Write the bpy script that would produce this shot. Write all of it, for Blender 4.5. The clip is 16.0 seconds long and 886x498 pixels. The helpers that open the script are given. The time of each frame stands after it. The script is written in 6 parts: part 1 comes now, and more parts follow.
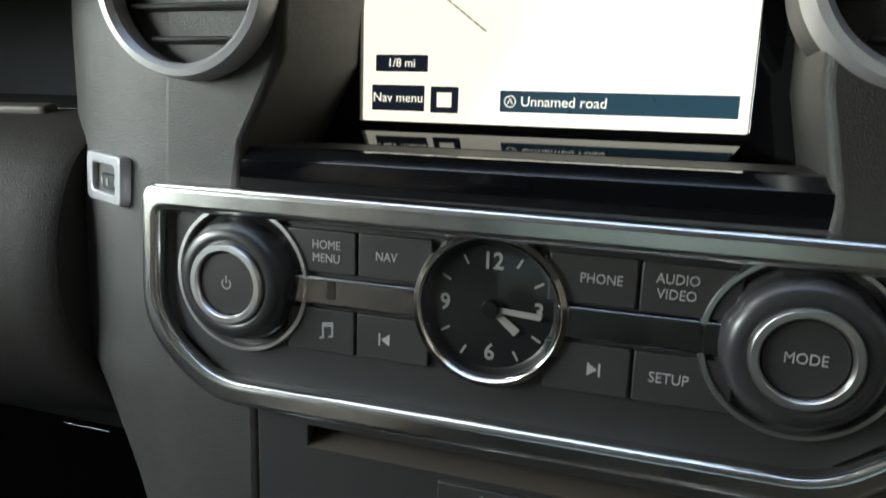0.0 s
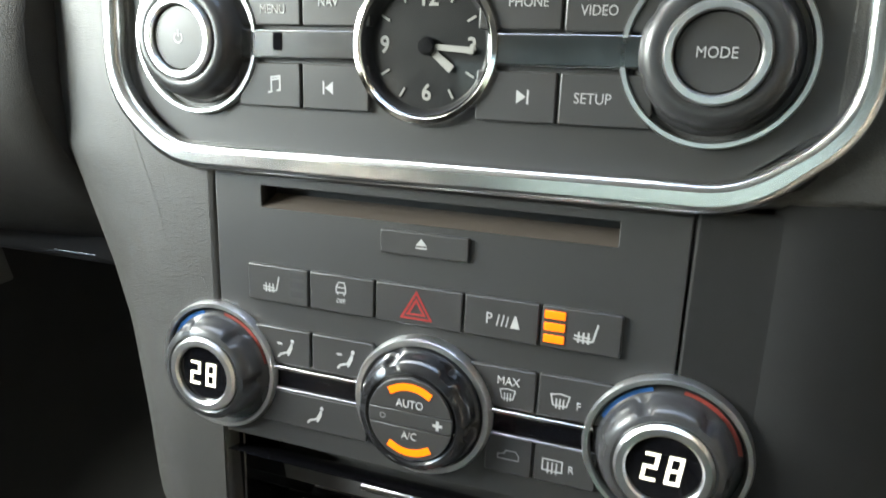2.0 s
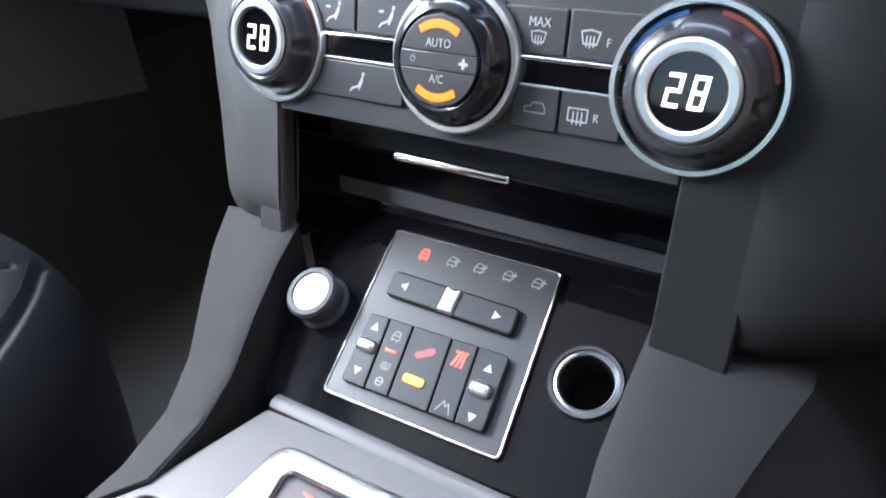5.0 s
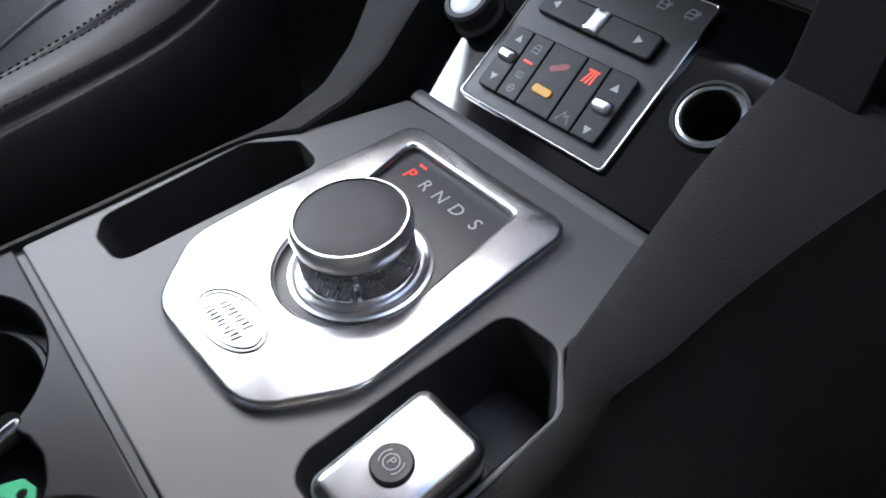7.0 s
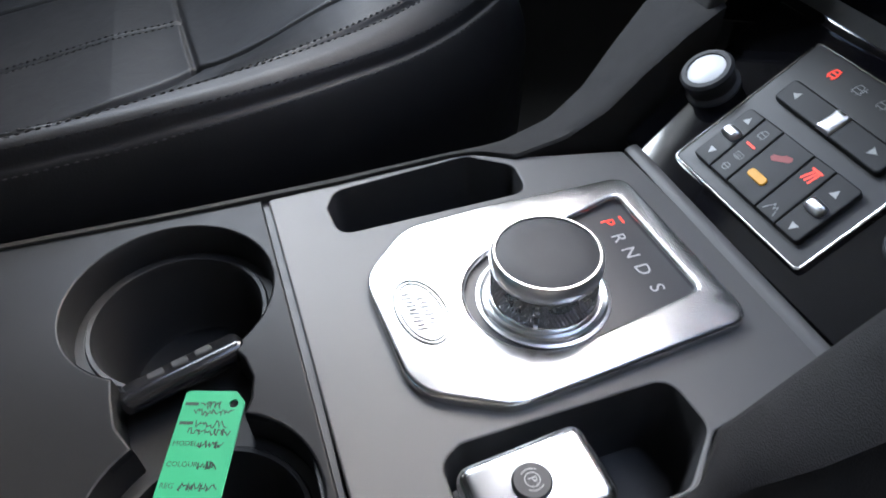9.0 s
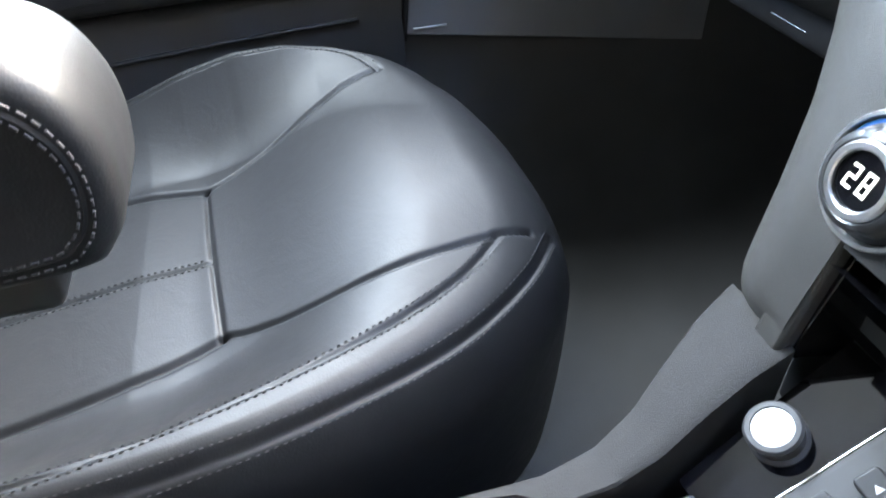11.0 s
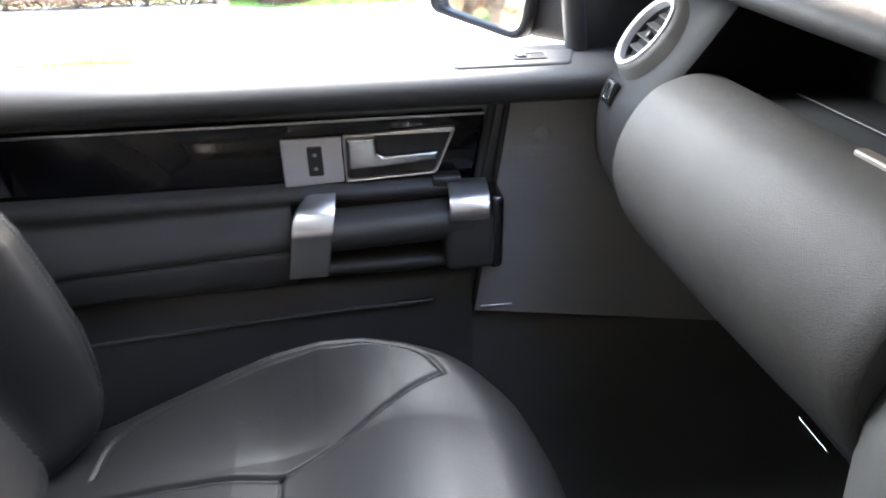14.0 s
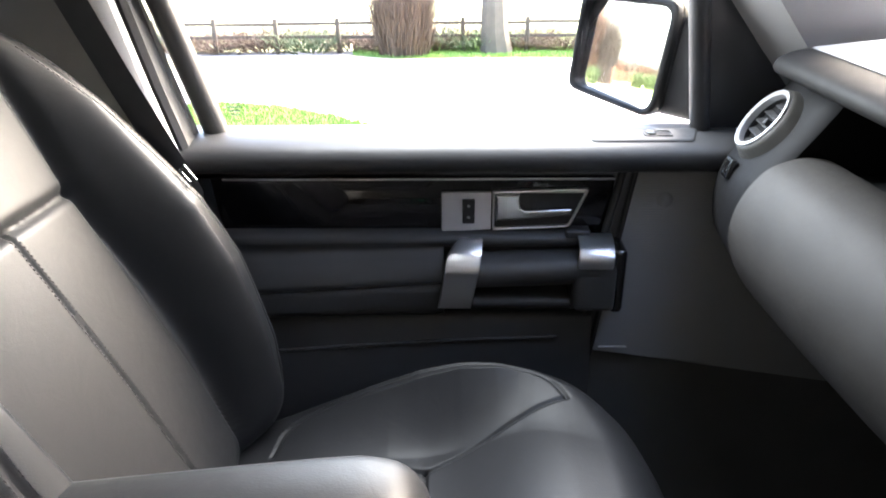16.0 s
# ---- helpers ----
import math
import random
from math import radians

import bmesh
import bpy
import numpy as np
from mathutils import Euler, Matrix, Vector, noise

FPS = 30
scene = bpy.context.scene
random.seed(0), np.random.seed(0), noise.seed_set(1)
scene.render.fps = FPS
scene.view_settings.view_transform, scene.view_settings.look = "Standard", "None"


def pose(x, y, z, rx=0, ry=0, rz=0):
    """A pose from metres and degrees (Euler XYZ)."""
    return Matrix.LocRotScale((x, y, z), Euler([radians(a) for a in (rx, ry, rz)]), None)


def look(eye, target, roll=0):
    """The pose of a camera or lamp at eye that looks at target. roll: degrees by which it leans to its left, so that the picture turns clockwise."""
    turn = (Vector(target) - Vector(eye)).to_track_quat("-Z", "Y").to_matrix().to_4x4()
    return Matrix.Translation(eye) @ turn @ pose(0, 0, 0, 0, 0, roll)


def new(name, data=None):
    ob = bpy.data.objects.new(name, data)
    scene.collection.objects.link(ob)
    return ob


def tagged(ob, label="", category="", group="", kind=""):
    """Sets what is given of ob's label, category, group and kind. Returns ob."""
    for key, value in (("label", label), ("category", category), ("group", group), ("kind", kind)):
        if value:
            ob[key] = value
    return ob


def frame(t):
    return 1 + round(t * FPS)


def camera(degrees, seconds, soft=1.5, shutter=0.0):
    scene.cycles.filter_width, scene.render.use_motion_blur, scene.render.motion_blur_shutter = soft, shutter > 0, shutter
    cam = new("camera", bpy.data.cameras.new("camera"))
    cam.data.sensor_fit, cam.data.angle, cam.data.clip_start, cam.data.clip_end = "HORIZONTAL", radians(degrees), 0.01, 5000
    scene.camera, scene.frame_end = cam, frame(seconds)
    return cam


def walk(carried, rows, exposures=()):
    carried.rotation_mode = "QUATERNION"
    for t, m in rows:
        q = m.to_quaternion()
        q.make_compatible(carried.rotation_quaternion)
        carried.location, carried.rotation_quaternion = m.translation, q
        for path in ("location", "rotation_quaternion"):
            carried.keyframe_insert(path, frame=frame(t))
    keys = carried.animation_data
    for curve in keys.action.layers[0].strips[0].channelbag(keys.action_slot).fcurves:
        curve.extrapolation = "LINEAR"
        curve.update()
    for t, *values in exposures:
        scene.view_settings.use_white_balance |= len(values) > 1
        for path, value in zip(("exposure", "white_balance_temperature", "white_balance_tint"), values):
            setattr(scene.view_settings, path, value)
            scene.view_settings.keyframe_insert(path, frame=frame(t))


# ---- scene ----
cam = camera(65.0, 16.0, soft=1.7, shutter=0.3)
PATH = [
    (0, (0.069, -0.23, 0.889), (-0.54, 1.488, 0.068), -2.8),
    (0.5, (0.069, -0.235, 0.862), (-0.544, 1.477, 0.03), -2.8),
    (1, (0.082, -0.234, 0.843), (-0.546, 1.468, 0.0), -2.9),
    (1.5, (0.098, -0.249, 0.824), (-0.553, 1.409, -0.086), -3.3),
    (2, (0.116, -0.267, 0.807), (-0.54, 1.382, -0.114), -3.3),
    (2.5, (0.129, -0.278, 0.783), (-0.556, 1.352, -0.152), -3.6),
    (3, (0.142, -0.29, 0.758), (-0.601, 1.312, -0.181), -3.6),
    (3.2, (0.146, -0.292, 0.751), (-0.613, 1.289, -0.211), -3.8),
    (5.3, (0.195, -0.306, 0.676), (-0.818, 1.006, -0.444), -4.1),
    (5.5, (0.206, -0.305, 0.669), (-0.83, 0.906, -0.538), -4.7),
    (6, (0.217, -0.31, 0.656), (-0.807, 0.671, -0.755), -5.4),
    (6.5, (0.226, -0.318, 0.648), (-0.854, 0.579, -0.777), -5.2),
    (7, (0.243, -0.324, 0.644), (-0.927, 0.471, -0.77), -5.4),
    (7.5, (0.254, -0.331, 0.644), (-0.987, 0.364, -0.762), -5.4),
    (8, (0.267, -0.339, 0.651), (-1.046, 0.234, -0.745), -4.8),
    (8.2, (0.271, -0.345, 0.658), (-1.067, 0.167, -0.739), -4.7),
    (10.3, (0.153, -0.335, 0.734), (-1.286, 0.026, -0.608), -1.9),
    (10.5, (0.136, -0.321, 0.754), (-1.326, 0.016, -0.569), -3.1),
    (11, (0.111, -0.302, 0.787), (-1.389, 0.046, -0.488), -2.6),
    (11.5, (0.078, -0.283, 0.835), (-1.401, 0.045, -0.472), -2.8),
    (12, (0.046, -0.284, 0.895), (-1.388, 0.071, -0.453), -1.4),
    (12.5, (0.027, -0.272, 0.94), (-1.471, 0.074, -0.339), -1.2),
    (13, (0.024, -0.262, 0.975), (-1.636, 0.072, -0.089), -1.0),
    (13.5, (0.034, -0.263, 0.981), (-1.678, 0.051, -0.006), -0.7),
    (14, (0.064, -0.283, 0.998), (-1.66, -0.07, 0.007), -0.9),
    (14.5, (0.114, -0.299, 1.026), (-1.621, -0.208, 0.034), -1.0),
    (15, (0.135, -0.302, 1.036), (-1.598, -0.301, 0.037), -1.3),
    (15.5, (0.15, -0.308, 1.051), (-1.588, -0.347, 0.062), -1.4),
    (16, (0.203, -0.348, 1.063), (-1.6, -0.404, 0.199), -0.8),
]
EXPOSURES = [(0, 3.5, 7000, 1), (0.5, 4.45, 7100, 0), (1.0, 4.78, 7200, 0), (1.5, 4.98, 7300, 0), (2.0, 5.2, 7300, 1), (3.0, 5.6, 6900, 8), (5.5, 5.3, 6200, 10), (6.0, 4.4, 6200, 10), (6.5, 3.9, 6200, 10), (8.0, 3.2, 6300, 10),
             (10.5, 5.5, 6000, 4), (11.0, 5.78, 6100, 5), (11.5, 5.95, 6250, 7), (12.0, 5.97, 6400, 8), (12.5, 6.2, 6600, 8), (13.0, 6.25, 6650, 8), (13.5, 5.55, 6700, 9), (14.0, 5.32, 6700, 9), (15.0, 5.12, 6700, 9), (16.0, 4.7, 6600, 9)]
walk(cam, [(t, look(eye, target, roll)) for t, eye, target, roll in PATH], EXPOSURES)

# ---- world, sun, exposure ----
world = bpy.data.worlds.new("sky")
scene.world = world
world.use_nodes = True
wn = world.node_tree
sky = wn.nodes.new("ShaderNodeTexSky")
sky.sky_type, sky.sun_disc = "NISHITA", False
SUN_ELEV, SUN_AZ = 36.0, -42.0
sky.sun_elevation, sky.sun_rotation = radians(SUN_ELEV), radians(SUN_AZ)
sky.air_density, sky.dust_density = 1.0, 4.0
wn.links.new(sky.outputs[0], wn.nodes["Background"].inputs[0])
wn.nodes["Background"].inputs[1].default_value = 0.15
sun = new("sun", bpy.data.lights.new("sun", "SUN"))
sun.data.energy, sun.data.angle, sun.data.color = 0.20, radians(20), (1.0, 0.965, 0.91)
to_sun = Vector((math.sin(radians(SUN_AZ)) * math.cos(radians(SUN_ELEV)), math.cos(radians(SUN_AZ)) * math.cos(radians(SUN_ELEV)), math.sin(radians(SUN_ELEV))))
sun.matrix_world = look(to_sun * 20, (0, 0, 0))
# sky light through the upper part of the passenger window
win_light = new("window_light", bpy.data.lights.new("window_light", "AREA"))
win_light.data.shape, win_light.data.size, win_light.data.size_y, win_light.data.energy, win_light.data.color = "RECTANGLE", 0.56, 0.13, 0.80, (0.90, 0.95, 1.0)
win_light.matrix_world = look((-0.752, -0.35, 1.045), (0.05, -0.22, 0.70))


# ---- materials ----
def material(name, colour, rough=0.5, metal=0.0, grain=0.0, grain_size=900.0, blotch=0.15, blotch_size=9.0, coat=0.0,
             emit=0.0, spec=0.5, rough_var=0.08, voronoi=False, crease=0.0):
    m = bpy.data.materials.new(name)
    m.use_nodes = True
    n, l = m.node_tree.nodes, m.node_tree.links
    b = n["Principled BSDF"]
    b.inputs["Metallic"].default_value = metal
    b.inputs["Coat Weight"].default_value = coat
    b.inputs["Specular IOR Level"].default_value = spec
    tc = n.new("ShaderNodeTexCoord")
    big = n.new("ShaderNodeTexNoise")
    big.inputs["Scale"].default_value, big.inputs["Detail"].default_value = blotch_size, 6
    l.new(tc.outputs["Object"], big.inputs["Vector"])
    ramp = n.new("ShaderNodeMix")
    ramp.data_type = "RGBA"
    ramp.inputs[6].default_value = (*[c * (1 - blotch) for c in colour], 1)
    ramp.inputs[7].default_value = (*[min(1, c * (1 + blotch)) for c in colour], 1)
    l.new(big.outputs["Fac"], ramp.inputs[0])
    l.new(ramp.outputs[2], b.inputs["Base Color"])
    mr = n.new("ShaderNodeMapRange")
    mr.inputs["To Min"].default_value, mr.inputs["To Max"].default_value = max(0.02, rough - rough_var), min(1, rough + rough_var)
    sm = n.new("ShaderNodeTexNoise")
    sm.inputs["Scale"].default_value, sm.inputs["Detail"].default_value = blotch_size * 9, 4
    l.new(tc.outputs["Object"], sm.inputs["Vector"])
    l.new(sm.outputs["Fac"], mr.inputs[0])
    l.new(mr.outputs[0], b.inputs["Roughness"])
    if grain:
        if voronoi:
            g = n.new("ShaderNodeTexVoronoi")
            out = g.outputs["Distance"]
        else:
            g = n.new("ShaderNodeTexNoise")
            g.inputs["Detail"].default_value = 3
            out = g.outputs["Fac"]
        g.inputs["Scale"].default_value = grain_size
        l.new(tc.outputs["Object"], g.inputs["Vector"])
        bump = n.new("ShaderNodeBump")
        bump.inputs["Strength"].default_value, bump.inputs["Distance"].default_value = grain, 0.0006
        l.new(out, bump.inputs["Height"])
        l.new(bump.outputs[0], b.inputs["Normal"])
        if crease:
            folds = n.new("ShaderNodeTexNoise")
            folds.inputs["Scale"].default_value, folds.inputs["Detail"].default_value, folds.inputs["Distortion"].default_value = 26, 4, 1.6
            l.new(tc.outputs["Object"], folds.inputs["Vector"])
            soft_bump = n.new("ShaderNodeBump")
            soft_bump.inputs["Strength"].default_value, soft_bump.inputs["Distance"].default_value = crease, 0.004
            l.new(folds.outputs["Fac"], soft_bump.inputs["Height"])
            l.new(soft_bump.outputs[0], bump.inputs["Normal"])
    if emit:
        b.inputs["Emission Color"].default_value = (*colour, 1)
        b.inputs["Emission Strength"].default_value = emit
    return m


SOFT = material("soft_touch_plastic", (0.050, 0.048, 0.045), 0.55, grain=0.55, grain_size=900, voronoi=True)
COLUMN = material("grained_fascia_plastic", (0.036, 0.0345, 0.0315), 0.50, grain=0.34, grain_size=1600, voronoi=True, blotch=0.2, blotch_size=16, spec=0.48)
PANEL = material("matt_button_plastic", (0.025, 0.0245, 0.0238), 0.48, grain=0.12, grain_size=2500)
BUTTON = material("satin_button_plastic", (0.034, 0.033, 0.032), 0.38, grain=0.08, grain_size=2500)
DARK = material("black_plastic", (0.012, 0.012, 0.013), 0.5, grain=0.2, grain_size=1500)
RUBBER = material("soft_black_rubber", (0.020, 0.020, 0.021), 0.62, grain=0.15, grain_size=2000)
PIANO = material("piano_black_lacquer", (0.004, 0.004, 0.005), 0.06, rough_var=0.03, blotch=0.05)
LEATHER = material("black_leather", (0.0085, 0.0088, 0.0096), 0.49, grain=0.12, grain_size=700, voronoi=True, rough_var=0.06, spec=0.20, crease=0.10)
CHROME = material("polished_chrome", (0.80, 0.79, 0.77), 0.10, metal=1.0, rough_var=0.05, blotch=0.04)
SATIN = material("satin_grey_metal", (0.46, 0.46, 0.47), 0.32, metal=1.0, rough_var=0.06, blotch=0.06)
ALU = material("brushed_aluminium", (0.64, 0.64, 0.64), 0.23, metal=1.0, grain=0.03, grain_size=1800, blotch=0.05)
CONSOLE = material("grey_metallic_paint", (0.074, 0.071, 0.068), 0.52, metal=0.08, grain=0.06, grain_size=3000, blotch=0.05, rough_var=0.025)
RAIL = material("charcoal_grained_plastic", (0.021, 0.0198, 0.0186), 0.66, grain=0.4, grain_size=1400, voronoi=True, spec=0.16)
CARPET = material("black_carpet", (0.085, 0.084, 0.083), 0.95, grain=0.9, grain_size=1200, spec=0.1)
LINER = material("mid_grey_headlining", (0.20, 0.196, 0.19), 0.85, grain=0.4, grain_size=900)
PILLAR = material("pale_grey_trim", (0.29, 0.285, 0.285), 0.6, grain=0.3, grain_size=1200)
PRINT = material("white_print", (0.37, 0.37, 0.36), 0.5, blotch=0.04)
PRINT_DIM = material("grey_print", (0.22, 0.22, 0.22), 0.5, blotch=0.04)
RED_PRINT = material("red_print", (0.24, 0.022, 0.02), 0.45, blotch=0.05)
STITCH = material("dark_grey_thread", (0.024, 0.024, 0.025), 0.75, blotch=0.1)
LED_ORANGE = material("amber_light", (1.0, 0.15, 0.004), 0.4, emit=0.034, blotch=0.02)
LED_WHITE = material("white_segment_light", (1.0, 0.93, 0.78), 0.4, emit=0.05, blotch=0.02)
LED_RED = material("red_light", (1.0, 0.06, 0.03), 0.4, emit=0.055, blotch=0.02)
LED_YELLOW = material("yellow_lens", (0.62, 0.30, 0.02), 0.4, emit=0.012, blotch=0.04)
SCREEN = material("lit_map_display", (1.0, 0.95, 0.87), 0.3, emit=0.10, blotch=0.02, blotch_size=14)
FRAME_CHROME = material("smoked_chrome", (0.66, 0.67, 0.67), 0.22, metal=1.0, rough_var=0.07, blotch=0.08)
DOOR_TRIM = material("black_door_trim", (0.033, 0.033, 0.034), 0.44, grain=0.2, grain_size=1200, voronoi=True, spec=0.30)
GLOSS = material("gloss_black_plastic", (0.010, 0.010, 0.011), 0.20, rough_var=0.06, coat=0.3)
FACE = material("clock_face_black", (0.010, 0.011, 0.012), 0.35, blotch=0.1)
SATIN_BRIGHT = material("bright_satin_metal", (0.52, 0.53, 0.54), 0.19, metal=1.0, rough_var=0.06, blotch=0.05)
MAP_GREY = material("grey_map_print", (0.55, 0.53, 0.50), 0.3, emit=0.05)
NAVY = material("navy_screen_button", (0.025, 0.035, 0.07), 0.3, emit=0.03)
TEAL = material("teal_screen_bar", (0.03, 0.075, 0.12), 0.3, emit=0.05)
LIP = material("brown_grey_plastic", (0.075, 0.062, 0.052), 0.5, grain=0.2, grain_size=1500)
SLAT = material("grey_vent_plastic", (0.030, 0.030, 0.031), 0.45, grain=0.1)
CHALK = material("pale_silver_disc", (0.72, 0.72, 0.71), 0.35, blotch=0.06)
# near-black colour stands for the shade inside wells and slots
VOID = material("recess_shade_black", (0.002, 0.002, 0.002), 0.7, blotch=0.05)
SCALE = material("dark_scale_plastic", (0.028, 0.028, 0.030), 0.35, grain=0.05)
KNURL = material("knurled_dark_metal", (0.30, 0.30, 0.31), 0.28, metal=0.9)
RIM = material("silver_vent_rim", (0.38, 0.38, 0.39), 0.32, metal=0.35, rough_var=0.05, blotch=0.05)
RING = material("satin_silver_ring", (0.70, 0.70, 0.70), 0.30, metal=1.0, rough_var=0.05, blotch=0.05)
CUPS = material("dark_metallic_paint", (0.0125, 0.0128, 0.0134), 0.42, spec=0.14, grain=0.05, grain_size=3000, blotch=0.08)
# fascia plastic with the driver's-side shade put into its colour
SHADED_FASCIA = material("shaded_fascia_plastic", (0.014, 0.0137, 0.0133), 0.62, grain=0.14, grain_size=1500, voronoi=True, spec=0.18)
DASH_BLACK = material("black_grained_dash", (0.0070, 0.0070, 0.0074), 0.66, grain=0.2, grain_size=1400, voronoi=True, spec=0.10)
SHELF = material("dark_grey_shelf_lining", (0.022, 0.023, 0.0235), 0.7, grain=0.2, grain_size=1200, spec=0.2)
GLOVE = material("grained_glovebox_plastic", (0.0255, 0.0232, 0.0208), 0.66, grain=0.38, grain_size=1300, voronoi=True, blotch=0.30, blotch_size=18, spec=0.22)
# speaker plastic; its grey also serves the glare on the dashboard top
SPEAKER = material("grey_speaker_and_glare", (0.19, 0.19, 0.197), 0.6, grain=0.2, grain_size=1600, voronoi=True, blotch=0.08)
KNOB = material("satin_black_knob", (0.028, 0.028, 0.029), 0.33, rough_var=0.06, coat=0.15)
SMOKED = material("smoked_grey_metal", (0.22, 0.223, 0.226), 0.20, metal=1.0, blotch=0.05)
STRAP = material("satin_grip_metal", (0.56, 0.56, 0.58), 0.34, metal=1.0, rough_var=0.05, blotch=0.06)
SILVER = material("silver_paint", (0.44, 0.44, 0.46), 0.33, metal=0.35, rough_var=0.05, blotch=0.05)
# colour of the unseen wall added outside the driver's side
BLOCKER_WALL = material("warm_blocker_wall", (0.115, 0.092, 0.074), 0.9, grain=0.6, grain_size=40, blotch=0.25, blotch_size=3.0)


def pane_material(name, tint):
    m = bpy.data.materials.new(name)
    m.use_nodes = True
    n, l = m.node_tree.nodes, m.node_tree.links
    clear, gloss, both, fres = n.new("ShaderNodeBsdfTransparent"), n.new("ShaderNodeBsdfGlossy"), n.new("ShaderNodeMixShader"), n.new("ShaderNodeFresnel")
    clear.inputs["Color"].default_value = (*tint, 1)
    gloss.inputs["Roughness"].default_value, fres.inputs["IOR"].default_value = 0.02, 1.45
    l.new(fres.outputs[0], both.inputs[0])
    l.new(clear.outputs[0], both.inputs[1])
    l.new(gloss.outputs[0], both.inputs[2])
    l.new(both.outputs[0], n["Material Output"].inputs[0])
    return m


GLASS = pane_material("clear_glass", (1, 1, 1))
# rear side glass; also limits light through unseen driver and tailgate panes
TINT = pane_material("dark_tinted_glass", (0.10, 0.104, 0.10))
BLUE = material("blue_print", (0.02, 0.10, 0.30), 0.4, blotch=0.05)
SWITCH_PAD = material("satin_black_pad", (0.0125, 0.0125, 0.0130), 0.46, grain=0.1, grain_size=2500)
SWITCH_KEY = material("soft_black_key", (0.0105, 0.0105, 0.0110), 0.5, grain=0.12, grain_size=2200, spec=0.35)
DULL_RED = material("dull_red_print", (0.17, 0.026, 0.020), 0.45, blotch=0.05)
GREEN = material("green_card", (0.014, 0.23, 0.105), 0.6, blotch=0.08)
INK = material("dark_ink", (0.02, 0.04, 0.03), 0.7)


# ---- building blocks ----
def world_of(ob):
    m = ob.matrix_parent_inverse @ ob.matrix_basis
    return world_of(ob.parent) @ m if ob.parent else ob.matrix_basis.copy()


def thing(name, m, label, category, group="", kind=""):
    return tagged(placed(new(name), m), label, category, group, kind)


def placed(ob, m):
    ob.matrix_basis = m
    return ob


def finish(me, angle=38):
    me.polygons.foreach_set("use_smooth", [abs(p.normal.z) < 0.99995 for p in me.polygons])
    me.set_sharp_from_angle(angle=radians(angle))
    return me


def part(name, data, mat, parent=None, label="", m=None, flat=False, category="", kind="", group=""):
    """One mesh object under parent; m: its pose in the parent, or "world" if the mesh is in world metres."""
    if isinstance(data, bmesh.types.BMesh):
        me = bpy.data.meshes.new(name)
        bmesh.ops.recalc_face_normals(data, faces=data.faces)
        data.to_mesh(me)
        data.free()
    else:
        me = data
    if not flat:
        finish(me)
    if mat is not None and not me.materials:
        me.materials.append(mat)
    ob = new(name, me)
    if parent is not None:
        ob.parent = parent
        if m == "world":
            ob.matrix_parent_inverse = world_of(parent).inverted()
    if m is not None and m != "world":
        ob.matrix_basis = m
    return tagged(ob, label, category, group, kind)


def baked(curve_ob):
    dg = bpy.context.evaluated_depsgraph_get()
    dg.update()
    me = bpy.data.meshes.new_from_object(curve_ob.evaluated_get(dg))
    data = curve_ob.data
    bpy.data.objects.remove(curve_ob)
    bpy.data.curves.remove(data)
    me.materials.clear()
    return me


def plate(loops, depth=0.004, bevel=0.0006, z=0.0, res=2):
    """A flat plate, with holes, from closed loops; its face lies at z + depth."""
    cu = bpy.data.curves.new("c", "CURVE")
    cu.dimensions, cu.fill_mode = "2D", "BOTH"
    bevel = min(bevel, depth * 0.49)
    cu.extrude, cu.bevel_depth, cu.bevel_resolution, cu.offset = depth / 2 - bevel, bevel, res, -bevel
    for loop in loops:
        sp = cu.splines.new("POLY")
        sp.points.add(len(loop) - 1)
        sp.points.foreach_set("co", [c for p in loop for c in (p[0], p[1], 0, 1)])
        sp.use_cyclic_u = True
    me = baked(new("c", cu))
    me.transform(Matrix.Translation((0, 0, z + depth / 2)))
    return me


def lettering(s, size, depth=0.0003, align="CENTER", spacing=1.0, bold=0.0, wide=1.0):
    cu = bpy.data.curves.new("t", "FONT")
    cu.body, cu.size, cu.extrude, cu.align_x, cu.align_y = s, size, depth / 2, align, "CENTER"
    cu.space_character, cu.resolution_u, cu.space_line, cu.offset = spacing, 3, 1.06, bold
    me = baked(new("t", cu))
    me.transform(Matrix.Diagonal((wide, 1, 1, 1)))
    return me


def tube(points, r, cyclic=False, res=3, smooth=True):
    cu = bpy.data.curves.new("c", "CURVE")
    cu.dimensions, cu.bevel_depth, cu.bevel_resolution, cu.use_fill_caps = "3D", r, res, True
    sp = cu.splines.new("POLY")
    sp.points.add(len(points) - 1)
    sp.points.foreach_set("co", [c for p in points for c in (*p, 1)])
    sp.use_cyclic_u = cyclic
    return baked(new("c", cu))


def rounded(points, r, seg=5):
    """A closed loop with its corners rounded by r (one radius, or one for each corner)."""
    out, n = [], len(points)
    for i, p in enumerate(points):
        p, a, b = Vector(p), Vector(points[i - 1]), Vector(points[(i + 1) % n])
        rad = r[i] if isinstance(r, (list, tuple)) else r
        da, db = (a - p), (b - p)
        half = da.angle(db) / 2
        cut = min(rad / max(math.tan(half), 0.05), da.length * 0.49, db.length * 0.49)
        s, e = p + da.normalized() * cut, p + db.normalized() * cut
        for k in range(seg + 1):
            t = k / seg
            out.append(tuple(s * (1 - t) ** 2 + p * 2 * t * (1 - t) + e * t ** 2))
    return out


def rect(x0, y0, x1, y1, r=0.001, seg=3):
    return rounded([(x0, y0), (x1, y0), (x1, y1), (x0, y1)], r, seg)


def circle(r, n=48, x=0, y=0):
    return [(x + r * math.cos(2 * math.pi * k / n), y + r * math.sin(2 * math.pi * k / n)) for k in range(n)]


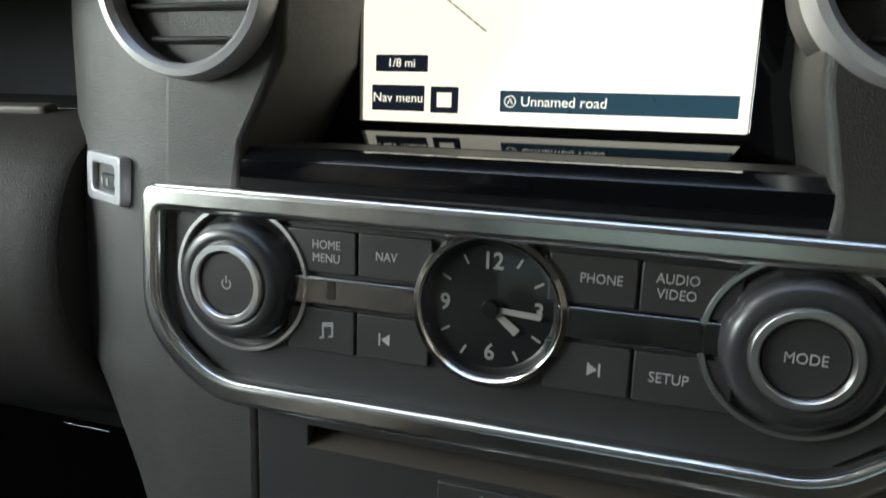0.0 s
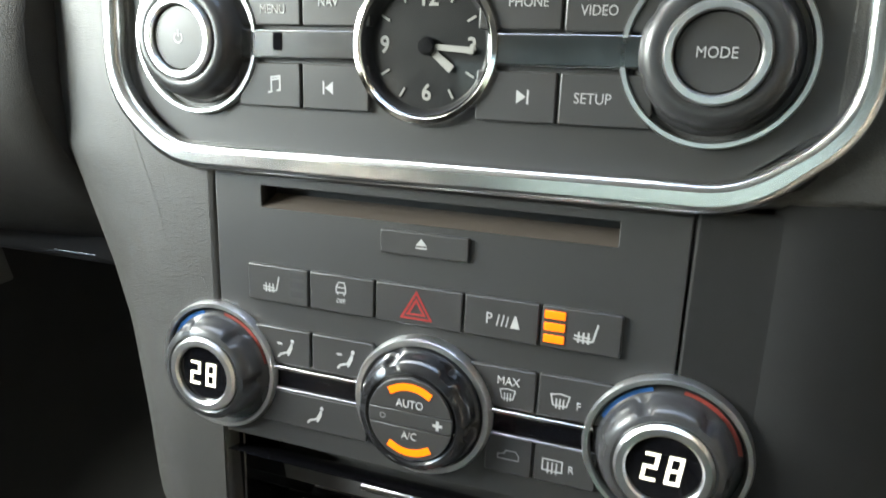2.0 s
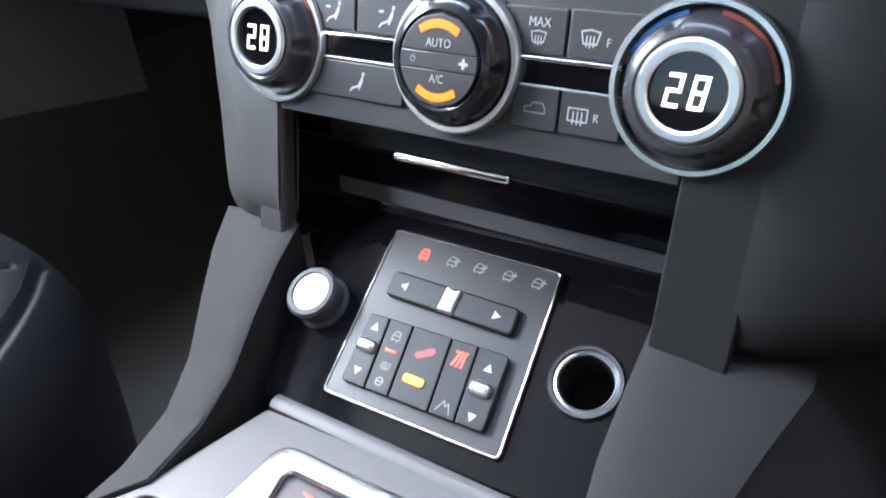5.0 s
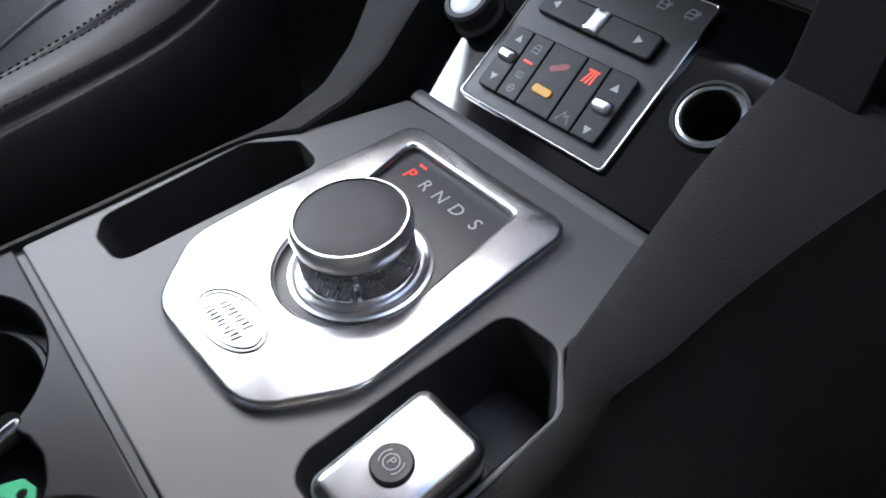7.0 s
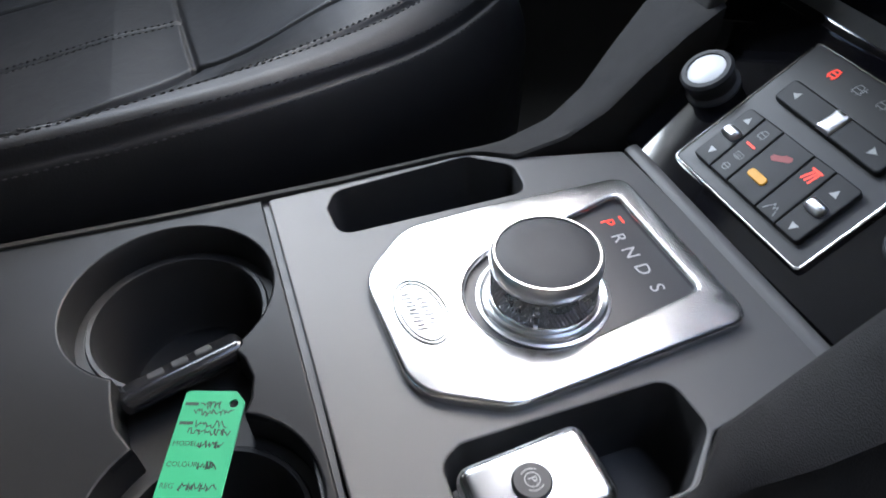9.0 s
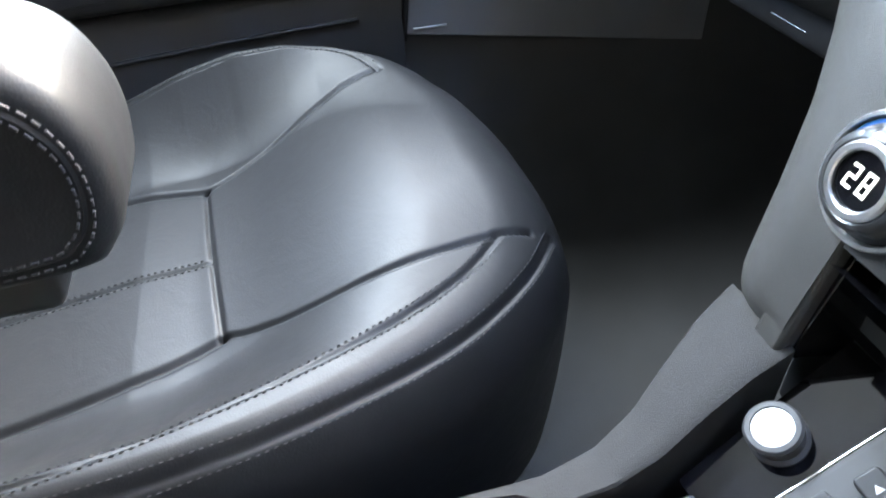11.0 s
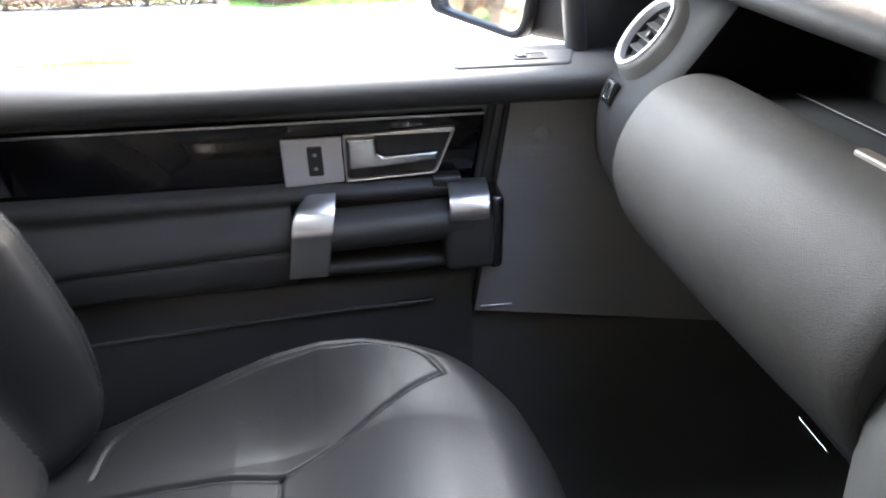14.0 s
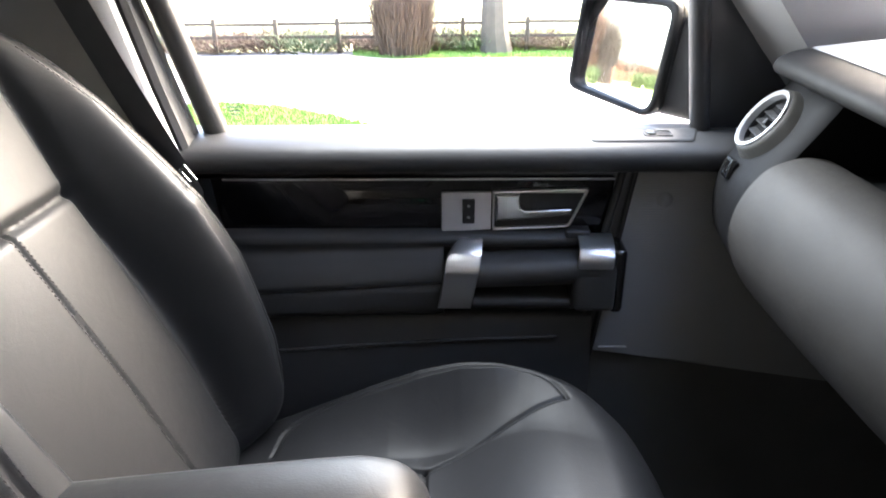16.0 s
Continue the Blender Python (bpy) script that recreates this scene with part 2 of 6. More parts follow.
def lathe(profile, n=56):
    """A turned shape round z from (radius, height) pairs."""
    bm = bmesh.new()
    rings = []
    for r, z in profile:
        if r < 1e-6:
            rings.append([bm.verts.new((0, 0, z))])
        else:
            rings.append([bm.verts.new((r * math.cos(2 * math.pi * k / n), r * math.sin(2 * math.pi * k / n), z)) for k in range(n)])
    for a, b in zip(rings, rings[1:]):
        for k in range(n):
            q = (k + 1) % n
            if len(a) == 1 and len(b) > 1:
                bm.faces.new((a[0], b[k], b[q]))
            elif len(b) == 1 and len(a) > 1:
                bm.faces.new((a[k], a[q], b[0]))
            elif len(a) > 1:
                bm.faces.new((a[k], a[q], b[q], b[k]))
    return bm


def rbox(x0, y0, z0, x1, y1, z1, r=0.004, seg=3):
    bm = bmesh.new()
    bmesh.ops.create_cube(bm, size=1)
    for v in bm.verts:
        v.co = Vector(((x0 + x1) / 2 + v.co.x * (x1 - x0), (y0 + y1) / 2 + v.co.y * (y1 - y0), (z0 + z1) / 2 + v.co.z * (z1 - z0)))
    bmesh.ops.bevel(bm, geom=bm.edges[:], offset=r, segments=seg, profile=0.5, affect="EDGES")
    return bm


def loft(sections, closed=False, caps=True):
    bm = bmesh.new()
    rows = [[bm.verts.new(p) for p in s] for s in sections]
    n = len(rows[0])
    for a, b in zip(rows, rows[1:]):
        for k in range(n if closed else n - 1):
            q = (k + 1) % n
            bm.faces.new((a[k], a[q], b[q], b[k]))
    if caps:
        bm.faces.new(rows[0])
        bm.faces.new(rows[-1][::-1])
    return bm


def spline(points, n=64, cyclic=False):
    """A smooth line (Catmull-Rom) through points."""
    p = [np.array(q, float) for q in points]
    p = [p[-1]] + p + [p[0], p[1]] if cyclic else [2 * p[0] - p[1]] + p + [2 * p[-1] - p[-2]]
    segs = len(p) - 3
    out = []
    for k in range(n):
        s = k * segs / (n if cyclic else n - 1)
        i = min(int(s), segs - 1)
        t = s - i
        a, b, c, d = p[i:i + 4]
        out.append(0.5 * (2 * b + (c - a) * t + (2 * a - 5 * b + 4 * c - d) * t * t + (3 * b - a - 3 * c + d) * t ** 3))
    return np.array(out)


def extruded_x(profile, x0, x1, steps=2):
    """A body along x from a closed (y, z) profile."""
    return loft([[(x0 + (x1 - x0) * k / (steps - 1), y, z) for y, z in profile] for k in range(steps)], closed=True)


def extruded_y(profile, y0, y1, steps=2):
    return loft([[(x, y0 + (y1 - y0) * k / (steps - 1), z) for x, z in profile] for k in range(steps)], closed=True)


def smooth_profile(pts, n=40):
    return [tuple(p) for p in spline(pts, n)]


def polyline_distance(x, y, line):
    d = np.full(x.shape, 1e9)
    line = np.asarray(line)
    for a, b in zip(line, line[1:]):
        ab = b - a
        t = np.clip(((x - a[0]) * ab[0] + (y - a[1]) * ab[1]) / max(ab @ ab, 1e-12), 0, 1)
        d = np.minimum(d, np.hypot(x - a[0] - t * ab[0], y - a[1] - t * ab[1]))
    return d


class Pad:
    """An upholstered pad over a plan outline: height(x, y), rounded rim, pressed-in seams, straight skirt below."""

    def __init__(self, outline, centre, height, rim=0.05, drop=0.06, skirt=0.1, seams=(), tuck=0.01):
        c = spline(outline, 720, True) - np.array(centre)
        a = np.arctan2(c[:, 1], c[:, 0])
        o = np.argsort(a)
        self.a, self.r = a[o], np.hypot(c[o, 0], c[o, 1])
        self.centre, self.height, self.rim, self.drop, self.skirt, self.seams, self.tuck = centre, height, rim, drop, skirt, seams, tuck

    def reach(self, ang):
        return np.interp(ang, self.a, self.r, period=2 * np.pi)

    def z(self, x, y, grooves=True):
        dx, dy = x - self.centre[0], y - self.centre[1]
        d, rr = np.hypot(dx, dy), self.reach(np.arctan2(dy, dx))
        ang = np.arctan2(dy, dx)
        rim = self.rim(ang) if callable(self.rim) else self.rim
        k = np.clip((d - (rr - rim)) / rim, 0, 1)
        z = self.height(x, y) - self.drop * (1 - np.sqrt(np.clip(1 - k * k, 0, 1)))
        if grooves:
            for line, depth, width in self.seams:
                z = z - depth * np.exp(-(polyline_distance(x, y, line) / width) ** 2)
        return z

    def mesh(self, n_ang=300, n_rad=100):
        ang = np.linspace(-np.pi, np.pi, n_ang, endpoint=False)
        full = self.reach(ang)
        s = np.linspace(0.02, 1, n_rad)
        s = 1 - (1 - s) ** 1.25
        verts, rows = [], 0
        for q in s:
            x, y = self.centre[0] + np.cos(ang) * full * q, self.centre[1] + np.sin(ang) * full * q
            verts.append(np.stack([x, y, self.z(x, y)], 1))
        base = verts[-1]
        for k in range(1, 7):
            w = base.copy()
            inward = 1 - self.tuck * (k / 6) ** 2 / full
            w[:, 0] = self.centre[0] + (base[:, 0] - self.centre[0]) * inward
            w[:, 1] = self.centre[1] + (base[:, 1] - self.centre[1]) * inward
            w[:, 2] -= self.skirt * k / 6
            verts.append(w)
        rows = len(verts)
        faces = []
        for i in range(rows - 1):
            for k in range(n_ang):
                q = (k + 1) % n_ang
                faces.append((i * n_ang + k, i * n_ang + q, (i + 1) * n_ang + q, (i + 1) * n_ang + k))
        faces.append(tuple(range(n_ang))[::-1])
        faces.append(tuple(range((rows - 1) * n_ang, rows * n_ang)))
        me = bpy.data.meshes.new("pad")
        me.from_pydata(np.concatenate(verts).tolist(), [], faces)
        bm = bmesh.new()
        bm.from_mesh(me)
        bmesh.ops.recalc_face_normals(bm, faces=bm.faces)
        bm.to_mesh(me)
        bm.free()
        return me

    def stitches(self, line, offset, length=0.0038, pitch=0.0056, r=0.0007):
        """Short thread pieces along a line, shifted sideways by offset."""
        line = np.asarray(line, float)
        seg = np.hypot(*np.diff(line, axis=0).T)
        run = np.concatenate([[0], np.cumsum(seg)])
        bm = bmesh.new()
        for s in np.arange(0.004, run[-1] - length, pitch):
            p = [np.array([np.interp(s + e, run, line[:, 0]), np.interp(s + e, run, line[:, 1])]) for e in (0, length)]
            t = p[1] - p[0]
            t /= max(np.hypot(*t), 1e-9)
            nrm = np.array([-t[1], t[0]])
            q = [a + nrm * offset for a in p]
            z = [float(self.z(np.array([a[0]]), np.array([a[1]]))[0]) for a in q]
            a, b = (Vector((q[0][0], q[0][1], z[0] + r * 0.5)), Vector((q[1][0], q[1][1], z[1] + r * 0.5)))
            mid, side = (a + b) / 2 + Vector((0, 0, r)), Vector((nrm[0], nrm[1], 0)) * r
            v = [bm.verts.new(c) for c in (a, mid + side, b, mid - side, (a + b) / 2 - Vector((0, 0, r)))]
            for f in ((0, 1, 2), (0, 2, 3), (0, 4, 1), (4, 2, 1), (0, 3, 4), (4, 3, 2)):
                bm.faces.new([v[k] for k in f])
        return bm


def frame_of(origin, U, V):
    U, V = Vector(U).normalized(), Vector(V).normalized()
    N = U.cross(V)
    m = Matrix((U, V, N)).transposed().to_4x4()
    return Matrix.Translation(origin) @ m


def ribbons(lines, w, z=0.0):
    """Thin printed strokes along polylines, each one connected strip."""
    bm = bmesh.new()
    for line in lines:
        p = [Vector((*q, z)) for q in line]
        closed = len(p) > 2 and (p[0] - p[-1]).length < 1e-7
        if closed:
            p = p[:-1]
        n, pairs = len(p), []
        for i, q in enumerate(p):
            a = p[i - 1] if i or closed else None
            b = p[(i + 1) % n] if i < n - 1 or closed else None
            ta, tb = ((q - a).normalized() if a else None), ((b - q).normalized() if b else None)
            t = (ta + tb) if ta and tb else (ta or tb)
            if t.length < 0.3:
                t = tb
            t = t.normalized()
            k = 1 / max(0.5, t.dot(ta or tb))
            side = Vector((-t.y, t.x, 0)) * (w / 2 * k)
            push = (t * (w / 2) * ((tb is None) - (ta is None)))
            pairs.append((bm.verts.new(q + push - side), bm.verts.new(q + push + side)))
        for i in range(n if closed else n - 1):
            (a, b), (c, d) = pairs[i], pairs[(i + 1) % n]
            bm.faces.new((a, c, d, b))
    return bm


def shapes(polys, z=0.0):
    bm = bmesh.new()
    for p in polys:
        bm.faces.new([bm.verts.new((x, y, z)) for x, y in p])
    return bm


def at(x, y, z=0.0, turn=0.0, s=1.0):
    return Matrix.Translation((x, y, z)) @ Matrix.Rotation(radians(turn), 4, "Z") @ Matrix.Scale(s, 4)


# ---- large structure ----
def at0(x, y, z):
    return Matrix.Translation((x, y, z))



STK = frame_of((0, 0.012, 0.75), (1, 0, 0), (0, math.sin(radians(13.8)), math.cos(radians(13.8))))
TER = frame_of((0.006, -0.06, 0.4405), (1, 0, 0), (0, math.cos(radians(31.5)), math.sin(radians(31.5))))

SLOPE = 0.092


def on_ground(x, y):
    """A place on the sloping ground, by its plan in metres."""
    return Vector((x, y, -0.62 + SLOPE * x))


def sheet(name, loop, mat, lift, label, category):
    me = bpy.data.meshes.new(name)
    me.from_pydata([(*on_ground(x, y)[:2], on_ground(x, y).z + lift) for x, y in loop], [], [tuple(range(len(loop)))])
    return part(name, me, mat, None, label, category=category, kind="structure")


GRASS = material("meadow_grass", (0.17, 0.26, 0.07), 0.9, grain=1.0, grain_size=60, blotch=0.45, blotch_size=1.2, spec=0.1)
GRAVEL = material("pale_concrete", (0.44, 0.43, 0.41), 0.9, grain=0.8, grain_size=70, blotch=0.14, blotch_size=0.6)
FIELD = material("winter_field", (0.42, 0.41, 0.24), 0.95, blotch=0.2, blotch_size=0.05, spec=0.1)
PATHWAY = material("tarmac_path", (0.13, 0.13, 0.132), 0.9, grain=0.8, grain_size=60, blotch=0.2, blotch_size=1.0)

sheet("ground", [(-600, -600), (600, -600), (600, 600), (-600, 600)], FIELD, -0.012, "pale winter field beyond the drive", "ground")

# cabin shell
part("floor", rbox(-0.80, -2.4, -0.06, 0.80, 0.75, 0.0, 0.005), CARPET, None, "black carpeted cabin floor with foot wells", category="floor", kind="structure")
part("ceiling", plate([rect(-0.70, -2.45, 0.70, -0.12, 0.03)], 0.05, 0.008, 1.26), LINER, None, "mid grey fabric headlining", category="ceiling", kind="structure")
part("wall_rear", rbox(-0.80, -2.46, -0.06, 0.80, -2.40, 0.80, 0.01), SOFT, None, "dark trim below the tailgate window", category="wall", kind="structure")
well = smooth_profile([(-0.12, 0.003), (-0.40, 0.003), (-0.56, 0.012), (-0.67, 0.06), (-0.735, 0.16), (-0.756, 0.30), (-0.760, 0.43)], 28)
part("floor_mat", loft([[(x, y, z) for x, z in well] for y in (-0.30, 0.57)], caps=False), CARPET, None, "black carpet lining the passenger foot well", category="floor", kind="structure")
part("wall_front", rbox(-0.80, 0.56, -0.06, 0.80, 0.66, 0.88, 0.01), CARPET, None, "dark bulkhead behind the dashboard", category="wall", kind="structure")
for side in (-1, 1):
    part("wall_side", rbox(side * 0.80 - 0.03, -2.46, -0.06, side * 0.80 + 0.03, -0.90, 0.80, 0.01), SOFT, None, "dark rear door trim", category="wall", kind="structure")
    part("trim", rbox(side * 0.715 - 0.035, -2.40, 1.115, side * 0.715 + 0.035, -0.06, 1.27, 0.02), LINER, None, "mid grey roof side lining", category="ceiling trim", kind="structure")
    part("trim", tube([(side * 0.70, -2.40, 1.27), (side * 0.78, -2.42, 0.78)], 0.05), PILLAR, None, "pale grey rear pillar trim", category="pillar", kind="structure")
    part("trim", tube([(side * 0.695, -1.62, 1.27), (side * 0.765, -1.60, 0.78)], 0.04), PILLAR, None, "pale grey rear door pillar trim", category="pillar", kind="structure")
    part("trim", loft([[(side * x, y, z) for x, y in ((xo, yc - 0.058), (xo - 0.045, yc - 0.012), (xo - 0.056, yc + 0.11), (xo - 0.015, yc + 0.18), (xo, yc + 0.17))] for z, yc, xo in ((0.84, 0.16, 0.765), (0.90, 0.105, 0.752), (0.97, 0.045, 0.738), (1.10, -0.055, 0.712), (1.27, -0.16, 0.675))], closed=True), PILLAR, None, "pale grey windscreen pillar trim", category="pillar", kind="structure")


# ---- dashboard ----
dash = thing("dashboard", Matrix.Translation((-0.2, 0.3, 0.6)), "dark grey grained dashboard with a passenger shelf", "dashboard")
glove = [(0.115, 0.782), (0.088, 0.797), (0.072, 0.8040), (0.052, 0.8065), (0.030, 0.803), (0.004, 0.790), (-0.018, 0.757), (-0.026, 0.715), (-0.014, 0.672), (0.018, 0.625), (0.060, 0.588), (0.10, 0.575)]
gp = smooth_profile(glove, 36) + [(0.16, 0.60), (0.16, 0.76)]
part("glovebox_lid", loft([[(x, y + push, z) for y, z in gp] for x, push in ((-0.575, 0.0), (-0.45, 0.006), (-0.33, 0.015), (-0.246, 0.0250), (-0.228, 0.0275), (-0.2245, 0.031))], closed=True), GLOVE, dash, "grained rolled glovebox lid", m="world")
part("shelf_floor", rbox(-0.62, 0.10, 0.755, -0.20, 0.27, 0.782, 0.004), SHELF, dash, m="world")
part("shelf_back", rbox(-0.66, 0.22, 0.75, -0.18, 0.30, 0.90, 0.004), SHELF, dash, m="world")
part("shelf_edge", tube([(-0.56, 0.150, 0.786), (-0.20, 0.168, 0.786)], 0.0014), DARK, dash, "raised line along the shelf", m="world")
part("shelf_end", rbox(-0.66, 0.08, 0.70, -0.60, 0.26, 0.885, 0.006), SOFT, dash, m="world")
top = smooth_profile([(0.10, 0.878), (0.045, 0.882), (0.028, 0.892), (0.036, 0.907), (0.08, 0.917), (0.2, 0.925), (0.40, 0.912), (0.63, 0.87)], 30) + [(0.63, 0.84), (0.30, 0.87)]
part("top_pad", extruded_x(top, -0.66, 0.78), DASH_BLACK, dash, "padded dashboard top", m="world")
# paler sheet over the dark pad: windscreen glare put into the colour
part("glare_cover", loft([[(x, y, z + 0.0015) for y, z in smooth_profile([(0.068, 0.9145), (0.08, 0.9172), (0.2, 0.9252), (0.40, 0.9125), (0.62, 0.8725)], 20)] for x in (-0.655, 0.775)], caps=False), SPEAKER, dash, "dashboard top coloured paler for windscreen glare", m="world")
part("under_panel", rbox(-0.78, 0.10, 0.545, -0.20, 0.60, 0.585, 0.01), DARK, dash, m="world")
part("driver_panel", extruded_x([(0.02, 0.84), (-0.02, 0.72), (0.03, 0.58), (0.2, 0.55), (0.2, 0.86)], 0.215, 0.76), SOFT, dash, m="world")


# ---- centre stack ----
stack = thing("centre_stack", STK, "grey grained centre stack surround of the dashboard", "dashboard trim")
left = [(-0.188, 0.21), (-0.194, 0.12), (-0.208, 0.066), (-0.214, 0.02), (-0.212, -0.045), (-0.197, -0.090), (-0.182, -0.125), (-0.169, -0.172), (-0.163, -0.225), (-0.168, -0.286)]
ls = [tuple(p) for p in spline(left, 40)]
outline = [(-0.150, 0.21), (-0.160, 0.05), (-0.163, -0.05), (-0.150, -0.09), (-0.141, -0.13), (-0.135, -0.18), (-0.132, -0.25), (-0.131, -0.287)] + [(-0.108, -0.290), (-0.111, -0.2), (-0.111, -0.066), (0.118, -0.066), (0.1185, -0.062)] + [(-x, y) for x, y in reversed(ls) if y > -0.060] \
    + [(0.112, 0.21), (0.114, 0.09), (0.122, 0.050), (0.122, 0.041), (-0.118, 0.041), (-0.115, 0.06), (-0.094, 0.10), (-0.088, 0.21)]
part("surround", plate([outline, rect(-0.152, -0.050, 0.158, 0.0265, 0.012)], 0.15, 0.004, -0.152), COLUMN, stack)
part("panel_back", plate([rect(-0.154, -0.052, 0.160, 0.028, 0.004)], 0.004, 0.0004, -0.022), DARK, stack)
lower_right = [(0.1190, -0.0610), (0.1181, -0.2), (0.1176, -0.284), (0.124, -0.2875), (0.153, -0.2868), (0.153, -0.0610)]
# darker than the surround: shade on this side is in the colour
part("driver_side_panel", plate([lower_right], 0.10, 0.0014, -0.1025), SHADED_FASCIA, stack, "grained driver's side panel, coloured darker for shade")
# rolled outer side of the stack, falling back towards the glovebox
EDGE = np.array([(0.22, -0.196), (0.12, -0.203), (0.06, -0.2030), (0.02, -0.2102), (-0.021, -0.2129), (-0.06, -0.2105), (-0.077, -0.199), (-0.093, -0.1925), (-0.13, -0.178), (-0.165, -0.1676), (-0.22, -0.1603), (-0.271, -0.1557), (-0.31, -0.155)])
ROLL = [(0.060, -0.002), (0.044, -0.0022), (0.026, -0.0045), (0.006, -0.0100), (-0.014, -0.0185), (-0.031, -0.0298), (-0.050, -0.046), (-0.068, -0.064), (-0.084, -0.083), (-0.094, -0.106), (-0.096, -0.13), (0.03, -0.13)]
side_rows = []
for v in list(np.linspace(0.21, -0.26, 48)) + [-0.270, -0.278, -0.284, -0.288, -0.290]:
    e = float(np.interp(-v, -EDGE[:, 0], EDGE[:, 1]))
    tuck = 0.0 if v > -0.265 else 0.014 * ((-0.265 - v) / 0.025) ** 2
    wide = float(np.interp(-v, [-0.21, 0.05, 0.13, 0.20, 0.29], [1.0, 1.0, 0.75, 0.50, 0.34]))
    side_rows.append([(min(e + 0.060, -0.1125) if a > 0.059 else e + a * wide, v, n * (wide if n > -0.1 else 1) - tuck - 0.0004) for a, n in smooth_profile(ROLL[:-1], 30) + [ROLL[-1]]])
part("side_roll", loft(side_rows, closed=True), COLUMN, stack, "rolled grained outer side")
part("screen_recess", plate([rect(-0.13, -0.02, 0.13, 0.215, 0.004)], 0.02, 0.001, -0.15), PIANO, stack)

# ---- console ----
console = thing("centre_console", Matrix.Translation((0, -0.3, 0)), "dark grey centre console between the front seats", "console")
RAIL_LEFT = [(-0.045, 0.478, -0.104, -0.172), (-0.07, 0.464, -0.102, -0.163), (-0.10, 0.447, -0.096, -0.146), (-0.13, 0.429, -0.088, -0.128), (-0.16, 0.417, -0.084, -0.116),
             (-0.195, 0.411, -0.084, -0.110), (-0.215, 0.410, -0.098, -0.109), (-0.235, 0.410, -0.101, -0.109), (-0.31, 0.410, -0.098, -0.108), (-0.40, 0.410, -0.100, -0.109), (-0.55, 0.410, -0.106, -0.116), (-0.80, 0.410, -0.108, -0.12)]
RAIL_RIGHT = [(-0.045, 0.478, -0.116, -0.192), (-0.07, 0.464, -0.115, -0.182), (-0.10, 0.445, -0.114, -0.171), (-0.13, 0.428, -0.117, -0.163), (-0.16, 0.417, -0.122, -0.160),
              (-0.19, 0.412, -0.129, -0.156), (-0.212, 0.411, -0.149, -0.163), (-0.25, 0.410, -0.153, -0.168), (-0.30, 0.410, -0.154, -0.170), (-0.40, 0.410, -0.152, -0.17), (-0.55, 0.410, -0.152, -0.17), (-0.80, 0.410, -0.152, -0.17)]


def rail(side, table):
    rows = np.array(table)
    ys = np.concatenate([[0.04, 0.0] if side > 0 else [], np.linspace(-0.045, -0.35, 60), np.linspace(-0.37, -0.80, 12)])
    cols = [np.interp(-ys, -rows[:, 0], rows[:, k]) for k in (1, 2, 3)]
    secs = []
    for y, z, xi, xo in zip(ys, *cols):
        xi, xo = -side * xi, -side * xo
        w = xo - xi
        fall = 0.008 if side > 0 else 0.004
        flare = 0.10 if side > 0 else 0.006
        secs.append([(xi, y, z - 0.03), (xi, y, z - 0.0015), (xi + 0.06 * w, y, z), (xi + 0.3 * w, y, z - 0.08 * fall), (xi + 0.55 * w, y, z - 0.3 * fall), (xi + 0.78 * w, y, z - 0.62 * fall), (xi + 0.93 * w, y, z - fall), (xo, y, z - fall - 0.010),
                     (xo + side * flare * 0.16, y, z - fall - 0.028), (xo + side * flare * 0.45, y, z - fall - 0.07), (xo + side * flare * 0.8, y, 0.26), (xo + side * flare, y, 0.14), (xo + side * flare, y, 0.0), (xi, y, 0.0)])
    return loft(secs, closed=True)


part("side_rail", rail(-1, RAIL_LEFT), RAIL, console, "charcoal grained side rail", m="world")
part("side_rail", rail(1, RAIL_RIGHT), RAIL, console, "charcoal grained side rail", m="world")

pocket_l = rounded([(-0.052, -0.201), (-0.079, -0.199), (-0.0985, -0.224), (-0.092, -0.312), (-0.078, -0.319), (-0.052, -0.317)], 0.011, 7)
pocket_r = rounded([(0.097, -0.194), (0.125, -0.191), (0.147, -0.214), (0.152, -0.294), (0.145, -0.306), (0.104, -0.306), (0.098, -0.296)], 0.011, 7)
top_out = rounded([(-0.069, -0.127), (-0.088, -0.20), (-0.101, -0.222), (-0.098, -0.352), (0.15, -0.345), (0.156, -0.29), (0.149, -0.21), (0.128, -0.19), (0.115, -0.115)], 0.003)
part("top_panel", plate([top_out, pocket_l, pocket_r], 0.006, 0.0012, 0.402), CONSOLE, console, "grey metallic top panel", m="world")
CUP_A, CUP_B = (-0.036, -0.413, 0.055), (0.096, -0.405, 0.050)


def arc_points(c, a0, a1, n, inset=0.0):
    return [(c[0] + (c[2] - inset) * math.cos(radians(a0 + (a1 - a0) * k / n)), c[1] + (c[2] - inset) * math.sin(radians(a0 + (a1 - a0) * k / n))) for k in range(n + 1)]


def cup_opening(inset=0.0):
    """Two round holders joined by a waist."""
    return arc_points(CUP_A, 32, 330, 44, inset) + [(0.022, -0.4405 + inset), (0.040, -0.4385 + inset)] + arc_points(CUP_B, 212, 513, 44, inset) + [(0.044, -0.3785 - inset), (0.032, -0.3765 - inset), (0.020, -0.3790 - inset)]


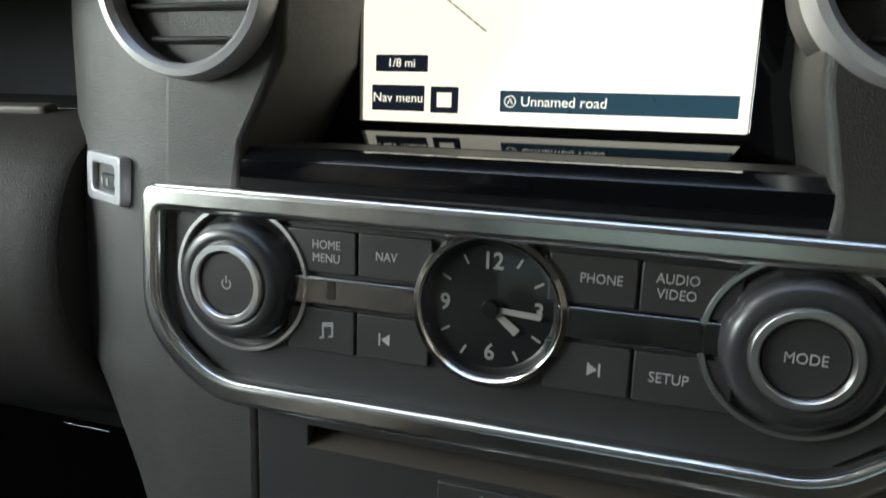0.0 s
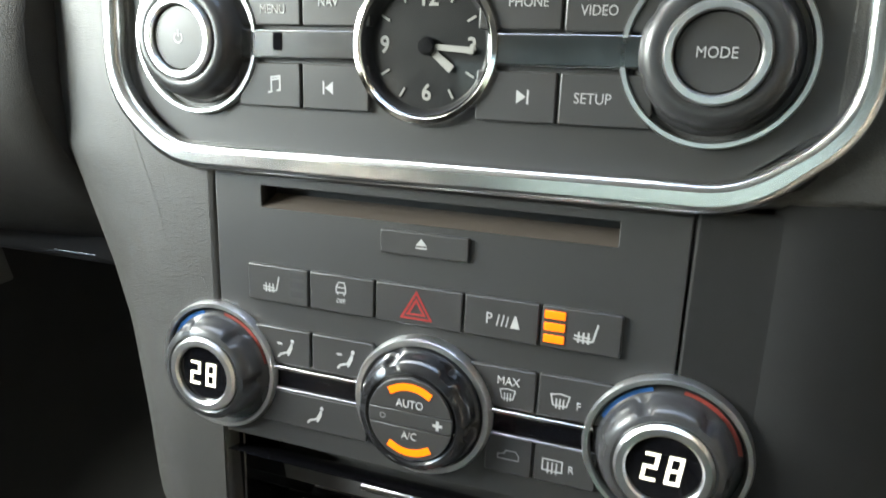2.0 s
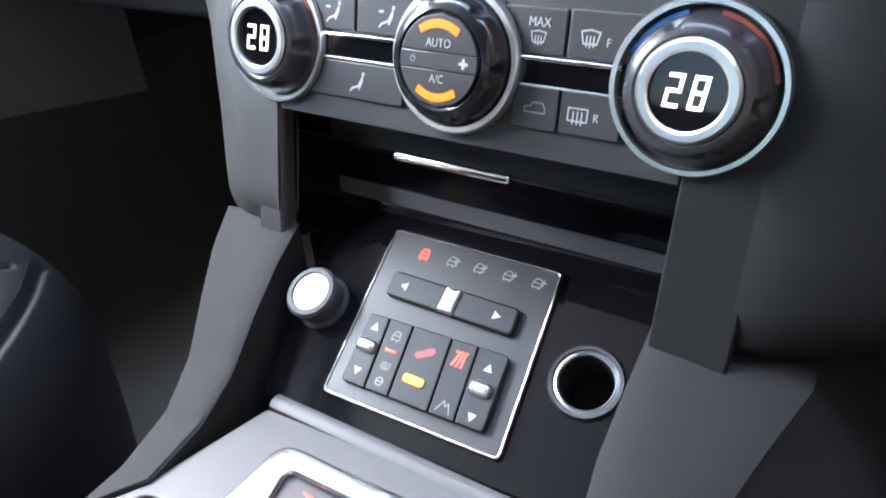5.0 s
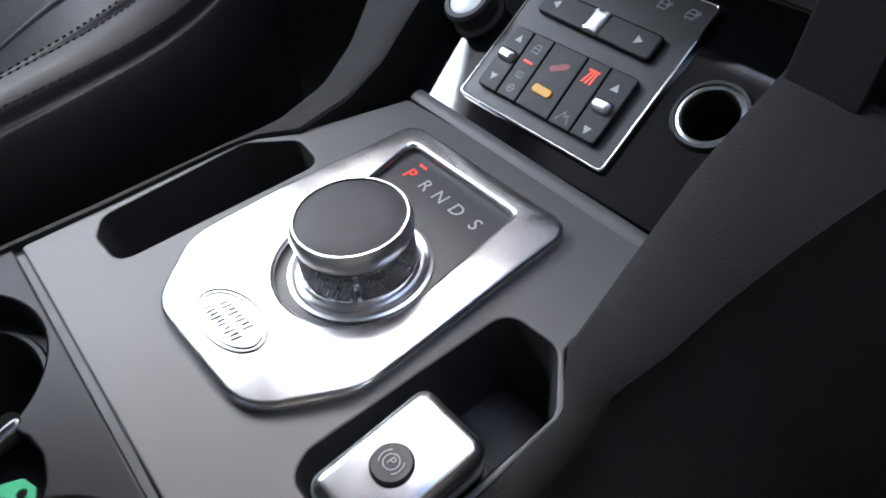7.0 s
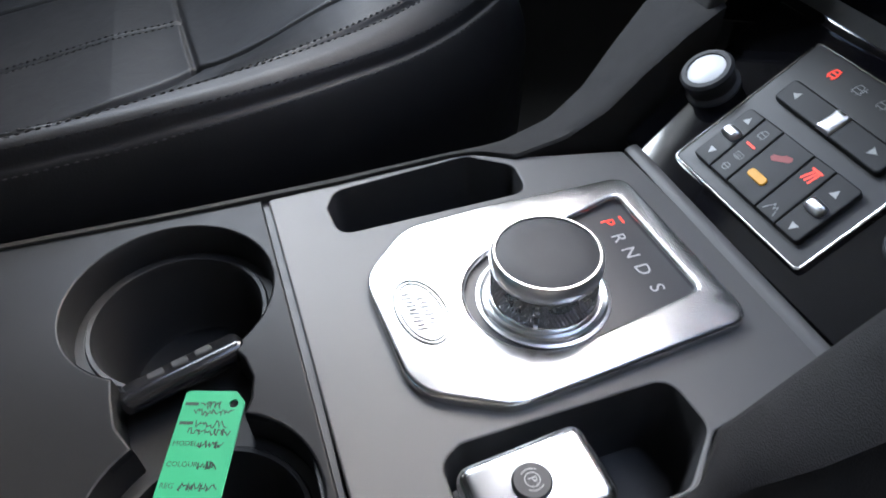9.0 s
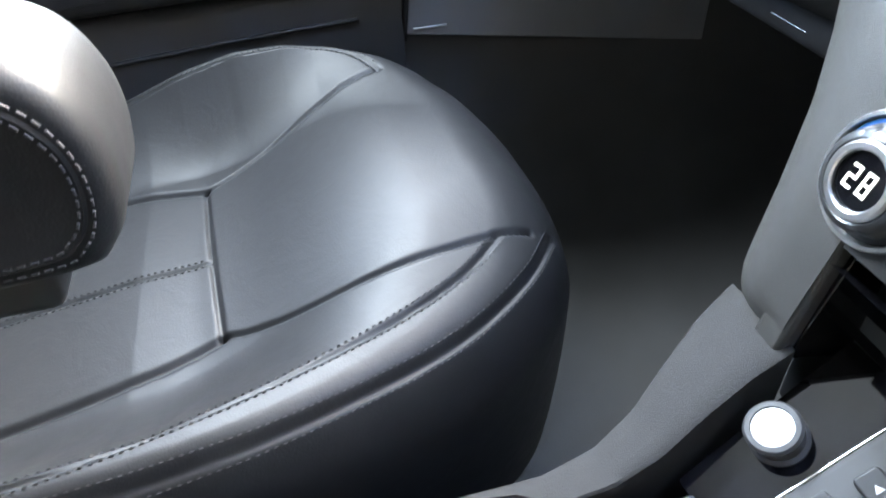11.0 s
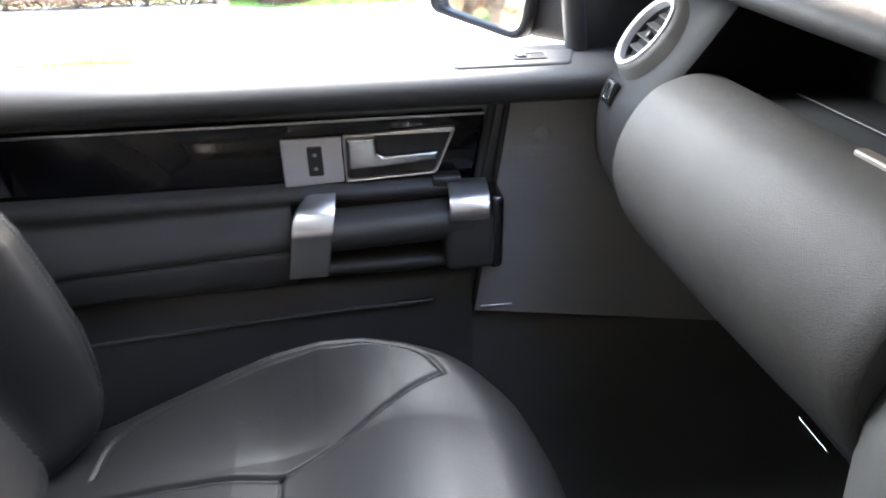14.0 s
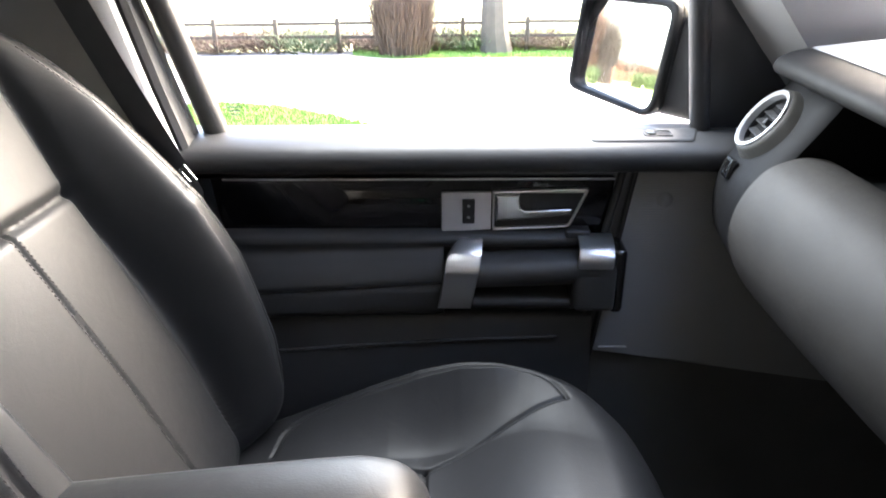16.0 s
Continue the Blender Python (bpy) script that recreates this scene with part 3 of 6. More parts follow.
rear_out = rounded([(-0.103, -0.356), (-0.108, -0.60), (0.15, -0.60), (0.15, -0.349)], 0.003)
part("rear_panel", plate([rear_out, cup_opening()], 0.006, 0.0012, 0.402), CUPS, console, "dark metallic cup holder panel", m="world")
part("front_lip", loft([[(x, y + 0.006 * x + dy, z) for dy, z in ((0.0, 0.4078), (0.0025, 0.4098), (0.006, 0.4104), (0.009, 0.4094), (0.0105, 0.4065), (0.0105, 0.400), (0.0, 0.400))] for x, y in ((-0.070, -0.1245), (0.022, -0.1238), (0.1145, -0.1232))], closed=True), CONSOLE, console, "rounded front lip of the top panel", m="world")
part("core", rbox(-0.10, -0.80, 0.0, 0.14, 0.0, 0.33, 0.01), DARK, console, m="world")
part("tunnel", rbox(-0.135, 0.0, 0.0, 0.15, 0.565, 0.54, 0.01), CARPET, console, "carpeted tunnel under the dashboard", m="world")


# ---- passenger seat ----
def seat_height(x, y):
    f = np.clip((y + 0.41) / 0.20, 0, 1)
    f = f * f * (3 - 2 * f)
    xr = np.interp(y, [-0.7, -0.5, -0.42, -0.34, -0.26, -0.167, -0.1], [-0.155, -0.158, -0.165, -0.190, -0.220, -0.275, -0.31])
    xl = np.interp(y, [-0.7, -0.5, -0.36, -0.27, -0.21, -0.1], [-0.595, -0.605, -0.612, -0.610, -0.59, -0.55])
    mid = np.interp(y, [-0.66, -0.55, -0.45, -0.38], [0.372, 0.388, 0.402, 0.404]) + 0.056 * f
    ridge_l = np.interp(y, [-0.66, -0.60, -0.54, -0.475, -0.41, -0.35, -0.30, -0.25, -0.20, -0.15], [0.376, 0.394, 0.419, 0.446, 0.470, 0.486, 0.491, 0.487, 0.478, 0.465])
    br = np.clip((x - (xr - 0.085)) / 0.085, 0, 1.3)
    bl = np.clip(((xl + 0.09) - x) / 0.09, 0, 1.3)
    z = mid + (0.452 - mid) * np.clip(br, 0, 1) ** 1.6 + (ridge_l - mid) * np.clip(bl, 0, 1) ** 1.5
    z = z + 0.006 * f * np.cos((x + 0.42) * 12)
    return z


SEAT_OUT = [(-0.40, -0.096), (-0.31, -0.096), (-0.247, -0.123), (-0.195, -0.187), (-0.156, -0.28), (-0.131, -0.40), (-0.124, -0.55), (-0.15, -0.68), (-0.25, -0.74), (-0.40, -0.75),
            (-0.56, -0.74), (-0.630, -0.66), (-0.650, -0.5), (-0.655, -0.36), (-0.647, -0.25), (-0.620, -0.170), (-0.56, -0.124), (-0.48, -0.103)]
seam_front = spline([(-0.493, -0.397), (-0.39, -0.392), (-0.283, -0.384)], 12)
seam_mid = spline([(-0.380, -0.394), (-0.376, -0.48), (-0.372, -0.60)], 12)
crease_l = spline([(-0.493, -0.397), (-0.520, -0.33), (-0.545, -0.27), (-0.566, -0.208)], 24)
crease_r = spline([(-0.286, -0.385), (-0.279, -0.359), (-0.273, -0.304), (-0.274, -0.251), (-0.280, -0.206), (-0.287, -0.168), (-0.292, -0.137)], 30)
crease_r2 = spline([(-0.283, -0.384), (-0.262, -0.45), (-0.25, -0.56), (-0.25, -0.66)], 20)
crease_l2 = spline([(-0.493, -0.397), (-0.505, -0.47), (-0.51, -0.56), (-0.51, -0.66)], 20)
seam_r1 = spline([(-0.150, -0.60), (-0.154, -0.512), (-0.160, -0.464), (-0.170, -0.418), (-0.183, -0.368), (-0.202, -0.313), (-0.228, -0.25), (-0.256, -0.20), (-0.284, -0.168)], 70)
seam_r2 = spline([(-0.136, -0.60), (-0.138, -0.507), (-0.141, -0.457), (-0.146, -0.409), (-0.155, -0.358), (-0.171, -0.302), (-0.195, -0.239), (-0.223, -0.189), (-0.258, -0.147), (-0.296, -0.118)], 70)
seam_l = spline([(-0.545, -0.615), (-0.590, -0.600), (-0.612, -0.54), (-0.622, -0.45), (-0.624, -0.36), (-0.616, -0.283), (-0.597, -0.230), (-0.567, -0.206)], 70)
SEAMS = [(seam_front, 0.0028, 0.0026), (seam_mid, 0.0020, 0.0022), (crease_l, 0.0030, 0.0024), (crease_r, 0.0034, 0.0026), (crease_r2, 0.005, 0.004), (crease_l2, 0.005, 0.004),
         (seam_r1, 0.003, 0.0028), (seam_r2, 0.004, 0.003), (seam_l, 0.003, 0.003)]
seat = thing("passenger_seat", Matrix.Translation((-0.4, -0.5, 0)), "black leather passenger seat with twin stitched seams", "car seat")
cushion_pad = Pad(SEAT_OUT, (-0.40, -0.42), seat_height, rim=lambda a: 0.030 + 0.045 * np.clip(np.sin(a), 0, 1) ** 2, drop=0.07, skirt=0.16, seams=SEAMS)
cushion = part("cushion", cushion_pad.mesh(680, 250), LEATHER, seat, m="world")
for line, off in ((seam_r1, 0.005), (seam_r1, -0.005), (seam_r2, 0.005), (seam_r2, -0.005), (seam_l, 0.005), (seam_l, -0.005), (seam_mid, 0.0045), (seam_mid, -0.0045)):
    part("stitching", cushion_pad.stitches(line, off), STITCH, cushion, "row of dark grey stitches", flat=True)
part("seat_base", rbox(-0.62, -0.72, 0.0, -0.18, -0.20, 0.27, 0.03), DARK, seat, m="world")

BACK = frame_of((-0.40, -0.645, 0.40), (-1, 0, 0), (0, -math.sin(radians(22)), math.cos(radians(22))))
BACK_OUT = [(0, -0.02), (0.13, -0.02), (0.225, 0.005), (0.25, 0.13), (0.25, 0.30), (0.235, 0.45), (0.20, 0.58), (0.11, 0.63), (0, 0.64), (-0.10, 0.63), (-0.18, 0.58), (-0.225, 0.45), (-0.25, 0.30), (-0.245, 0.15), (-0.20, 0.04), (-0.12, -0.01)]


def back_height(x, y):
    ridge = np.interp(y, [0.0, 0.11, 0.24, 0.33, 0.486, 0.594], [0.050, 0.082, 0.100, 0.095, 0.056, 0.016])
    b = np.clip((np.abs(x) - 0.146) / 0.058, 0, 1)
    return ridge * (b * b * (3 - 2 * b)) ** 0.8 + 0.012 * np.cos(x * 11) * (1 - b) - 0.004


back_crease = [spline([(s * 0.15, -0.01), (s * 0.160, 0.15), (s * 0.157, 0.29), (s * 0.148, 0.41), (s * 0.152, 0.47), (s * 0.157, 0.6)], 40) for s in (-1, 1)]
back_ridge = [spline([(s * 0.214, 0.04), (s * 0.226, 0.12), (s * 0.232, 0.25), (s * 0.226, 0.33), (s * 0.212, 0.45), (s * 0.190, 0.58)], 60) for s in (-1, 1)]
back_split = spline([(-0.149, 0.412), (0, 0.416), (0.149, 0.412)], 14)
back_mid = spline([(0.018, 0.02), (0.02, 0.2), (0.008, 0.415)], 30)
BACK_OUT = [(x * (1.065 if x > 0 else 1.03), y * 1.035) for x, y in BACK_OUT]
back_pad = Pad(BACK_OUT, (0, 0.3), back_height, rim=0.05, drop=0.05, skirt=0.10, seams=[(c, 0.012, 0.009) for c in back_crease] + [(c, 0.003, 0.003) for c in back_ridge]
               + [(back_split, 0.009, 0.007), (back_mid, 0.0030, 0.0026)])
backrest = part("backrest", back_pad.mesh(360, 130), LEATHER, seat, m=Matrix.Translation((0.4, 0.5, 0)) @ BACK)
for lines, off in ((back_ridge, 0.005), (back_ridge, -0.005), ([back_mid], 0.005), ([back_mid], -0.005)):
    for line in lines:
        part("stitching", back_pad.stitches(line, off), STITCH, backrest, "row of dark grey stitches", flat=True)

def stitch_row(line, out, pitch=0.0052, length=0.0034, r=0.00055):
    """Thread stitches along a 3D line, lying on a surface that faces out."""
    pts = [Vector(p) for p in line]
    bm, run, nxt, up = bmesh.new(), 0.0, 0.0, Vector(out).normalized()
    for a, b in zip(pts, pts[1:]):
        seg = (b - a).length
        d = (b - a) / seg
        side = d.cross(up).normalized()
        while nxt < run + seg:
            c = a + d * (nxt - run)
            lo = [bm.verts.new(c + d * (u * length / 2) + side * (v * r) - up * 0.0002) for u, v in ((-1, -1), (1, -1), (1, 1), (-1, 1))]
            hi = [bm.verts.new(c + d * (u * length * 0.36) + side * (v * r * 0.7) + up * 0.0006) for u, v in ((-1, -1), (1, -1), (1, 1), (-1, 1))]
            bm.faces.new(hi)
            for k in range(4):
                bm.faces.new((lo[k], lo[(k + 1) % 4], hi[(k + 1) % 4], hi[k]))
            nxt += pitch
        run += seg
    return bm


arm_side = smooth_profile([(-0.78, 0.652), (-0.68, 0.666), (-0.587, 0.679), (-0.45, 0.697), (-0.410, 0.698), (-0.386, 0.688), (-0.373, 0.664), (-0.372, 0.634), (-0.381, 0.611), (-0.402, 0.601), (-0.50, 0.597), (-0.64, 0.590), (-0.78, 0.582)], 90)


def arm_loop(x, e, crown=0.0):
    """The side outline of the armrest, drawn in by e metres."""
    out = []
    for y, z in arm_side:
        mid = np.interp(y, [-0.78, -0.40], [0.617, 0.648])
        k = 1 - e / 0.048
        out.append((x, -0.66 + (y + 0.66) * (1 - e / 0.288), mid + (z - mid) * k + (crown if z > mid else 0)))
    return out


arm_rows = [arm_loop(-0.2055, 0.0150), arm_loop(-0.2062, 0.0125), arm_loop(-0.2050, 0.0112), arm_loop(-0.2052, 0.0085), arm_loop(-0.2030, 0.0040), arm_loop(-0.198, 0.0012), arm_loop(-0.190, 0, 0.001), arm_loop(-0.168, 0, 0.003), arm_loop(-0.146, 0, 0.001),
            arm_loop(-0.138, 0.0012), arm_loop(-0.1330, 0.0040), arm_loop(-0.1308, 0.0085), arm_loop(-0.1310, 0.0112), arm_loop(-0.1298, 0.0125), arm_loop(-0.1305, 0.0150)]
arm_mesh = part("armrest", loft(arm_rows, closed=True), LEATHER, seat, "black leather fold-down armrest", m="world")
for x, e, out in ((-0.1300, 0.0090, 1), (-0.1297, 0.0140, 1), (-0.2060, 0.0090, -1)):
    part("stitching", stitch_row(arm_loop(x, e)[6:78], (out, 0, 0)), STITCH, arm_mesh, "row of dark grey stitches", flat=True, m="world")
part("hinge_cover", rbox(-0.196, -0.70, 0.578, -0.142, -0.412, 0.602, 0.006), DARK, arm_mesh, "black plastic underside", m="world")

# ---- passenger door ----
door = thing("passenger_door", Matrix.Translation((-0.78, -0.4, 0.2)), "black front passenger door trim with satin grips", "car door")
sill = smooth_profile([(-0.80, 0.786), (-0.745, 0.788), (-0.712, 0.778), (-0.702, 0.760), (-0.712, 0.742), (-0.745, 0.733)], 24) + [(-0.80, 0.733)]
part("sill_pad", extruded_y(sill, -0.93, 0.16), DOOR_TRIM, door, m="world")
part("skin", rbox(-0.81, -0.93, 0.02, -0.762, 0.60, 0.735, 0.004), DOOR_TRIM, door, m="world")
part("lacquer_panel", rbox(-0.764, -0.90, 0.630, -0.752, -0.128, 0.722, 0.003), PIANO, door, "piano black trim panel", m="world")
BULGE = [(-0.766, 0.642), (-0.746, 0.639), (-0.735, 0.633), (-0.732, 0.626), (-0.735, 0.618), (-0.734, 0.612), (-0.723, 0.604), (-0.710, 0.594), (-0.7035, 0.582), (-0.7050, 0.5725),
         (-0.7095, 0.5690), (-0.7060, 0.5660), (-0.7045, 0.557), (-0.7075, 0.536), (-0.713, 0.519), (-0.723, 0.510), (-0.746, 0.505)]


def bulge_section(y):
    """The padded roll under the lacquer panel, sinking slightly towards the rear."""
    sink = 0.068 * (y + 0.384)
    return [(x, y, z + sink * np.clip((0.632 - z) / 0.05, 0, 1) * (0.5 if z < 0.53 else 1)) for x, z in smooth_profile(BULGE, 70)] + [(-0.766, y, 0.503)]


bulge = part("arm_bulge", loft([bulge_section(y) for y in np.linspace(-0.92, -0.376, 12)], closed=True), DOOR_TRIM, door, "padded roll with a stitched crease", m="world")
for z, x in ((0.5735, -0.7040), (0.5645, -0.7048)):
    part("stitching", stitch_row([(x, y, z + 0.068 * (y + 0.384)) for y in (-0.90, -0.38)], (1, 0, 0), r=0.0004), STITCH, bulge, "row of dark grey stitches", flat=True, m="world")
part("grab_recess", rbox(-0.765, -0.38, 0.512, -0.748, -0.13, 0.632, 0.003), DARK, door, m="world")
ledge_low = smooth_profile([(-0.75, 0.546), (-0.725, 0.543), (-0.712, 0.536), (-0.716, 0.524), (-0.735, 0.510)], 16) + [(-0.76, 0.505), (-0.76, 0.546)]
part("lower_ledge", extruded_y(ledge_low, -0.378, -0.13), DOOR_TRIM, door, m="world")
bin_profile = smooth_profile([(-0.764, 0.500), (-0.745, 0.490), (-0.735, 0.45), (-0.728, 0.40), (-0.722, 0.34), (-0.72, 0.22), (-0.73, 0.10)], 24) + [(-0.764, 0.08)]
part("lower_panel", extruded_y(bin_profile, -0.92, -0.145), DOOR_TRIM, door, m="world")
part("upper_lip", extruded_y(smooth_profile([(-0.765, 0.642), (-0.746, 0.639), (-0.735, 0.633), (-0.732, 0.626), (-0.737, 0.617), (-0.752, 0.611)], 18) + [(-0.765, 0.609)], -0.377, -0.162), DOOR_TRIM, door, m="world")
part("lip_tab", rbox(-0.757, -0.196, 0.632, -0.731, -0.160, 0.6440, 0.003, 3), DOOR_TRIM, door, "raised end of the lip", m="world")
part("bin_lip", tube([(-0.731, y, z) for y, z in spline([(-0.72, 0.428), (-0.53, 0.443), (-0.36, 0.455), (-0.20, 0.462)], 24)], 0.0028), DOOR_TRIM, door, "raised lip of the door bin", m="world")
strip = part("trim_strip", rbox(-0.7535, -0.70, 0.7165, -0.7495, -0.128, 0.7195, 0.0008, 2), SATIN, door, "thin satin strip", m="world")
DOOR = frame_of((-0.7505, 0, 0), (0, 1, 0), (0, 0, 1))
DL = Matrix.Translation((0.78, 0.4, -0.2)) @ DOOR
lockp = part("lock_plate", plate([rounded([(-0.379, 0.637), (-0.3055, 0.641), (-0.3055, 0.700), (-0.379, 0.700)], 0.003)], 0.006, 0.0016, 0.0, res=3), SILVER, door, "satin silver lock plate", m=DL)
part("lock_switch", plate([rect(-0.348, 0.652, -0.330, 0.690, 0.002)], 0.004, 0.001, 0.005), DARK, lockp, "black lock switch")
for z in (0.662, 0.680):
    part("symbol", shapes([circle(0.0026, 10, -0.339, z)], 0.0095), PRINT_DIM, lockp, flat=True)
cup_out = rounded([(-0.304, 0.640), (-0.190, 0.645), (-0.164, 0.706), (-0.304, 0.702)], [0.003, 0.010, 0.004, 0.003], 6)
cup_in = rounded([(-0.301, 0.6435), (-0.192, 0.648), (-0.1685, 0.7030), (-0.301, 0.6985)], [0.003, 0.009, 0.003, 0.003], 6)
hb = part("handle_bezel", plate([cup_out, cup_in], 0.008, 0.0015, 0.0, res=3), RING, door, "chrome handle bezel", m=DL)
part("handle_cup", plate([cup_in], 0.002, 0.0003, 0.0005), DARK, hb, "black handle recess")
blade = [(-0.3000, 0.6990), (-0.2640, 0.6990), (-0.2630, 0.6790), (-0.2560, 0.6740), (-0.1880, 0.6770), (-0.1900, 0.6660), (-0.2600, 0.6600), (-0.2990, 0.6570)]
part("handle_lever", plate([rounded(blade, 0.002, 3)], 0.012, 0.0035, 0.002, res=4), SATIN_BRIGHT, hb, "polished release lever")
# grab handle
def strap(prof, y0, y1, skew, corner):
    """A metal band over the grab bar, its rear top corner rounded off."""
    line = smooth_profile(prof, 30)
    z_top = line[0][1]
    rows = []
    for inset, k in ((0.010, 0), (0.0016, 0), (0, 0.03), (0, 0.97), (0.0016, 1), (0.010, 1)):
        row = []
        for x, z in line:
            cut = np.clip((z - (z_top - corner)) / corner, 0, 1) if corner else 0
            a = y0 + corner * (1 - math.sqrt(max(0, 1 - cut * cut)))
            row.append((x - inset, a + (y1 - a) * k + skew * (z - 0.58), z))
        rows.append(row)
    return loft(rows, caps=False)


bar = smooth_profile([(-0.745, 0.606), (-0.722, 0.610), (-0.703, 0.606), (-0.693, 0.595), (-0.694, 0.580), (-0.704, 0.566), (-0.722, 0.559), (-0.742, 0.562)], 32)
grab = part("grab_handle", loft([[(x, y, z + dz) for x, z in bar] for y, dz in ((-0.372, -0.003), (-0.30, 0.0), (-0.22, 0.003), (-0.150, 0.007))], closed=True), DOOR_TRIM, door, "black padded grab bar", m="world")
part("strap", strap([(-0.740, 0.632), (-0.722, 0.630), (-0.703, 0.619), (-0.690, 0.605), (-0.6875, 0.597), (-0.690, 0.588), (-0.695, 0.562), (-0.701, 0.531)], -0.377, -0.327, 0.17, 0.024), STRAP, grab, "satin metal strap", m="world")
part("strap", strap([(-0.740, 0.637), (-0.722, 0.636), (-0.702, 0.630), (-0.691, 0.621), (-0.6885, 0.612), (-0.6905, 0.602)], -0.184, -0.134, 0.10, 0), STRAP, grab, "satin metal strap", m="world")
part("end_cap", rbox(-0.752, -0.186, 0.527, -0.6935, -0.122, 0.606, 0.010, 4), DOOR_TRIM, grab, "black end of the grab handle", m="world")
part("end_cap", rbox(-0.752, -0.130, 0.524, -0.697, -0.110, 0.628, 0.008, 4), GLOSS, grab, "glossy black end cap", m="world")
# speaker panel
spk = [(-0.1395, 0.428), (-0.098, 0.732), (0.30, 0.732), (0.30, 0.36)]
grille = part("speaker_panel", plate([rounded(spk, 0.004)], 0.010, 0.002, -0.004), SPEAKER, door, "ribbed dark grey speaker panel", m=DL)
for k in range(38):
    z = 0.575 + k * 0.004
    y0 = -0.1395 + (z - 0.428) / 0.304 * 0.0415 + 0.010
    part("rib", rbox(y0, z, 0.0050, 0.14, z + 0.0022, 0.0064, 0.0009, 2), SPEAKER, grille)
part("dome", lathe([(0, 0.004), (0.006, 0.0035), (0.010, 0.001), (0.012, 0.0), (0.012, -0.002), (0, -0.002)], 32), SPEAKER, grille, "small round tweeter cover", m=at0(-0.055, 0.688, 0.0062))
part("map_clip", plate([rect(-0.130, 0.4335, -0.085, 0.4365, 0.001)], 0.004, 0.001, 0.004), SATIN, grille)
part("edge_trim", tube([(-0.748, -0.143, 0.42), (-0.747, -0.100, 0.735)], 0.0045), DARK, door, m="world")
part("edge_trim", tube([(-0.747, -0.160, 0.50), (-0.748, -0.118, 0.735)], 0.006), DOOR_TRIM, door, m="world")
SILL = frame_of((-0.738, -0.094, 0.7830), (0, 1, 0), (-0.985, 0, 0.17))
DS = Matrix.Translation((0.78, 0.4, -0.2)) @ SILL
swp = part("sill_switch", plate([rounded([(-0.080, -0.019), (0.062, -0.019), (0.078, 0.022), (-0.074, 0.022)], 0.010, 6)], 0.009, 0.004, -0.004, res=3), DOOR_TRIM, door, "raised black sill switch plate", m=DS)
part("switch_well", plate([rect(-0.004, -0.007, 0.036, 0.011, 0.005), rect(-0.001, -0.004, 0.033, 0.008, 0.004)], 0.003, 0.0008, 0.0035), DARK, swp, "black rim of the window switch")
part("window_switch", plate([rect(0.001, -0.003, 0.012, 0.007, 0.002)], 0.005, 0.0015, 0.004), SMOKED, swp, "small window switch")
# flat near-black floor gives the shallow recess its shade
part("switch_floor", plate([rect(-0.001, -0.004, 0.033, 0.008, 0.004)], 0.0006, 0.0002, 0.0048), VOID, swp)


# ---- fascia details: shared pieces ----
def knob_body(profile, lobes=6, depth=0.05, lobe_rows=(), n=96):
    bm = lathe(profile, n)
    for v in bm.verts:
        for lo, hi in lobe_rows:
            if lo <= v.co.z <= hi:
                a = math.atan2(v.co.y, v.co.x)
                k = 1 - depth * min(1, 1.6 * max(0, math.cos(a * lobes + 0.6)) ** 7)
                v.co.x *= k
                v.co.y *= k
    return bm


def ring(r_in, r_out, z, h):
    return lathe([(r_in, z), (r_in, z + h * 0.7), (r_in + (r_out - r_in) * 0.2, z + h), (r_in + (r_out - r_in) * 0.75, z + h), (r_out, z + h * 0.6), (r_out, z - 0.004), (r_in, z - 0.004)], 72)


def push_button(name, parent, x0, y0, x1, y1, label="", z=0.0, h=0.0024, mat=None, r=0.0012):
    return part(name, plate([rect(x0 + 0.0003, y0 + 0.0003, x1 - 0.0003, y1 - 0.0003, r)], h + 0.003, 0.0007, z - 0.003), mat or BUTTON, parent, label)


def legend(words, size, parent, x, y, z, mat=None, label=""):
    return part("legend", lettering(words, size * 0.95, wide=0.88), mat or PRINT, parent, label, m=at(x, y, z), flat=True)


def icon(parent, bm, x, y, z, mat=None, turn=0.0, name="symbol", s=1.0, label=""):
    return part(name, bm, mat or PRINT, parent, label, m=at(x, y, z, turn, s), flat=True)


SEAT_ICON = [[(-0.0045, -0.003), (0.001, -0.0035), (0.003, -0.003), (0.0045, 0.004)], [(-0.003, -0.0042), (-0.003, 0.0)], [(-0.001, -0.0042), (-0.001, 0.0)], [(0.001, -0.0042), (0.001, 0.0)],
             [(-0.0045, -0.0015), (0.0015, -0.002)]]
MAN_ICON = [[(0.0035, 0.003), (0.001, -0.0015), (-0.003, -0.003)], [(0.0035, 0.003), (0.0035, 0.001), (0.0015, -0.0028)], [(-0.003, -0.003), (-0.0042, -0.0045)]]
SCREEN_ICON = [[(-0.0042, 0.003), (-0.0030, -0.002), (0.0030, -0.002), (0.0042, 0.003), (0, 0.0038), (-0.0042, 0.003)], [(-0.0016, -0.003), (-0.0016, 0.001)], [(0, -0.0034), (0, 0.001)], [(0.0016, -0.003), (0.0016, 0.001)]]
BOX_ICON = [[(-0.0045, -0.0028), (0.0045, -0.0028), (0.0045, 0.0028), (-0.0045, 0.0028), (-0.0045, -0.0028)], [(-0.002, -0.004), (-0.002, 0.0012)], [(0, -0.004), (0, 0.0012)], [(0.002, -0.004), (0.002, 0.0012)]]
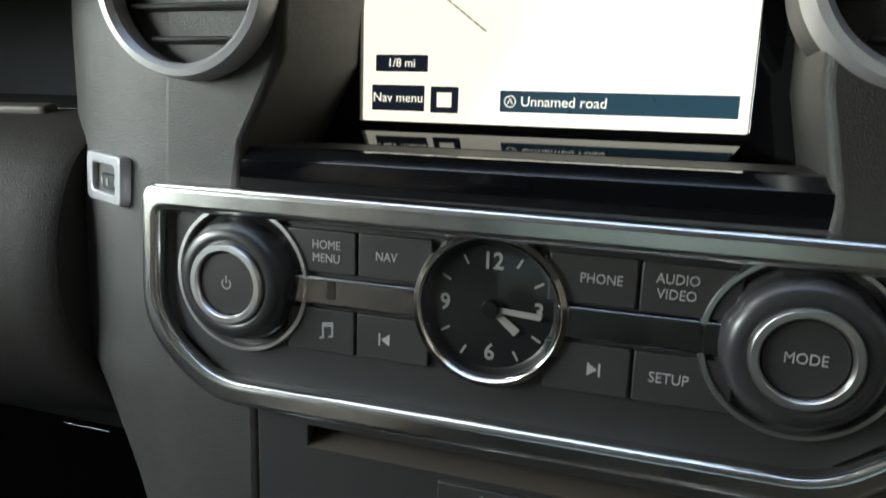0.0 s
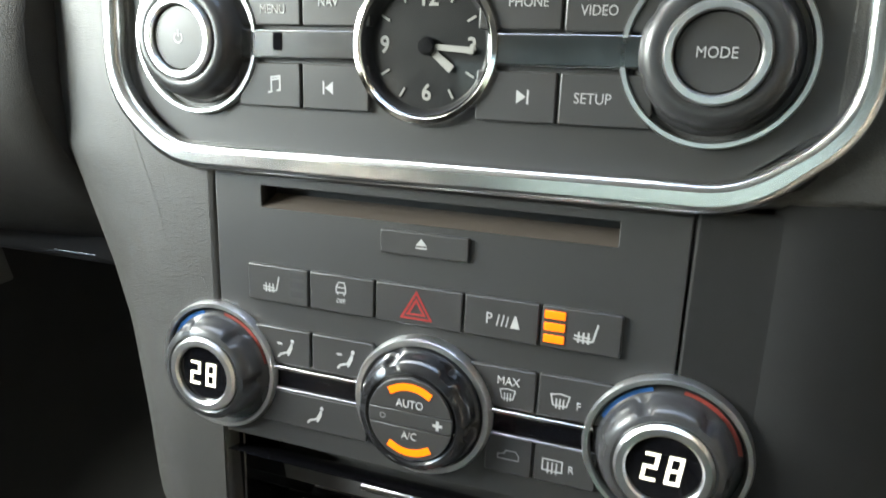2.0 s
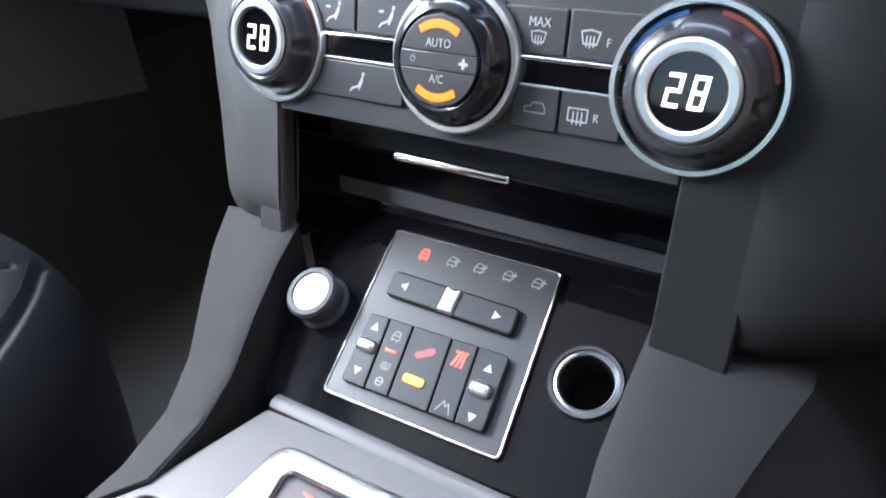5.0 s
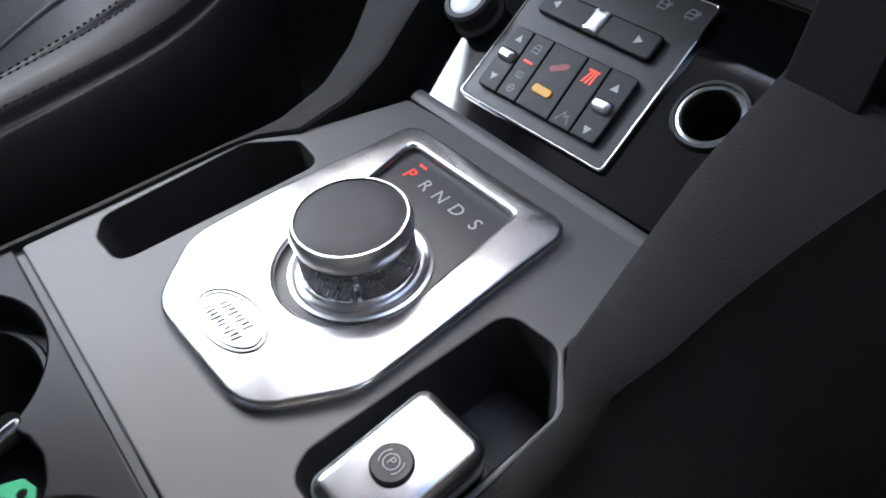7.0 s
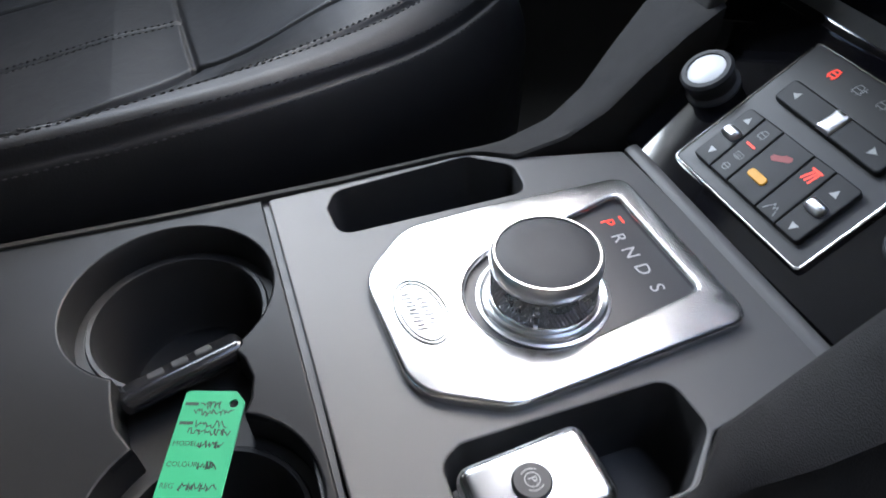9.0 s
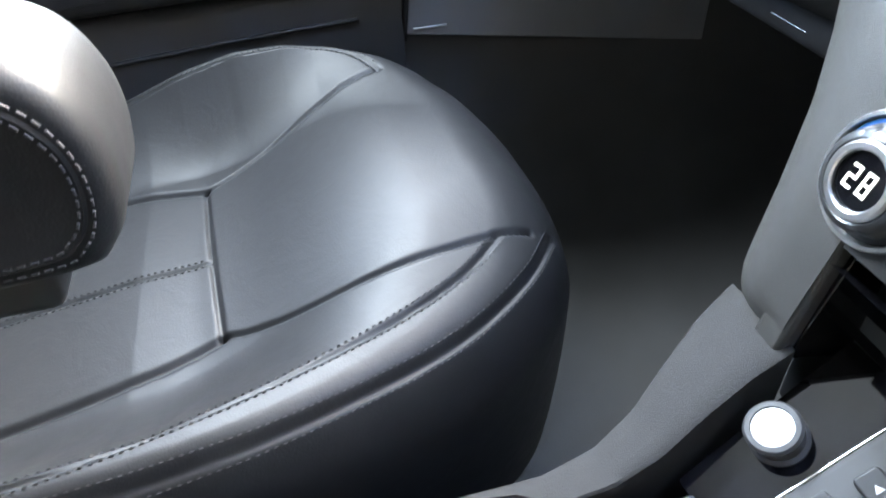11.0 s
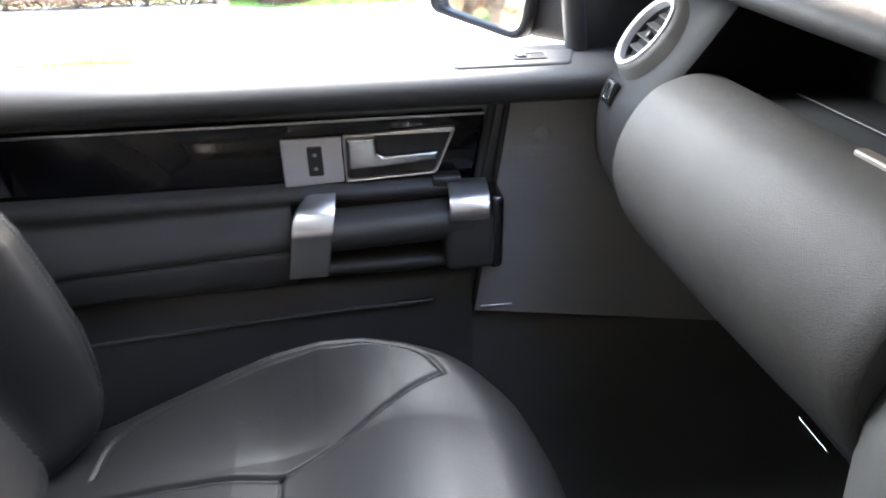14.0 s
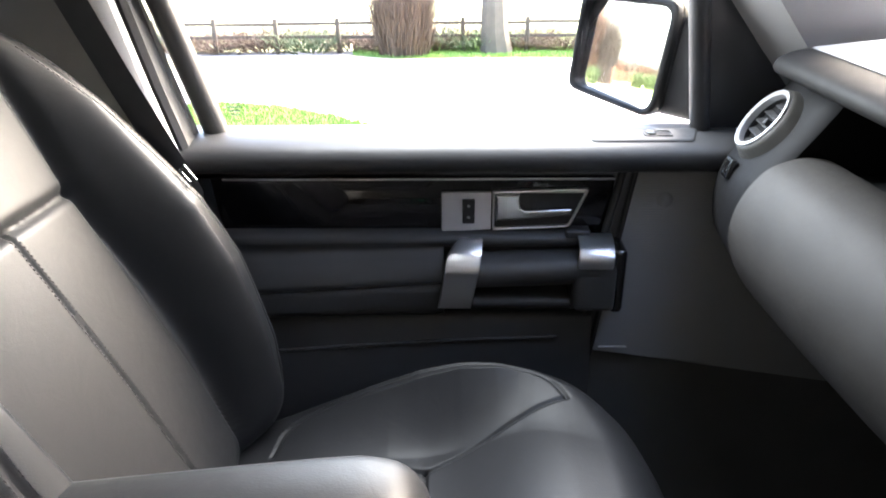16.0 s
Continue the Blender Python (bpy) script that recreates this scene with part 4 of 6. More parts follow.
CAR_ICON = [[(-0.005, -0.002), (-0.005, 0.0002), (-0.002, 0.0008), (-0.0012, 0.0025), (0.0035, 0.0025), (0.005, 0.0005), (0.005, -0.002), (-0.005, -0.002)]]
TRUCK_ICON = [[(-0.003, -0.003), (-0.003, 0.0), (-0.0015, 0.003), (0.002, 0.003), (0.003, 0.0), (0.003, -0.003), (-0.003, -0.003)], [(-0.002, -0.003), (-0.002, -0.0042)], [(0.002, -0.003), (0.002, -0.0042)], [(-0.003, 0), (0.003, 0)]]


# ---- audio panel ----
radio = thing("audio_control_panel", STK @ Matrix.Translation((0, 0, -0.002)), "black audio panel framed in polished chrome, with clock", "control panel")
outer = rounded([(-0.1665, 0.0412), (-0.1700, -0.030), (-0.134, -0.0632), (0.1365, -0.0622), (0.1755, -0.028), (0.1735, 0.0388)], [0.010, 0.045, 0.05, 0.05, 0.045, 0.010], 10)
inner = rounded([(-0.1575, 0.0282), (-0.1608, -0.026), (-0.129, -0.0508), (0.131, -0.0500), (0.1662, -0.024), (0.1640, 0.0268)], [0.004, 0.038, 0.04, 0.04, 0.038, 0.004], 10)
part("chrome_frame", plate([outer, inner], 0.014, 0.0035, -0.006, res=4), FRAME_CHROME, radio, "polished chrome frame")
part("face_panel", plate([rounded([(x * 1.01, y * 1.01) for x, y in [(-0.1585, 0.0285), (-0.1605, -0.022), (-0.128, -0.0505), (0.128, -0.0500), (0.1645, -0.022), (0.1620, 0.0275)]], 0.006), circle(0.0326, 64, 0.0021, -0.0018)], 0.004, 0.0004, -0.0042), PANEL, radio)
for x0, y0, x1, y1, words in ((-0.094, 0.0052, -0.0577, 0.0252, "HOME\nMENU"), (-0.0571, 0.0052, -0.0230, 0.0252, "NAV"), (0.0255, 0.0047, 0.0602, 0.0250, "PHONE"), (0.0608, 0.0042, 0.0975, 0.0245, "AUDIO\nVIDEO")):
    b = push_button("push_button", radio, x0, y0, x1, y1)
    cx = {"HOME\nMENU": -0.0722, "NAV": -0.0437, "PHONE": 0.0462, "AUDIO\nVIDEO": 0.0743}[words]
    legend(words, 0.0059, b, cx, 0.0155 if "\n" not in words else 0.0153, 0.0026)
for x0, y0, x1, y1, kind in ((-0.092, -0.0312, -0.0582, -0.0105, "note"), (-0.0576, -0.0312, -0.0235, -0.0105, "prev"), (0.0255, -0.0318, 0.0600, -0.0108, "next"), (0.0606, -0.0318, 0.0975, -0.0108, "SETUP")):
    b = push_button("push_button", radio, x0, y0, x1, y1)
    if kind == "SETUP":
        legend("SETUP", 0.0064, b, 0.0742, -0.0210, 0.0026)
    elif kind == "note":
        icon(b, ribbons([[(-0.0018, -0.003), (-0.0018, 0.0035), (0.0028, 0.0042), (0.0028, -0.002)], [(-0.0018, 0.0024), (0.0028, 0.0031)], [(-0.0032, -0.0033), (-0.0018, -0.003)], [(0.0014, -0.0023), (0.0028, -0.002)]], 0.0009), -0.0720, -0.0210, 0.0026)
    else:
        k = 1 if kind == "next" else -1
        icon(b, shapes([[(-0.0022 * k, 0.0028), (-0.0022 * k, -0.0028), (0.0018 * k, 0)], [(0.0022 * k, 0.0028), (0.0030 * k, 0.0028), (0.0030 * k, -0.0028), (0.0022 * k, -0.0028)]]), 0.0455 if k > 0 else -0.0437, -0.0212, 0.0026)
for x0, x1 in ((-0.090, -0.028), (0.030, 0.092)):
    part("chrome_bar", plate([rect(x0, -0.0092, x1, 0.0038, 0.0008)], 0.006, 0.0012, -0.0025, res=3), SMOKED, radio, "smoked grey metal bar")
part("sensor_window", plate([rect(-0.0715, -0.0055, -0.0670, 0.0026, 0.0005)], 0.003, 0.0003, 0.001), PIANO, radio)


def radio_knob(x, y, words):
    k = part("rotary_knob", knob_body([(0.0326, 0.0), (0.0322, 0.0006), (0.0306, 0.0006), (0.0302, 0.0024), (0.0288, 0.0042), (0.0283, 0.0046), (0.0278, 0.0060), (0.0274, 0.0105), (0.0262, 0.0138), (0.0240, 0.0160), (0.0205, 0.0166), (0.0182, 0.0156), (0.0172, 0.0140), (0, 0.0140)], 7, 0.030, [(0.0044, 0.0125)]), KNOB, radio, "glossy black rotary knob", m=at(x, y, -0.0025))
    part("outer_ring", ring(0.0322, 0.0352, 0.0008, 0.0052), RING, k, "chrome ring")
    part("inner_ring", ring(0.0146, 0.0186, 0.0150, 0.0036), RING, k, "chrome ring")
    part("cap", lathe([(0, 0.0164), (0.0138, 0.0161), (0.0146, 0.0150), (0.0146, 0.012), (0, 0.012)], 56), BUTTON, k)
    if words:
        legend(words, 0.0060, k, 0.0, 0.0, 0.0167)
    else:
        arc = [(0.0022 * math.sin(radians(a)), 0.0022 * math.cos(radians(a))) for a in range(40, 321, 20)]
        icon(k, ribbons([arc, [(0, 0.0008), (0, 0.0034)]], 0.0006), 0, 0, 0.0167)


radio_knob(-0.1158, -0.0012, "")
radio_knob(0.1180, -0.0026, "MODE")

clock = part("clock", lathe([(0.0300, 0.001), (0, 0.001), (0, -0.003), (0.0325, -0.003), (0.0300, 0.001)], 72), FACE, radio, "round analogue clock with white numerals", m=at(0.0021, -0.0020, -0.0028))
part("dial_wall", lathe([(0.0291, 0.0062), (0.0284, 0.0046), (0.0268, 0.0014), (0.0262, 0.0011), (0.0262, 0.0004), (0.0296, 0.0004)], 72), SCALE, clock, "sloping dark wall round the dial")
part("bezel", lathe([(0.0287, 0.0025), (0.0290, 0.0058), (0.0305, 0.0074), (0.0325, 0.0070), (0.0337, 0.0045), (0.0338, -0.003), (0.0287, -0.003)], 80), CHROME, clock, "rounded chrome bezel")
for num, a in (("12", 0), ("3", 90), ("6", 180), ("9", 270)):
    part("numeral", lettering(num, 0.0100, 0.0002, bold=0.00020, wide=0.92), PRINT, clock, m=at(0.0200 * math.sin(radians(a)), 0.0196 * math.cos(radians(a)), 0.0013), flat=True)
for a in (30, 60, 120, 150, 210, 240, 300, 330):
    part("hour_mark", plate([rect(-0.0005, -0.0022, 0.0005, 0.0022, 0.0002, 1)], 0.0004, 0.0001), PRINT, clock, m=at(0.0226 * math.sin(radians(a)), 0.0226 * math.cos(radians(a)), 0.0012, -a))
part("minute_hand", plate([rounded([(-0.0012, 0.004), (0.0012, 0.004), (0.0014, 0.0215), (-0.0014, 0.0215)], 0.0003, 1)], 0.0005, 0.0001), PRINT, clock, m=at(0, 0, 0.0028, -94))
part("hour_hand", plate([rounded([(-0.0015, 0.004), (0.0015, 0.004), (0.0019, 0.0150), (-0.0019, 0.0150)], 0.0003, 1)], 0.0005, 0.0001), PRINT, clock, m=at(0, 0, 0.0020, -129))
part("hub", lathe([(0, 0.005), (0.0032, 0.0048), (0.0038, 0.0035), (0.0038, 0.0012), (0, 0.0012)], 32), GLOSS, clock)
lens = part("lens", lathe([(0, 0.0062), (0.016, 0.0058), (0.0288, 0.0046)], 56), GLASS, clock, "clear lens")
lens.visible_shadow = False

# ---- navigation screen ----
nav = thing("navigation_screen", STK @ Matrix.Translation((0.001, -0.002, -0.08)), "lit navigation touchscreen in a piano black bezel", "screen")
part("bezel", plate([rect(-0.122, 0.050, 0.124, 0.215, 0.004), rect(-0.0935, 0.0735, 0.098, 0.186, 0.001)], 0.010, 0.001, -0.006), PIANO, nav, "piano black bezel")
disp = part("display", plate([rect(-0.0945, 0.0725, 0.099, 0.187, 0.001)], 0.003, 0.0002, -0.003), SCREEN, nav, "white map page")
for x0, y0, x1, y1, words, size, tx in ((-0.0880, 0.0790, -0.0585, 0.0922, "Nav menu", 0.0068, -0.0732), (-0.0550, 0.0785, -0.0400, 0.0918, "", 0, 0), (-0.0860, 0.0990, -0.0570, 0.1075, "1/8 mi", 0.0062, -0.0715)):
    b = part("screen_button", plate([rect(x0, y0, x1, y1, 0.0006)], 0.0006, 0.0001, 0.0001), NAVY, disp)
    if words:
        part("caption", lettering(words, size, 0.0002), SCREEN, b, m=at(tx, (y0 + y1) / 2, 0.0009), flat=True)
    else:
        part("caption", shapes([[(-0.0515, 0.0815), (-0.0435, 0.0815), (-0.0435, 0.0888), (-0.0515, 0.0888)]], 0.0009), SCREEN, b, flat=True)
bar = part("street_bar", plate([rect(-0.0180, 0.0800, 0.0935, 0.0905, 0.0005)], 0.0006, 0.0001, 0.0001), TEAL, disp, "dark teal caption bar")
part("caption", lettering("Unnamed road", 0.0070, 0.0002, "LEFT"), SCREEN, bar, m=at(-0.0075, 0.0852, 0.0009), flat=True)
part("compass_mark", ribbons([[(0.0028 * math.cos(radians(a)), 0.0028 * math.sin(radians(a))) for a in range(0, 361, 30)], [(-0.0012, -0.001), (0, 0.0015), (0.0012, -0.001)]], 0.0005), SCREEN, bar, m=at(-0.0128, 0.0852, 0.0009), flat=True)
part("road_name", ribbons([[(-0.0005 + k * 0.0036, 0.1345 - k * 0.0027), (0.0018 + k * 0.0036, 0.1328 - k * 0.0027)] for k in range(6)], 0.0012, 0.0002), MAP_GREY, disp, m=at(-0.047, 0.0, 0.0), flat=True)
ledge = [(0.041, -0.004), (0.0535, -0.003), (0.0588, -0.0075), (0.0594, -0.013), (0.0590, -0.020), (0.03, -0.022), (0.03, -0.01)]
shelf = [(0.0588, -0.0195), (0.0600, -0.050), (0.0590, -0.072), (0.03, -0.072), (0.03, -0.0195)]
chamfer = [(0.0602, -0.0520), (0.0708, -0.0838), (0.0640, -0.0860), (0.0560, -0.0560)]
part("screen_ledge", loft([[(x, v, n) for v, n in ledge] for x in (-0.119, 0.123)], closed=True), PIANO, stack, "piano black ledge below the screen")
part("ledge_shelf", loft([[(x, v, n) for v, n in shelf] for x in (-0.119, 0.123)], closed=True), DARK, stack, "dull black shelf below the screen")
part("bezel_chamfer", loft([[(x0, chamfer[0][0], chamfer[0][1]), (x1, chamfer[1][0], chamfer[1][1]), (x1, chamfer[2][0], chamfer[2][1]), (x0, chamfer[3][0], chamfer[3][1])] for x0, x1 in ((-0.084, -0.0945), (0.090, 0.1005))], closed=True), PIANO, stack, "sloping bezel edge")


# ---- climate panel ----
climate = thing("climate_control_panel", STK, "dark grey heater panel with dials and lit amber lamps", "control panel")
slot = rect(-0.0835, -0.0800, 0.0895, -0.0695, 0.0008)
part("face_panel", plate([[(-0.1105, -0.2080), (0.1175, -0.2080), (0.1175, -0.0645), (-0.1105, -0.0645)], slot], 0.006, 0.0005, -0.0085), PANEL, climate)
part("disc_slot", plate([rect(-0.086, -0.082, 0.092, -0.067, 0.0005)], 0.002, 0.0002, -0.022), DARK, climate, "disc slot")
part("slot_lip", loft([[(x, v, n) for v, n in ((-0.0801, -0.0020), (-0.0752, -0.016), (-0.0810, -0.016), (-0.0812, -0.004))] for x in (-0.0835, 0.0895)], closed=True), LIP, climate, "sloping lip of the disc slot")
Z0 = -0.0025
b = push_button("eject_button", climate, -0.0182, -0.0952, 0.0258, -0.0832, z=Z0, h=0.0020)
icon(b, shapes([[(-0.0028, -0.0005), (0.0028, -0.0005), (0, 0.0028)], [(-0.0028, -0.0020), (0.0028, -0.0020), (0.0028, -0.0012), (-0.0028, -0.0012)]]), 0.0028, -0.0890, -0.0003)
us = [-0.0918, -0.0560, -0.0202, 0.0243, 0.0598, 0.0955]
row = [push_button("push_button", climate, u + 0.0003, -0.1285, w - 0.0003, -0.1088, z=Z0) for u, w in zip(us, us[1:])]
zt = Z0 + 0.0026
icon(row[0], ribbons(SEAT_ICON, 0.0007), -0.0775, -0.1185, zt)
icon(row[0], shapes([[(x0, y), (x0 + 0.0075, y), (x0 + 0.0075, y + 0.0030), (x0, y + 0.0030)] for x0, y in ((-0.0665, -0.1140), (-0.0665, -0.1188), (-0.0665, -0.1236))]), 0, 0, zt, RUBBER, name="unlit_lamp")
icon(row[1], ribbons(TRUCK_ICON, 0.0008), -0.0382, -0.1150, zt, s=0.85)
legend("OFF", 0.0034, row[1], -0.0382, -0.1220, zt)
tri_o = [(-0.0074, -0.0055), (0.0074, -0.0055), (0, 0.0072)]
icon(row[2], ribbons([tri_o + tri_o[:1], [(x * 0.55, y * 0.55 - 0.0004) for x, y in tri_o + tri_o[:1]]], 0.0011), 0.0012, -0.1192, zt, RED_PRINT, label="red hazard triangle")
legend("P", 0.0078, row[3], 0.0365, -0.1188, zt)
icon(row[3], ribbons([[(0, -0.0026), (0.0010, 0.0024)], [(0.0022, -0.0026), (0.0032, 0.0024)], [(0.0044, -0.0026), (0.0052, 0.0018)]], 0.0006), 0.0402, -0.1190, zt)
icon(row[3], shapes([[(-0.0022, -0.003), (0.0022, -0.003), (0.0004, 0.003), (-0.0004, 0.003)]]), 0.0487, -0.1190, zt)
for y in (-0.1128, -0.1183, -0.1238):
    icon(row[4], plate([rect(-0.0046, -0.0018, 0.0046, 0.0018, 0.0003, 1)], 0.0008, 0.0002), 0.0662, y, zt - 0.0004, LED_ORANGE, name="warning_lamp", label="lit amber lamp")
icon(row[4], ribbons(SEAT_ICON, 0.0008), 0.0800, -0.1190, zt, s=1.05)
for x0, y0, x1, y1 in ((-0.0885, -0.1612, -0.0556, -0.1412), (-0.0550, -0.1612, -0.0205, -0.1412), (0.0275, -0.1615, 0.0603, -0.1412), (0.0609, -0.1615, 0.0945, -0.1408), (-0.0860, -0.1955, -0.0240, -0.1758), (0.0375, -0.1948, 0.0606, -0.1750), (0.0612, -0.1945, 0.0900, -0.1742)):
    b = push_button("push_button", climate, x0, y0, x1, y1, z=Z0)
    if x1 < 0 and y0 > -0.17:
        icon(b, ribbons(MAN_ICON, 0.0011), (x0 + x1) / 2 + 0.002, -0.1525, zt)
        icon(b, shapes([circle(0.0011, 10, 0.0040, 0.0048), [(-0.0050, 0.0022), (-0.0020, 0.0022), (-0.0020, 0.0034), (-0.0050, 0.0034)]]), (x0 + x1) / 2 + 0.002, -0.1525, zt)
    elif x1 < 0:
        icon(b, ribbons(MAN_ICON, 0.0011), -0.0535, -0.1865, zt)
        icon(b, shapes([circle(0.0011, 10, 0.0040, 0.0048)]), -0.0535, -0.1865, zt)
    elif x0 < 0.03:
        legend("MAX", 0.0060, b, 0.0472, -0.1478, zt)
        icon(b, ribbons(SCREEN_ICON, 0.0006), 0.0472, -0.1545, zt, s=0.85)
    elif y0 > -0.17:
        icon(b, ribbons(SCREEN_ICON, 0.0007), 0.0712, -0.1528, zt)
        legend("F", 0.0055, b, 0.0795, -0.1538, zt)
    elif x0 < 0.05:
        icon(b, ribbons(CAR_ICON, 0.0007), 0.0492, -0.1848, zt, PRINT_DIM)
    else:
        icon(b, ribbons(BOX_ICON, 0.0007), 0.0700, -0.1850, zt)
        legend("R", 0.0055, b, 0.0785, -0.1855, zt)
for x0, x1 in ((-0.0815, -0.0260), (0.0320, 0.0870)):
    s = part("trim_slit", plate([rect(x0, -0.1745, x1, -0.1625, 0.0006)], 0.002, 0.0003, -0.0035), PIANO, climate, "piano black inlay")
    part("chrome_edge", plate([rect(x0, -0.1640, x1, -0.1622, 0.0005)], 0.005, 0.0006, -0.004), CHROME, s)
    part("chrome_edge", plate([rect(x0, -0.1757, x1, -0.1745, 0.0004)], 0.004, 0.0005, -0.004), SATIN, s)

DIGIT = {"2": [(-1, 2), (1, 2), (1, 0), (-1, 0), (-1, -2), (1, -2)], "8": [(-1, 0), (-1, 2), (1, 2), (1, 0), (-1, 0), (-1, -2), (1, -2), (1, 0)]}


def digit(ch, across, up, w):
    return ribbons([[(x * across + 0.10 * up * y, y * up) for x, y in DIGIT[ch]]], w)


def heater_knob(x, y):
    k = part("temperature_knob", knob_body([(0.0326, -0.002), (0.0322, 0.0005), (0.0316, 0.0010), (0.0306, 0.0022), (0.0288, 0.0040), (0.0281, 0.0046), (0.0276, 0.0062), (0.0271, 0.0110), (0.0258, 0.0145), (0.0240, 0.0165), (0.0215, 0.0172), (0.0196, 0.0160), (0, 0.0145)], 6, 0.085, [(0.0050, 0.0160)]), KNOB, climate, "glossy black temperature dial reading 28", m=at(x, y, -0.0035))
    part("outer_ring", ring(0.0320, 0.0356, 0.0, 0.0056), RING, k, "chrome ring")
    part("inner_ring", ring(0.0152, 0.0202, 0.0152, 0.0036), RING, k, "chrome ring")
    part("display_window", lathe([(0, 0.0162), (0.0156, 0.0158), (0.0156, 0.013), (0, 0.013)], 48), PIANO, k)
    for ch, ox in (("2", -0.0048), ("8", 0.0048)):
        part("digit", digit(ch, 0.0023, 0.0029, 0.0016), LED_WHITE, k, "lit white digit", m=at(ox - 0.0004, 0, 0.0165), flat=True)
    for i, a in enumerate((150, 137, 124, 112, 74, 60, 46, 32, 18)):
        arc = [(0.0298 * math.cos(radians(a + d)), 0.0298 * math.sin(radians(a + d))) for d in (-5, -2.5, 0, 2.5, 5)]
        part("scale_mark", ribbons([arc], 0.0020), BLUE if i < 4 else DULL_RED, k, m=at(0, 0, 0.0038), flat=True)


heater_knob(-0.1116, -0.1686)
heater_knob(0.1176, -0.1676)
fan = part("fan_knob", knob_body([(0.0314, -0.002), (0.0308, 0.0040), (0.0292, 0.0080), (0.0284, 0.0118), (0.0262, 0.0150), (0.0228, 0.0162), (0.0214, 0.0152), (0, 0.0150)], 6, 0.075, [(0.006, 0.0145)]), GLOSS, climate, "glossy black fan dial with amber lamps", m=at(0.0056, -0.1682, -0.0010))
part("outer_ring", ring(0.0306, 0.0352, -0.001, 0.0056), RING, fan, "chrome ring")
for lo, hi in ((0.0042, 0.0208), (-0.0038, 0.0038), (-0.0208, -0.0042)):
    ys = np.linspace(lo, hi, 10)
    xs = [math.sqrt(max(0.0208 ** 2 - y * y, 1e-8)) for y in ys]
    part("rocker", plate([[(-x, y) for x, y in zip(xs, ys)] + [(x, y) for x, y in zip(xs[::-1], ys[::-1])]], 0.003, 0.0004, 0.0140), BUTTON, fan)
legend("AUTO", 0.0058, fan, 0, 0.0078, 0.0172)
legend("A/C", 0.0056, fan, 0, -0.0082, 0.0172)
icon(fan, ribbons([circle(0.0013, 12)], 0.0005), -0.0135, 0, 0.0172, PRINT_DIM)
icon(fan, shapes([[(-0.0024, -0.0007), (0.0024, -0.0007), (0.0024, 0.0007), (-0.0024, 0.0007)], [(-0.0007, 0.0007), (0.0007, 0.0007), (0.0007, 0.0024), (-0.0007, 0.0024)], [(-0.0007, -0.0024), (0.0007, -0.0024), (0.0007, -0.0007), (-0.0007, -0.0007)]]), 0.0138, 0, 0.0172)
for sgn in (1, -1):
    arc = [(0.0165 * math.cos(radians(a)), sgn * 0.0165 * math.sin(radians(a))) for a in range(58, 123, 8)]
    part("warning_lamp", ribbons([arc], 0.0036), LED_ORANGE, fan, "lit amber lamp", m=at(0, 0, 0.0173), flat=True)


# ---- air vents ----
def air_vent(m, label, r=0.0405, slats=5, tilt=-18):
    v = thing("air_vent", m, label, "air vent", "round air vents")
    part("rim", lathe([(r - 0.0038, -0.004), (r - 0.0036, 0.004), (r - 0.0012, 0.0066), (r + 0.0018, 0.0060), (r + 0.0032, 0.0), (r + 0.0036, -0.012), (r - 0.0038, -0.012)], 72), RIM, v, "silver rim")
    part("barrel", lathe([(r - 0.003, 0.0), (r - 0.004, -0.035), (0, -0.036), (0, -0.045), (r + 0.003, -0.045), (r + 0.003, -0.004)], 48), DARK, v)
    for k in range(slats):
        y = (k - (slats - 1) / 2) * (1.75 * r / slats)
        w = math.sqrt(max((r - 0.005) ** 2 - y * y, 1e-5))
        part("slat", rbox(-w, y - 0.0012, -0.020, w, y + 0.0012, -0.002, 0.0008, 1), SLAT, v, m=Matrix.Translation((0, y, -0.011)) @ Matrix.Rotation(radians(tilt), 4, "X") @ Matrix.Translation((0, -y, 0.011)))
    part("tab", rbox(-0.004, -0.004, -0.012, 0.004, 0.004, 0.0, 0.0015), DARK, v)
    return v


air_vent(STK @ at(-0.1385, 0.131, 0.004), "round air vent with a silver rim beside the screen")
air_vent(STK @ at(0.1465, 0.131, 0.004), "round air vent with a silver rim beside the screen")
thumb = thing("vent_thumbwheel", STK @ at(-0.1990, 0.0395, -0.0085, -3, 1.1) @ Matrix.Rotation(radians(-22), 4, "Y"), "ribbed black thumbwheel in a silver surround", "vent control")
part("surround", plate([rect(-0.0165, -0.0112, 0.0165, 0.0112, 0.003), rect(-0.0108, -0.0062, 0.0108, 0.0062, 0.002)], 0.008, 0.001, -0.0062), SILVER, thumb)
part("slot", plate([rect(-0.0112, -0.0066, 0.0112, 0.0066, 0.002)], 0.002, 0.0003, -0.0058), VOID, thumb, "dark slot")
wheel = part("wheel", lathe([(0, 0.0034), (0.0108, 0.0034), (0.0114, 0.0028), (0.0114, -0.0028), (0.0108, -0.0034), (0, -0.0034)], 40), DARK, thumb, "black wheel", m=at(0, -0.0015, -0.0104) @ Matrix.Rotation(radians(90), 4, "X"))
for a in (-34, -12, 10, 32):
    part("pip", rbox(0.0112, -0.0007, -0.0018, 0.0118, 0.0007, 0.0018, 0.0002, 1), PRINT, wheel, m=Matrix.Rotation(radians(90 + a), 4, "Z"))


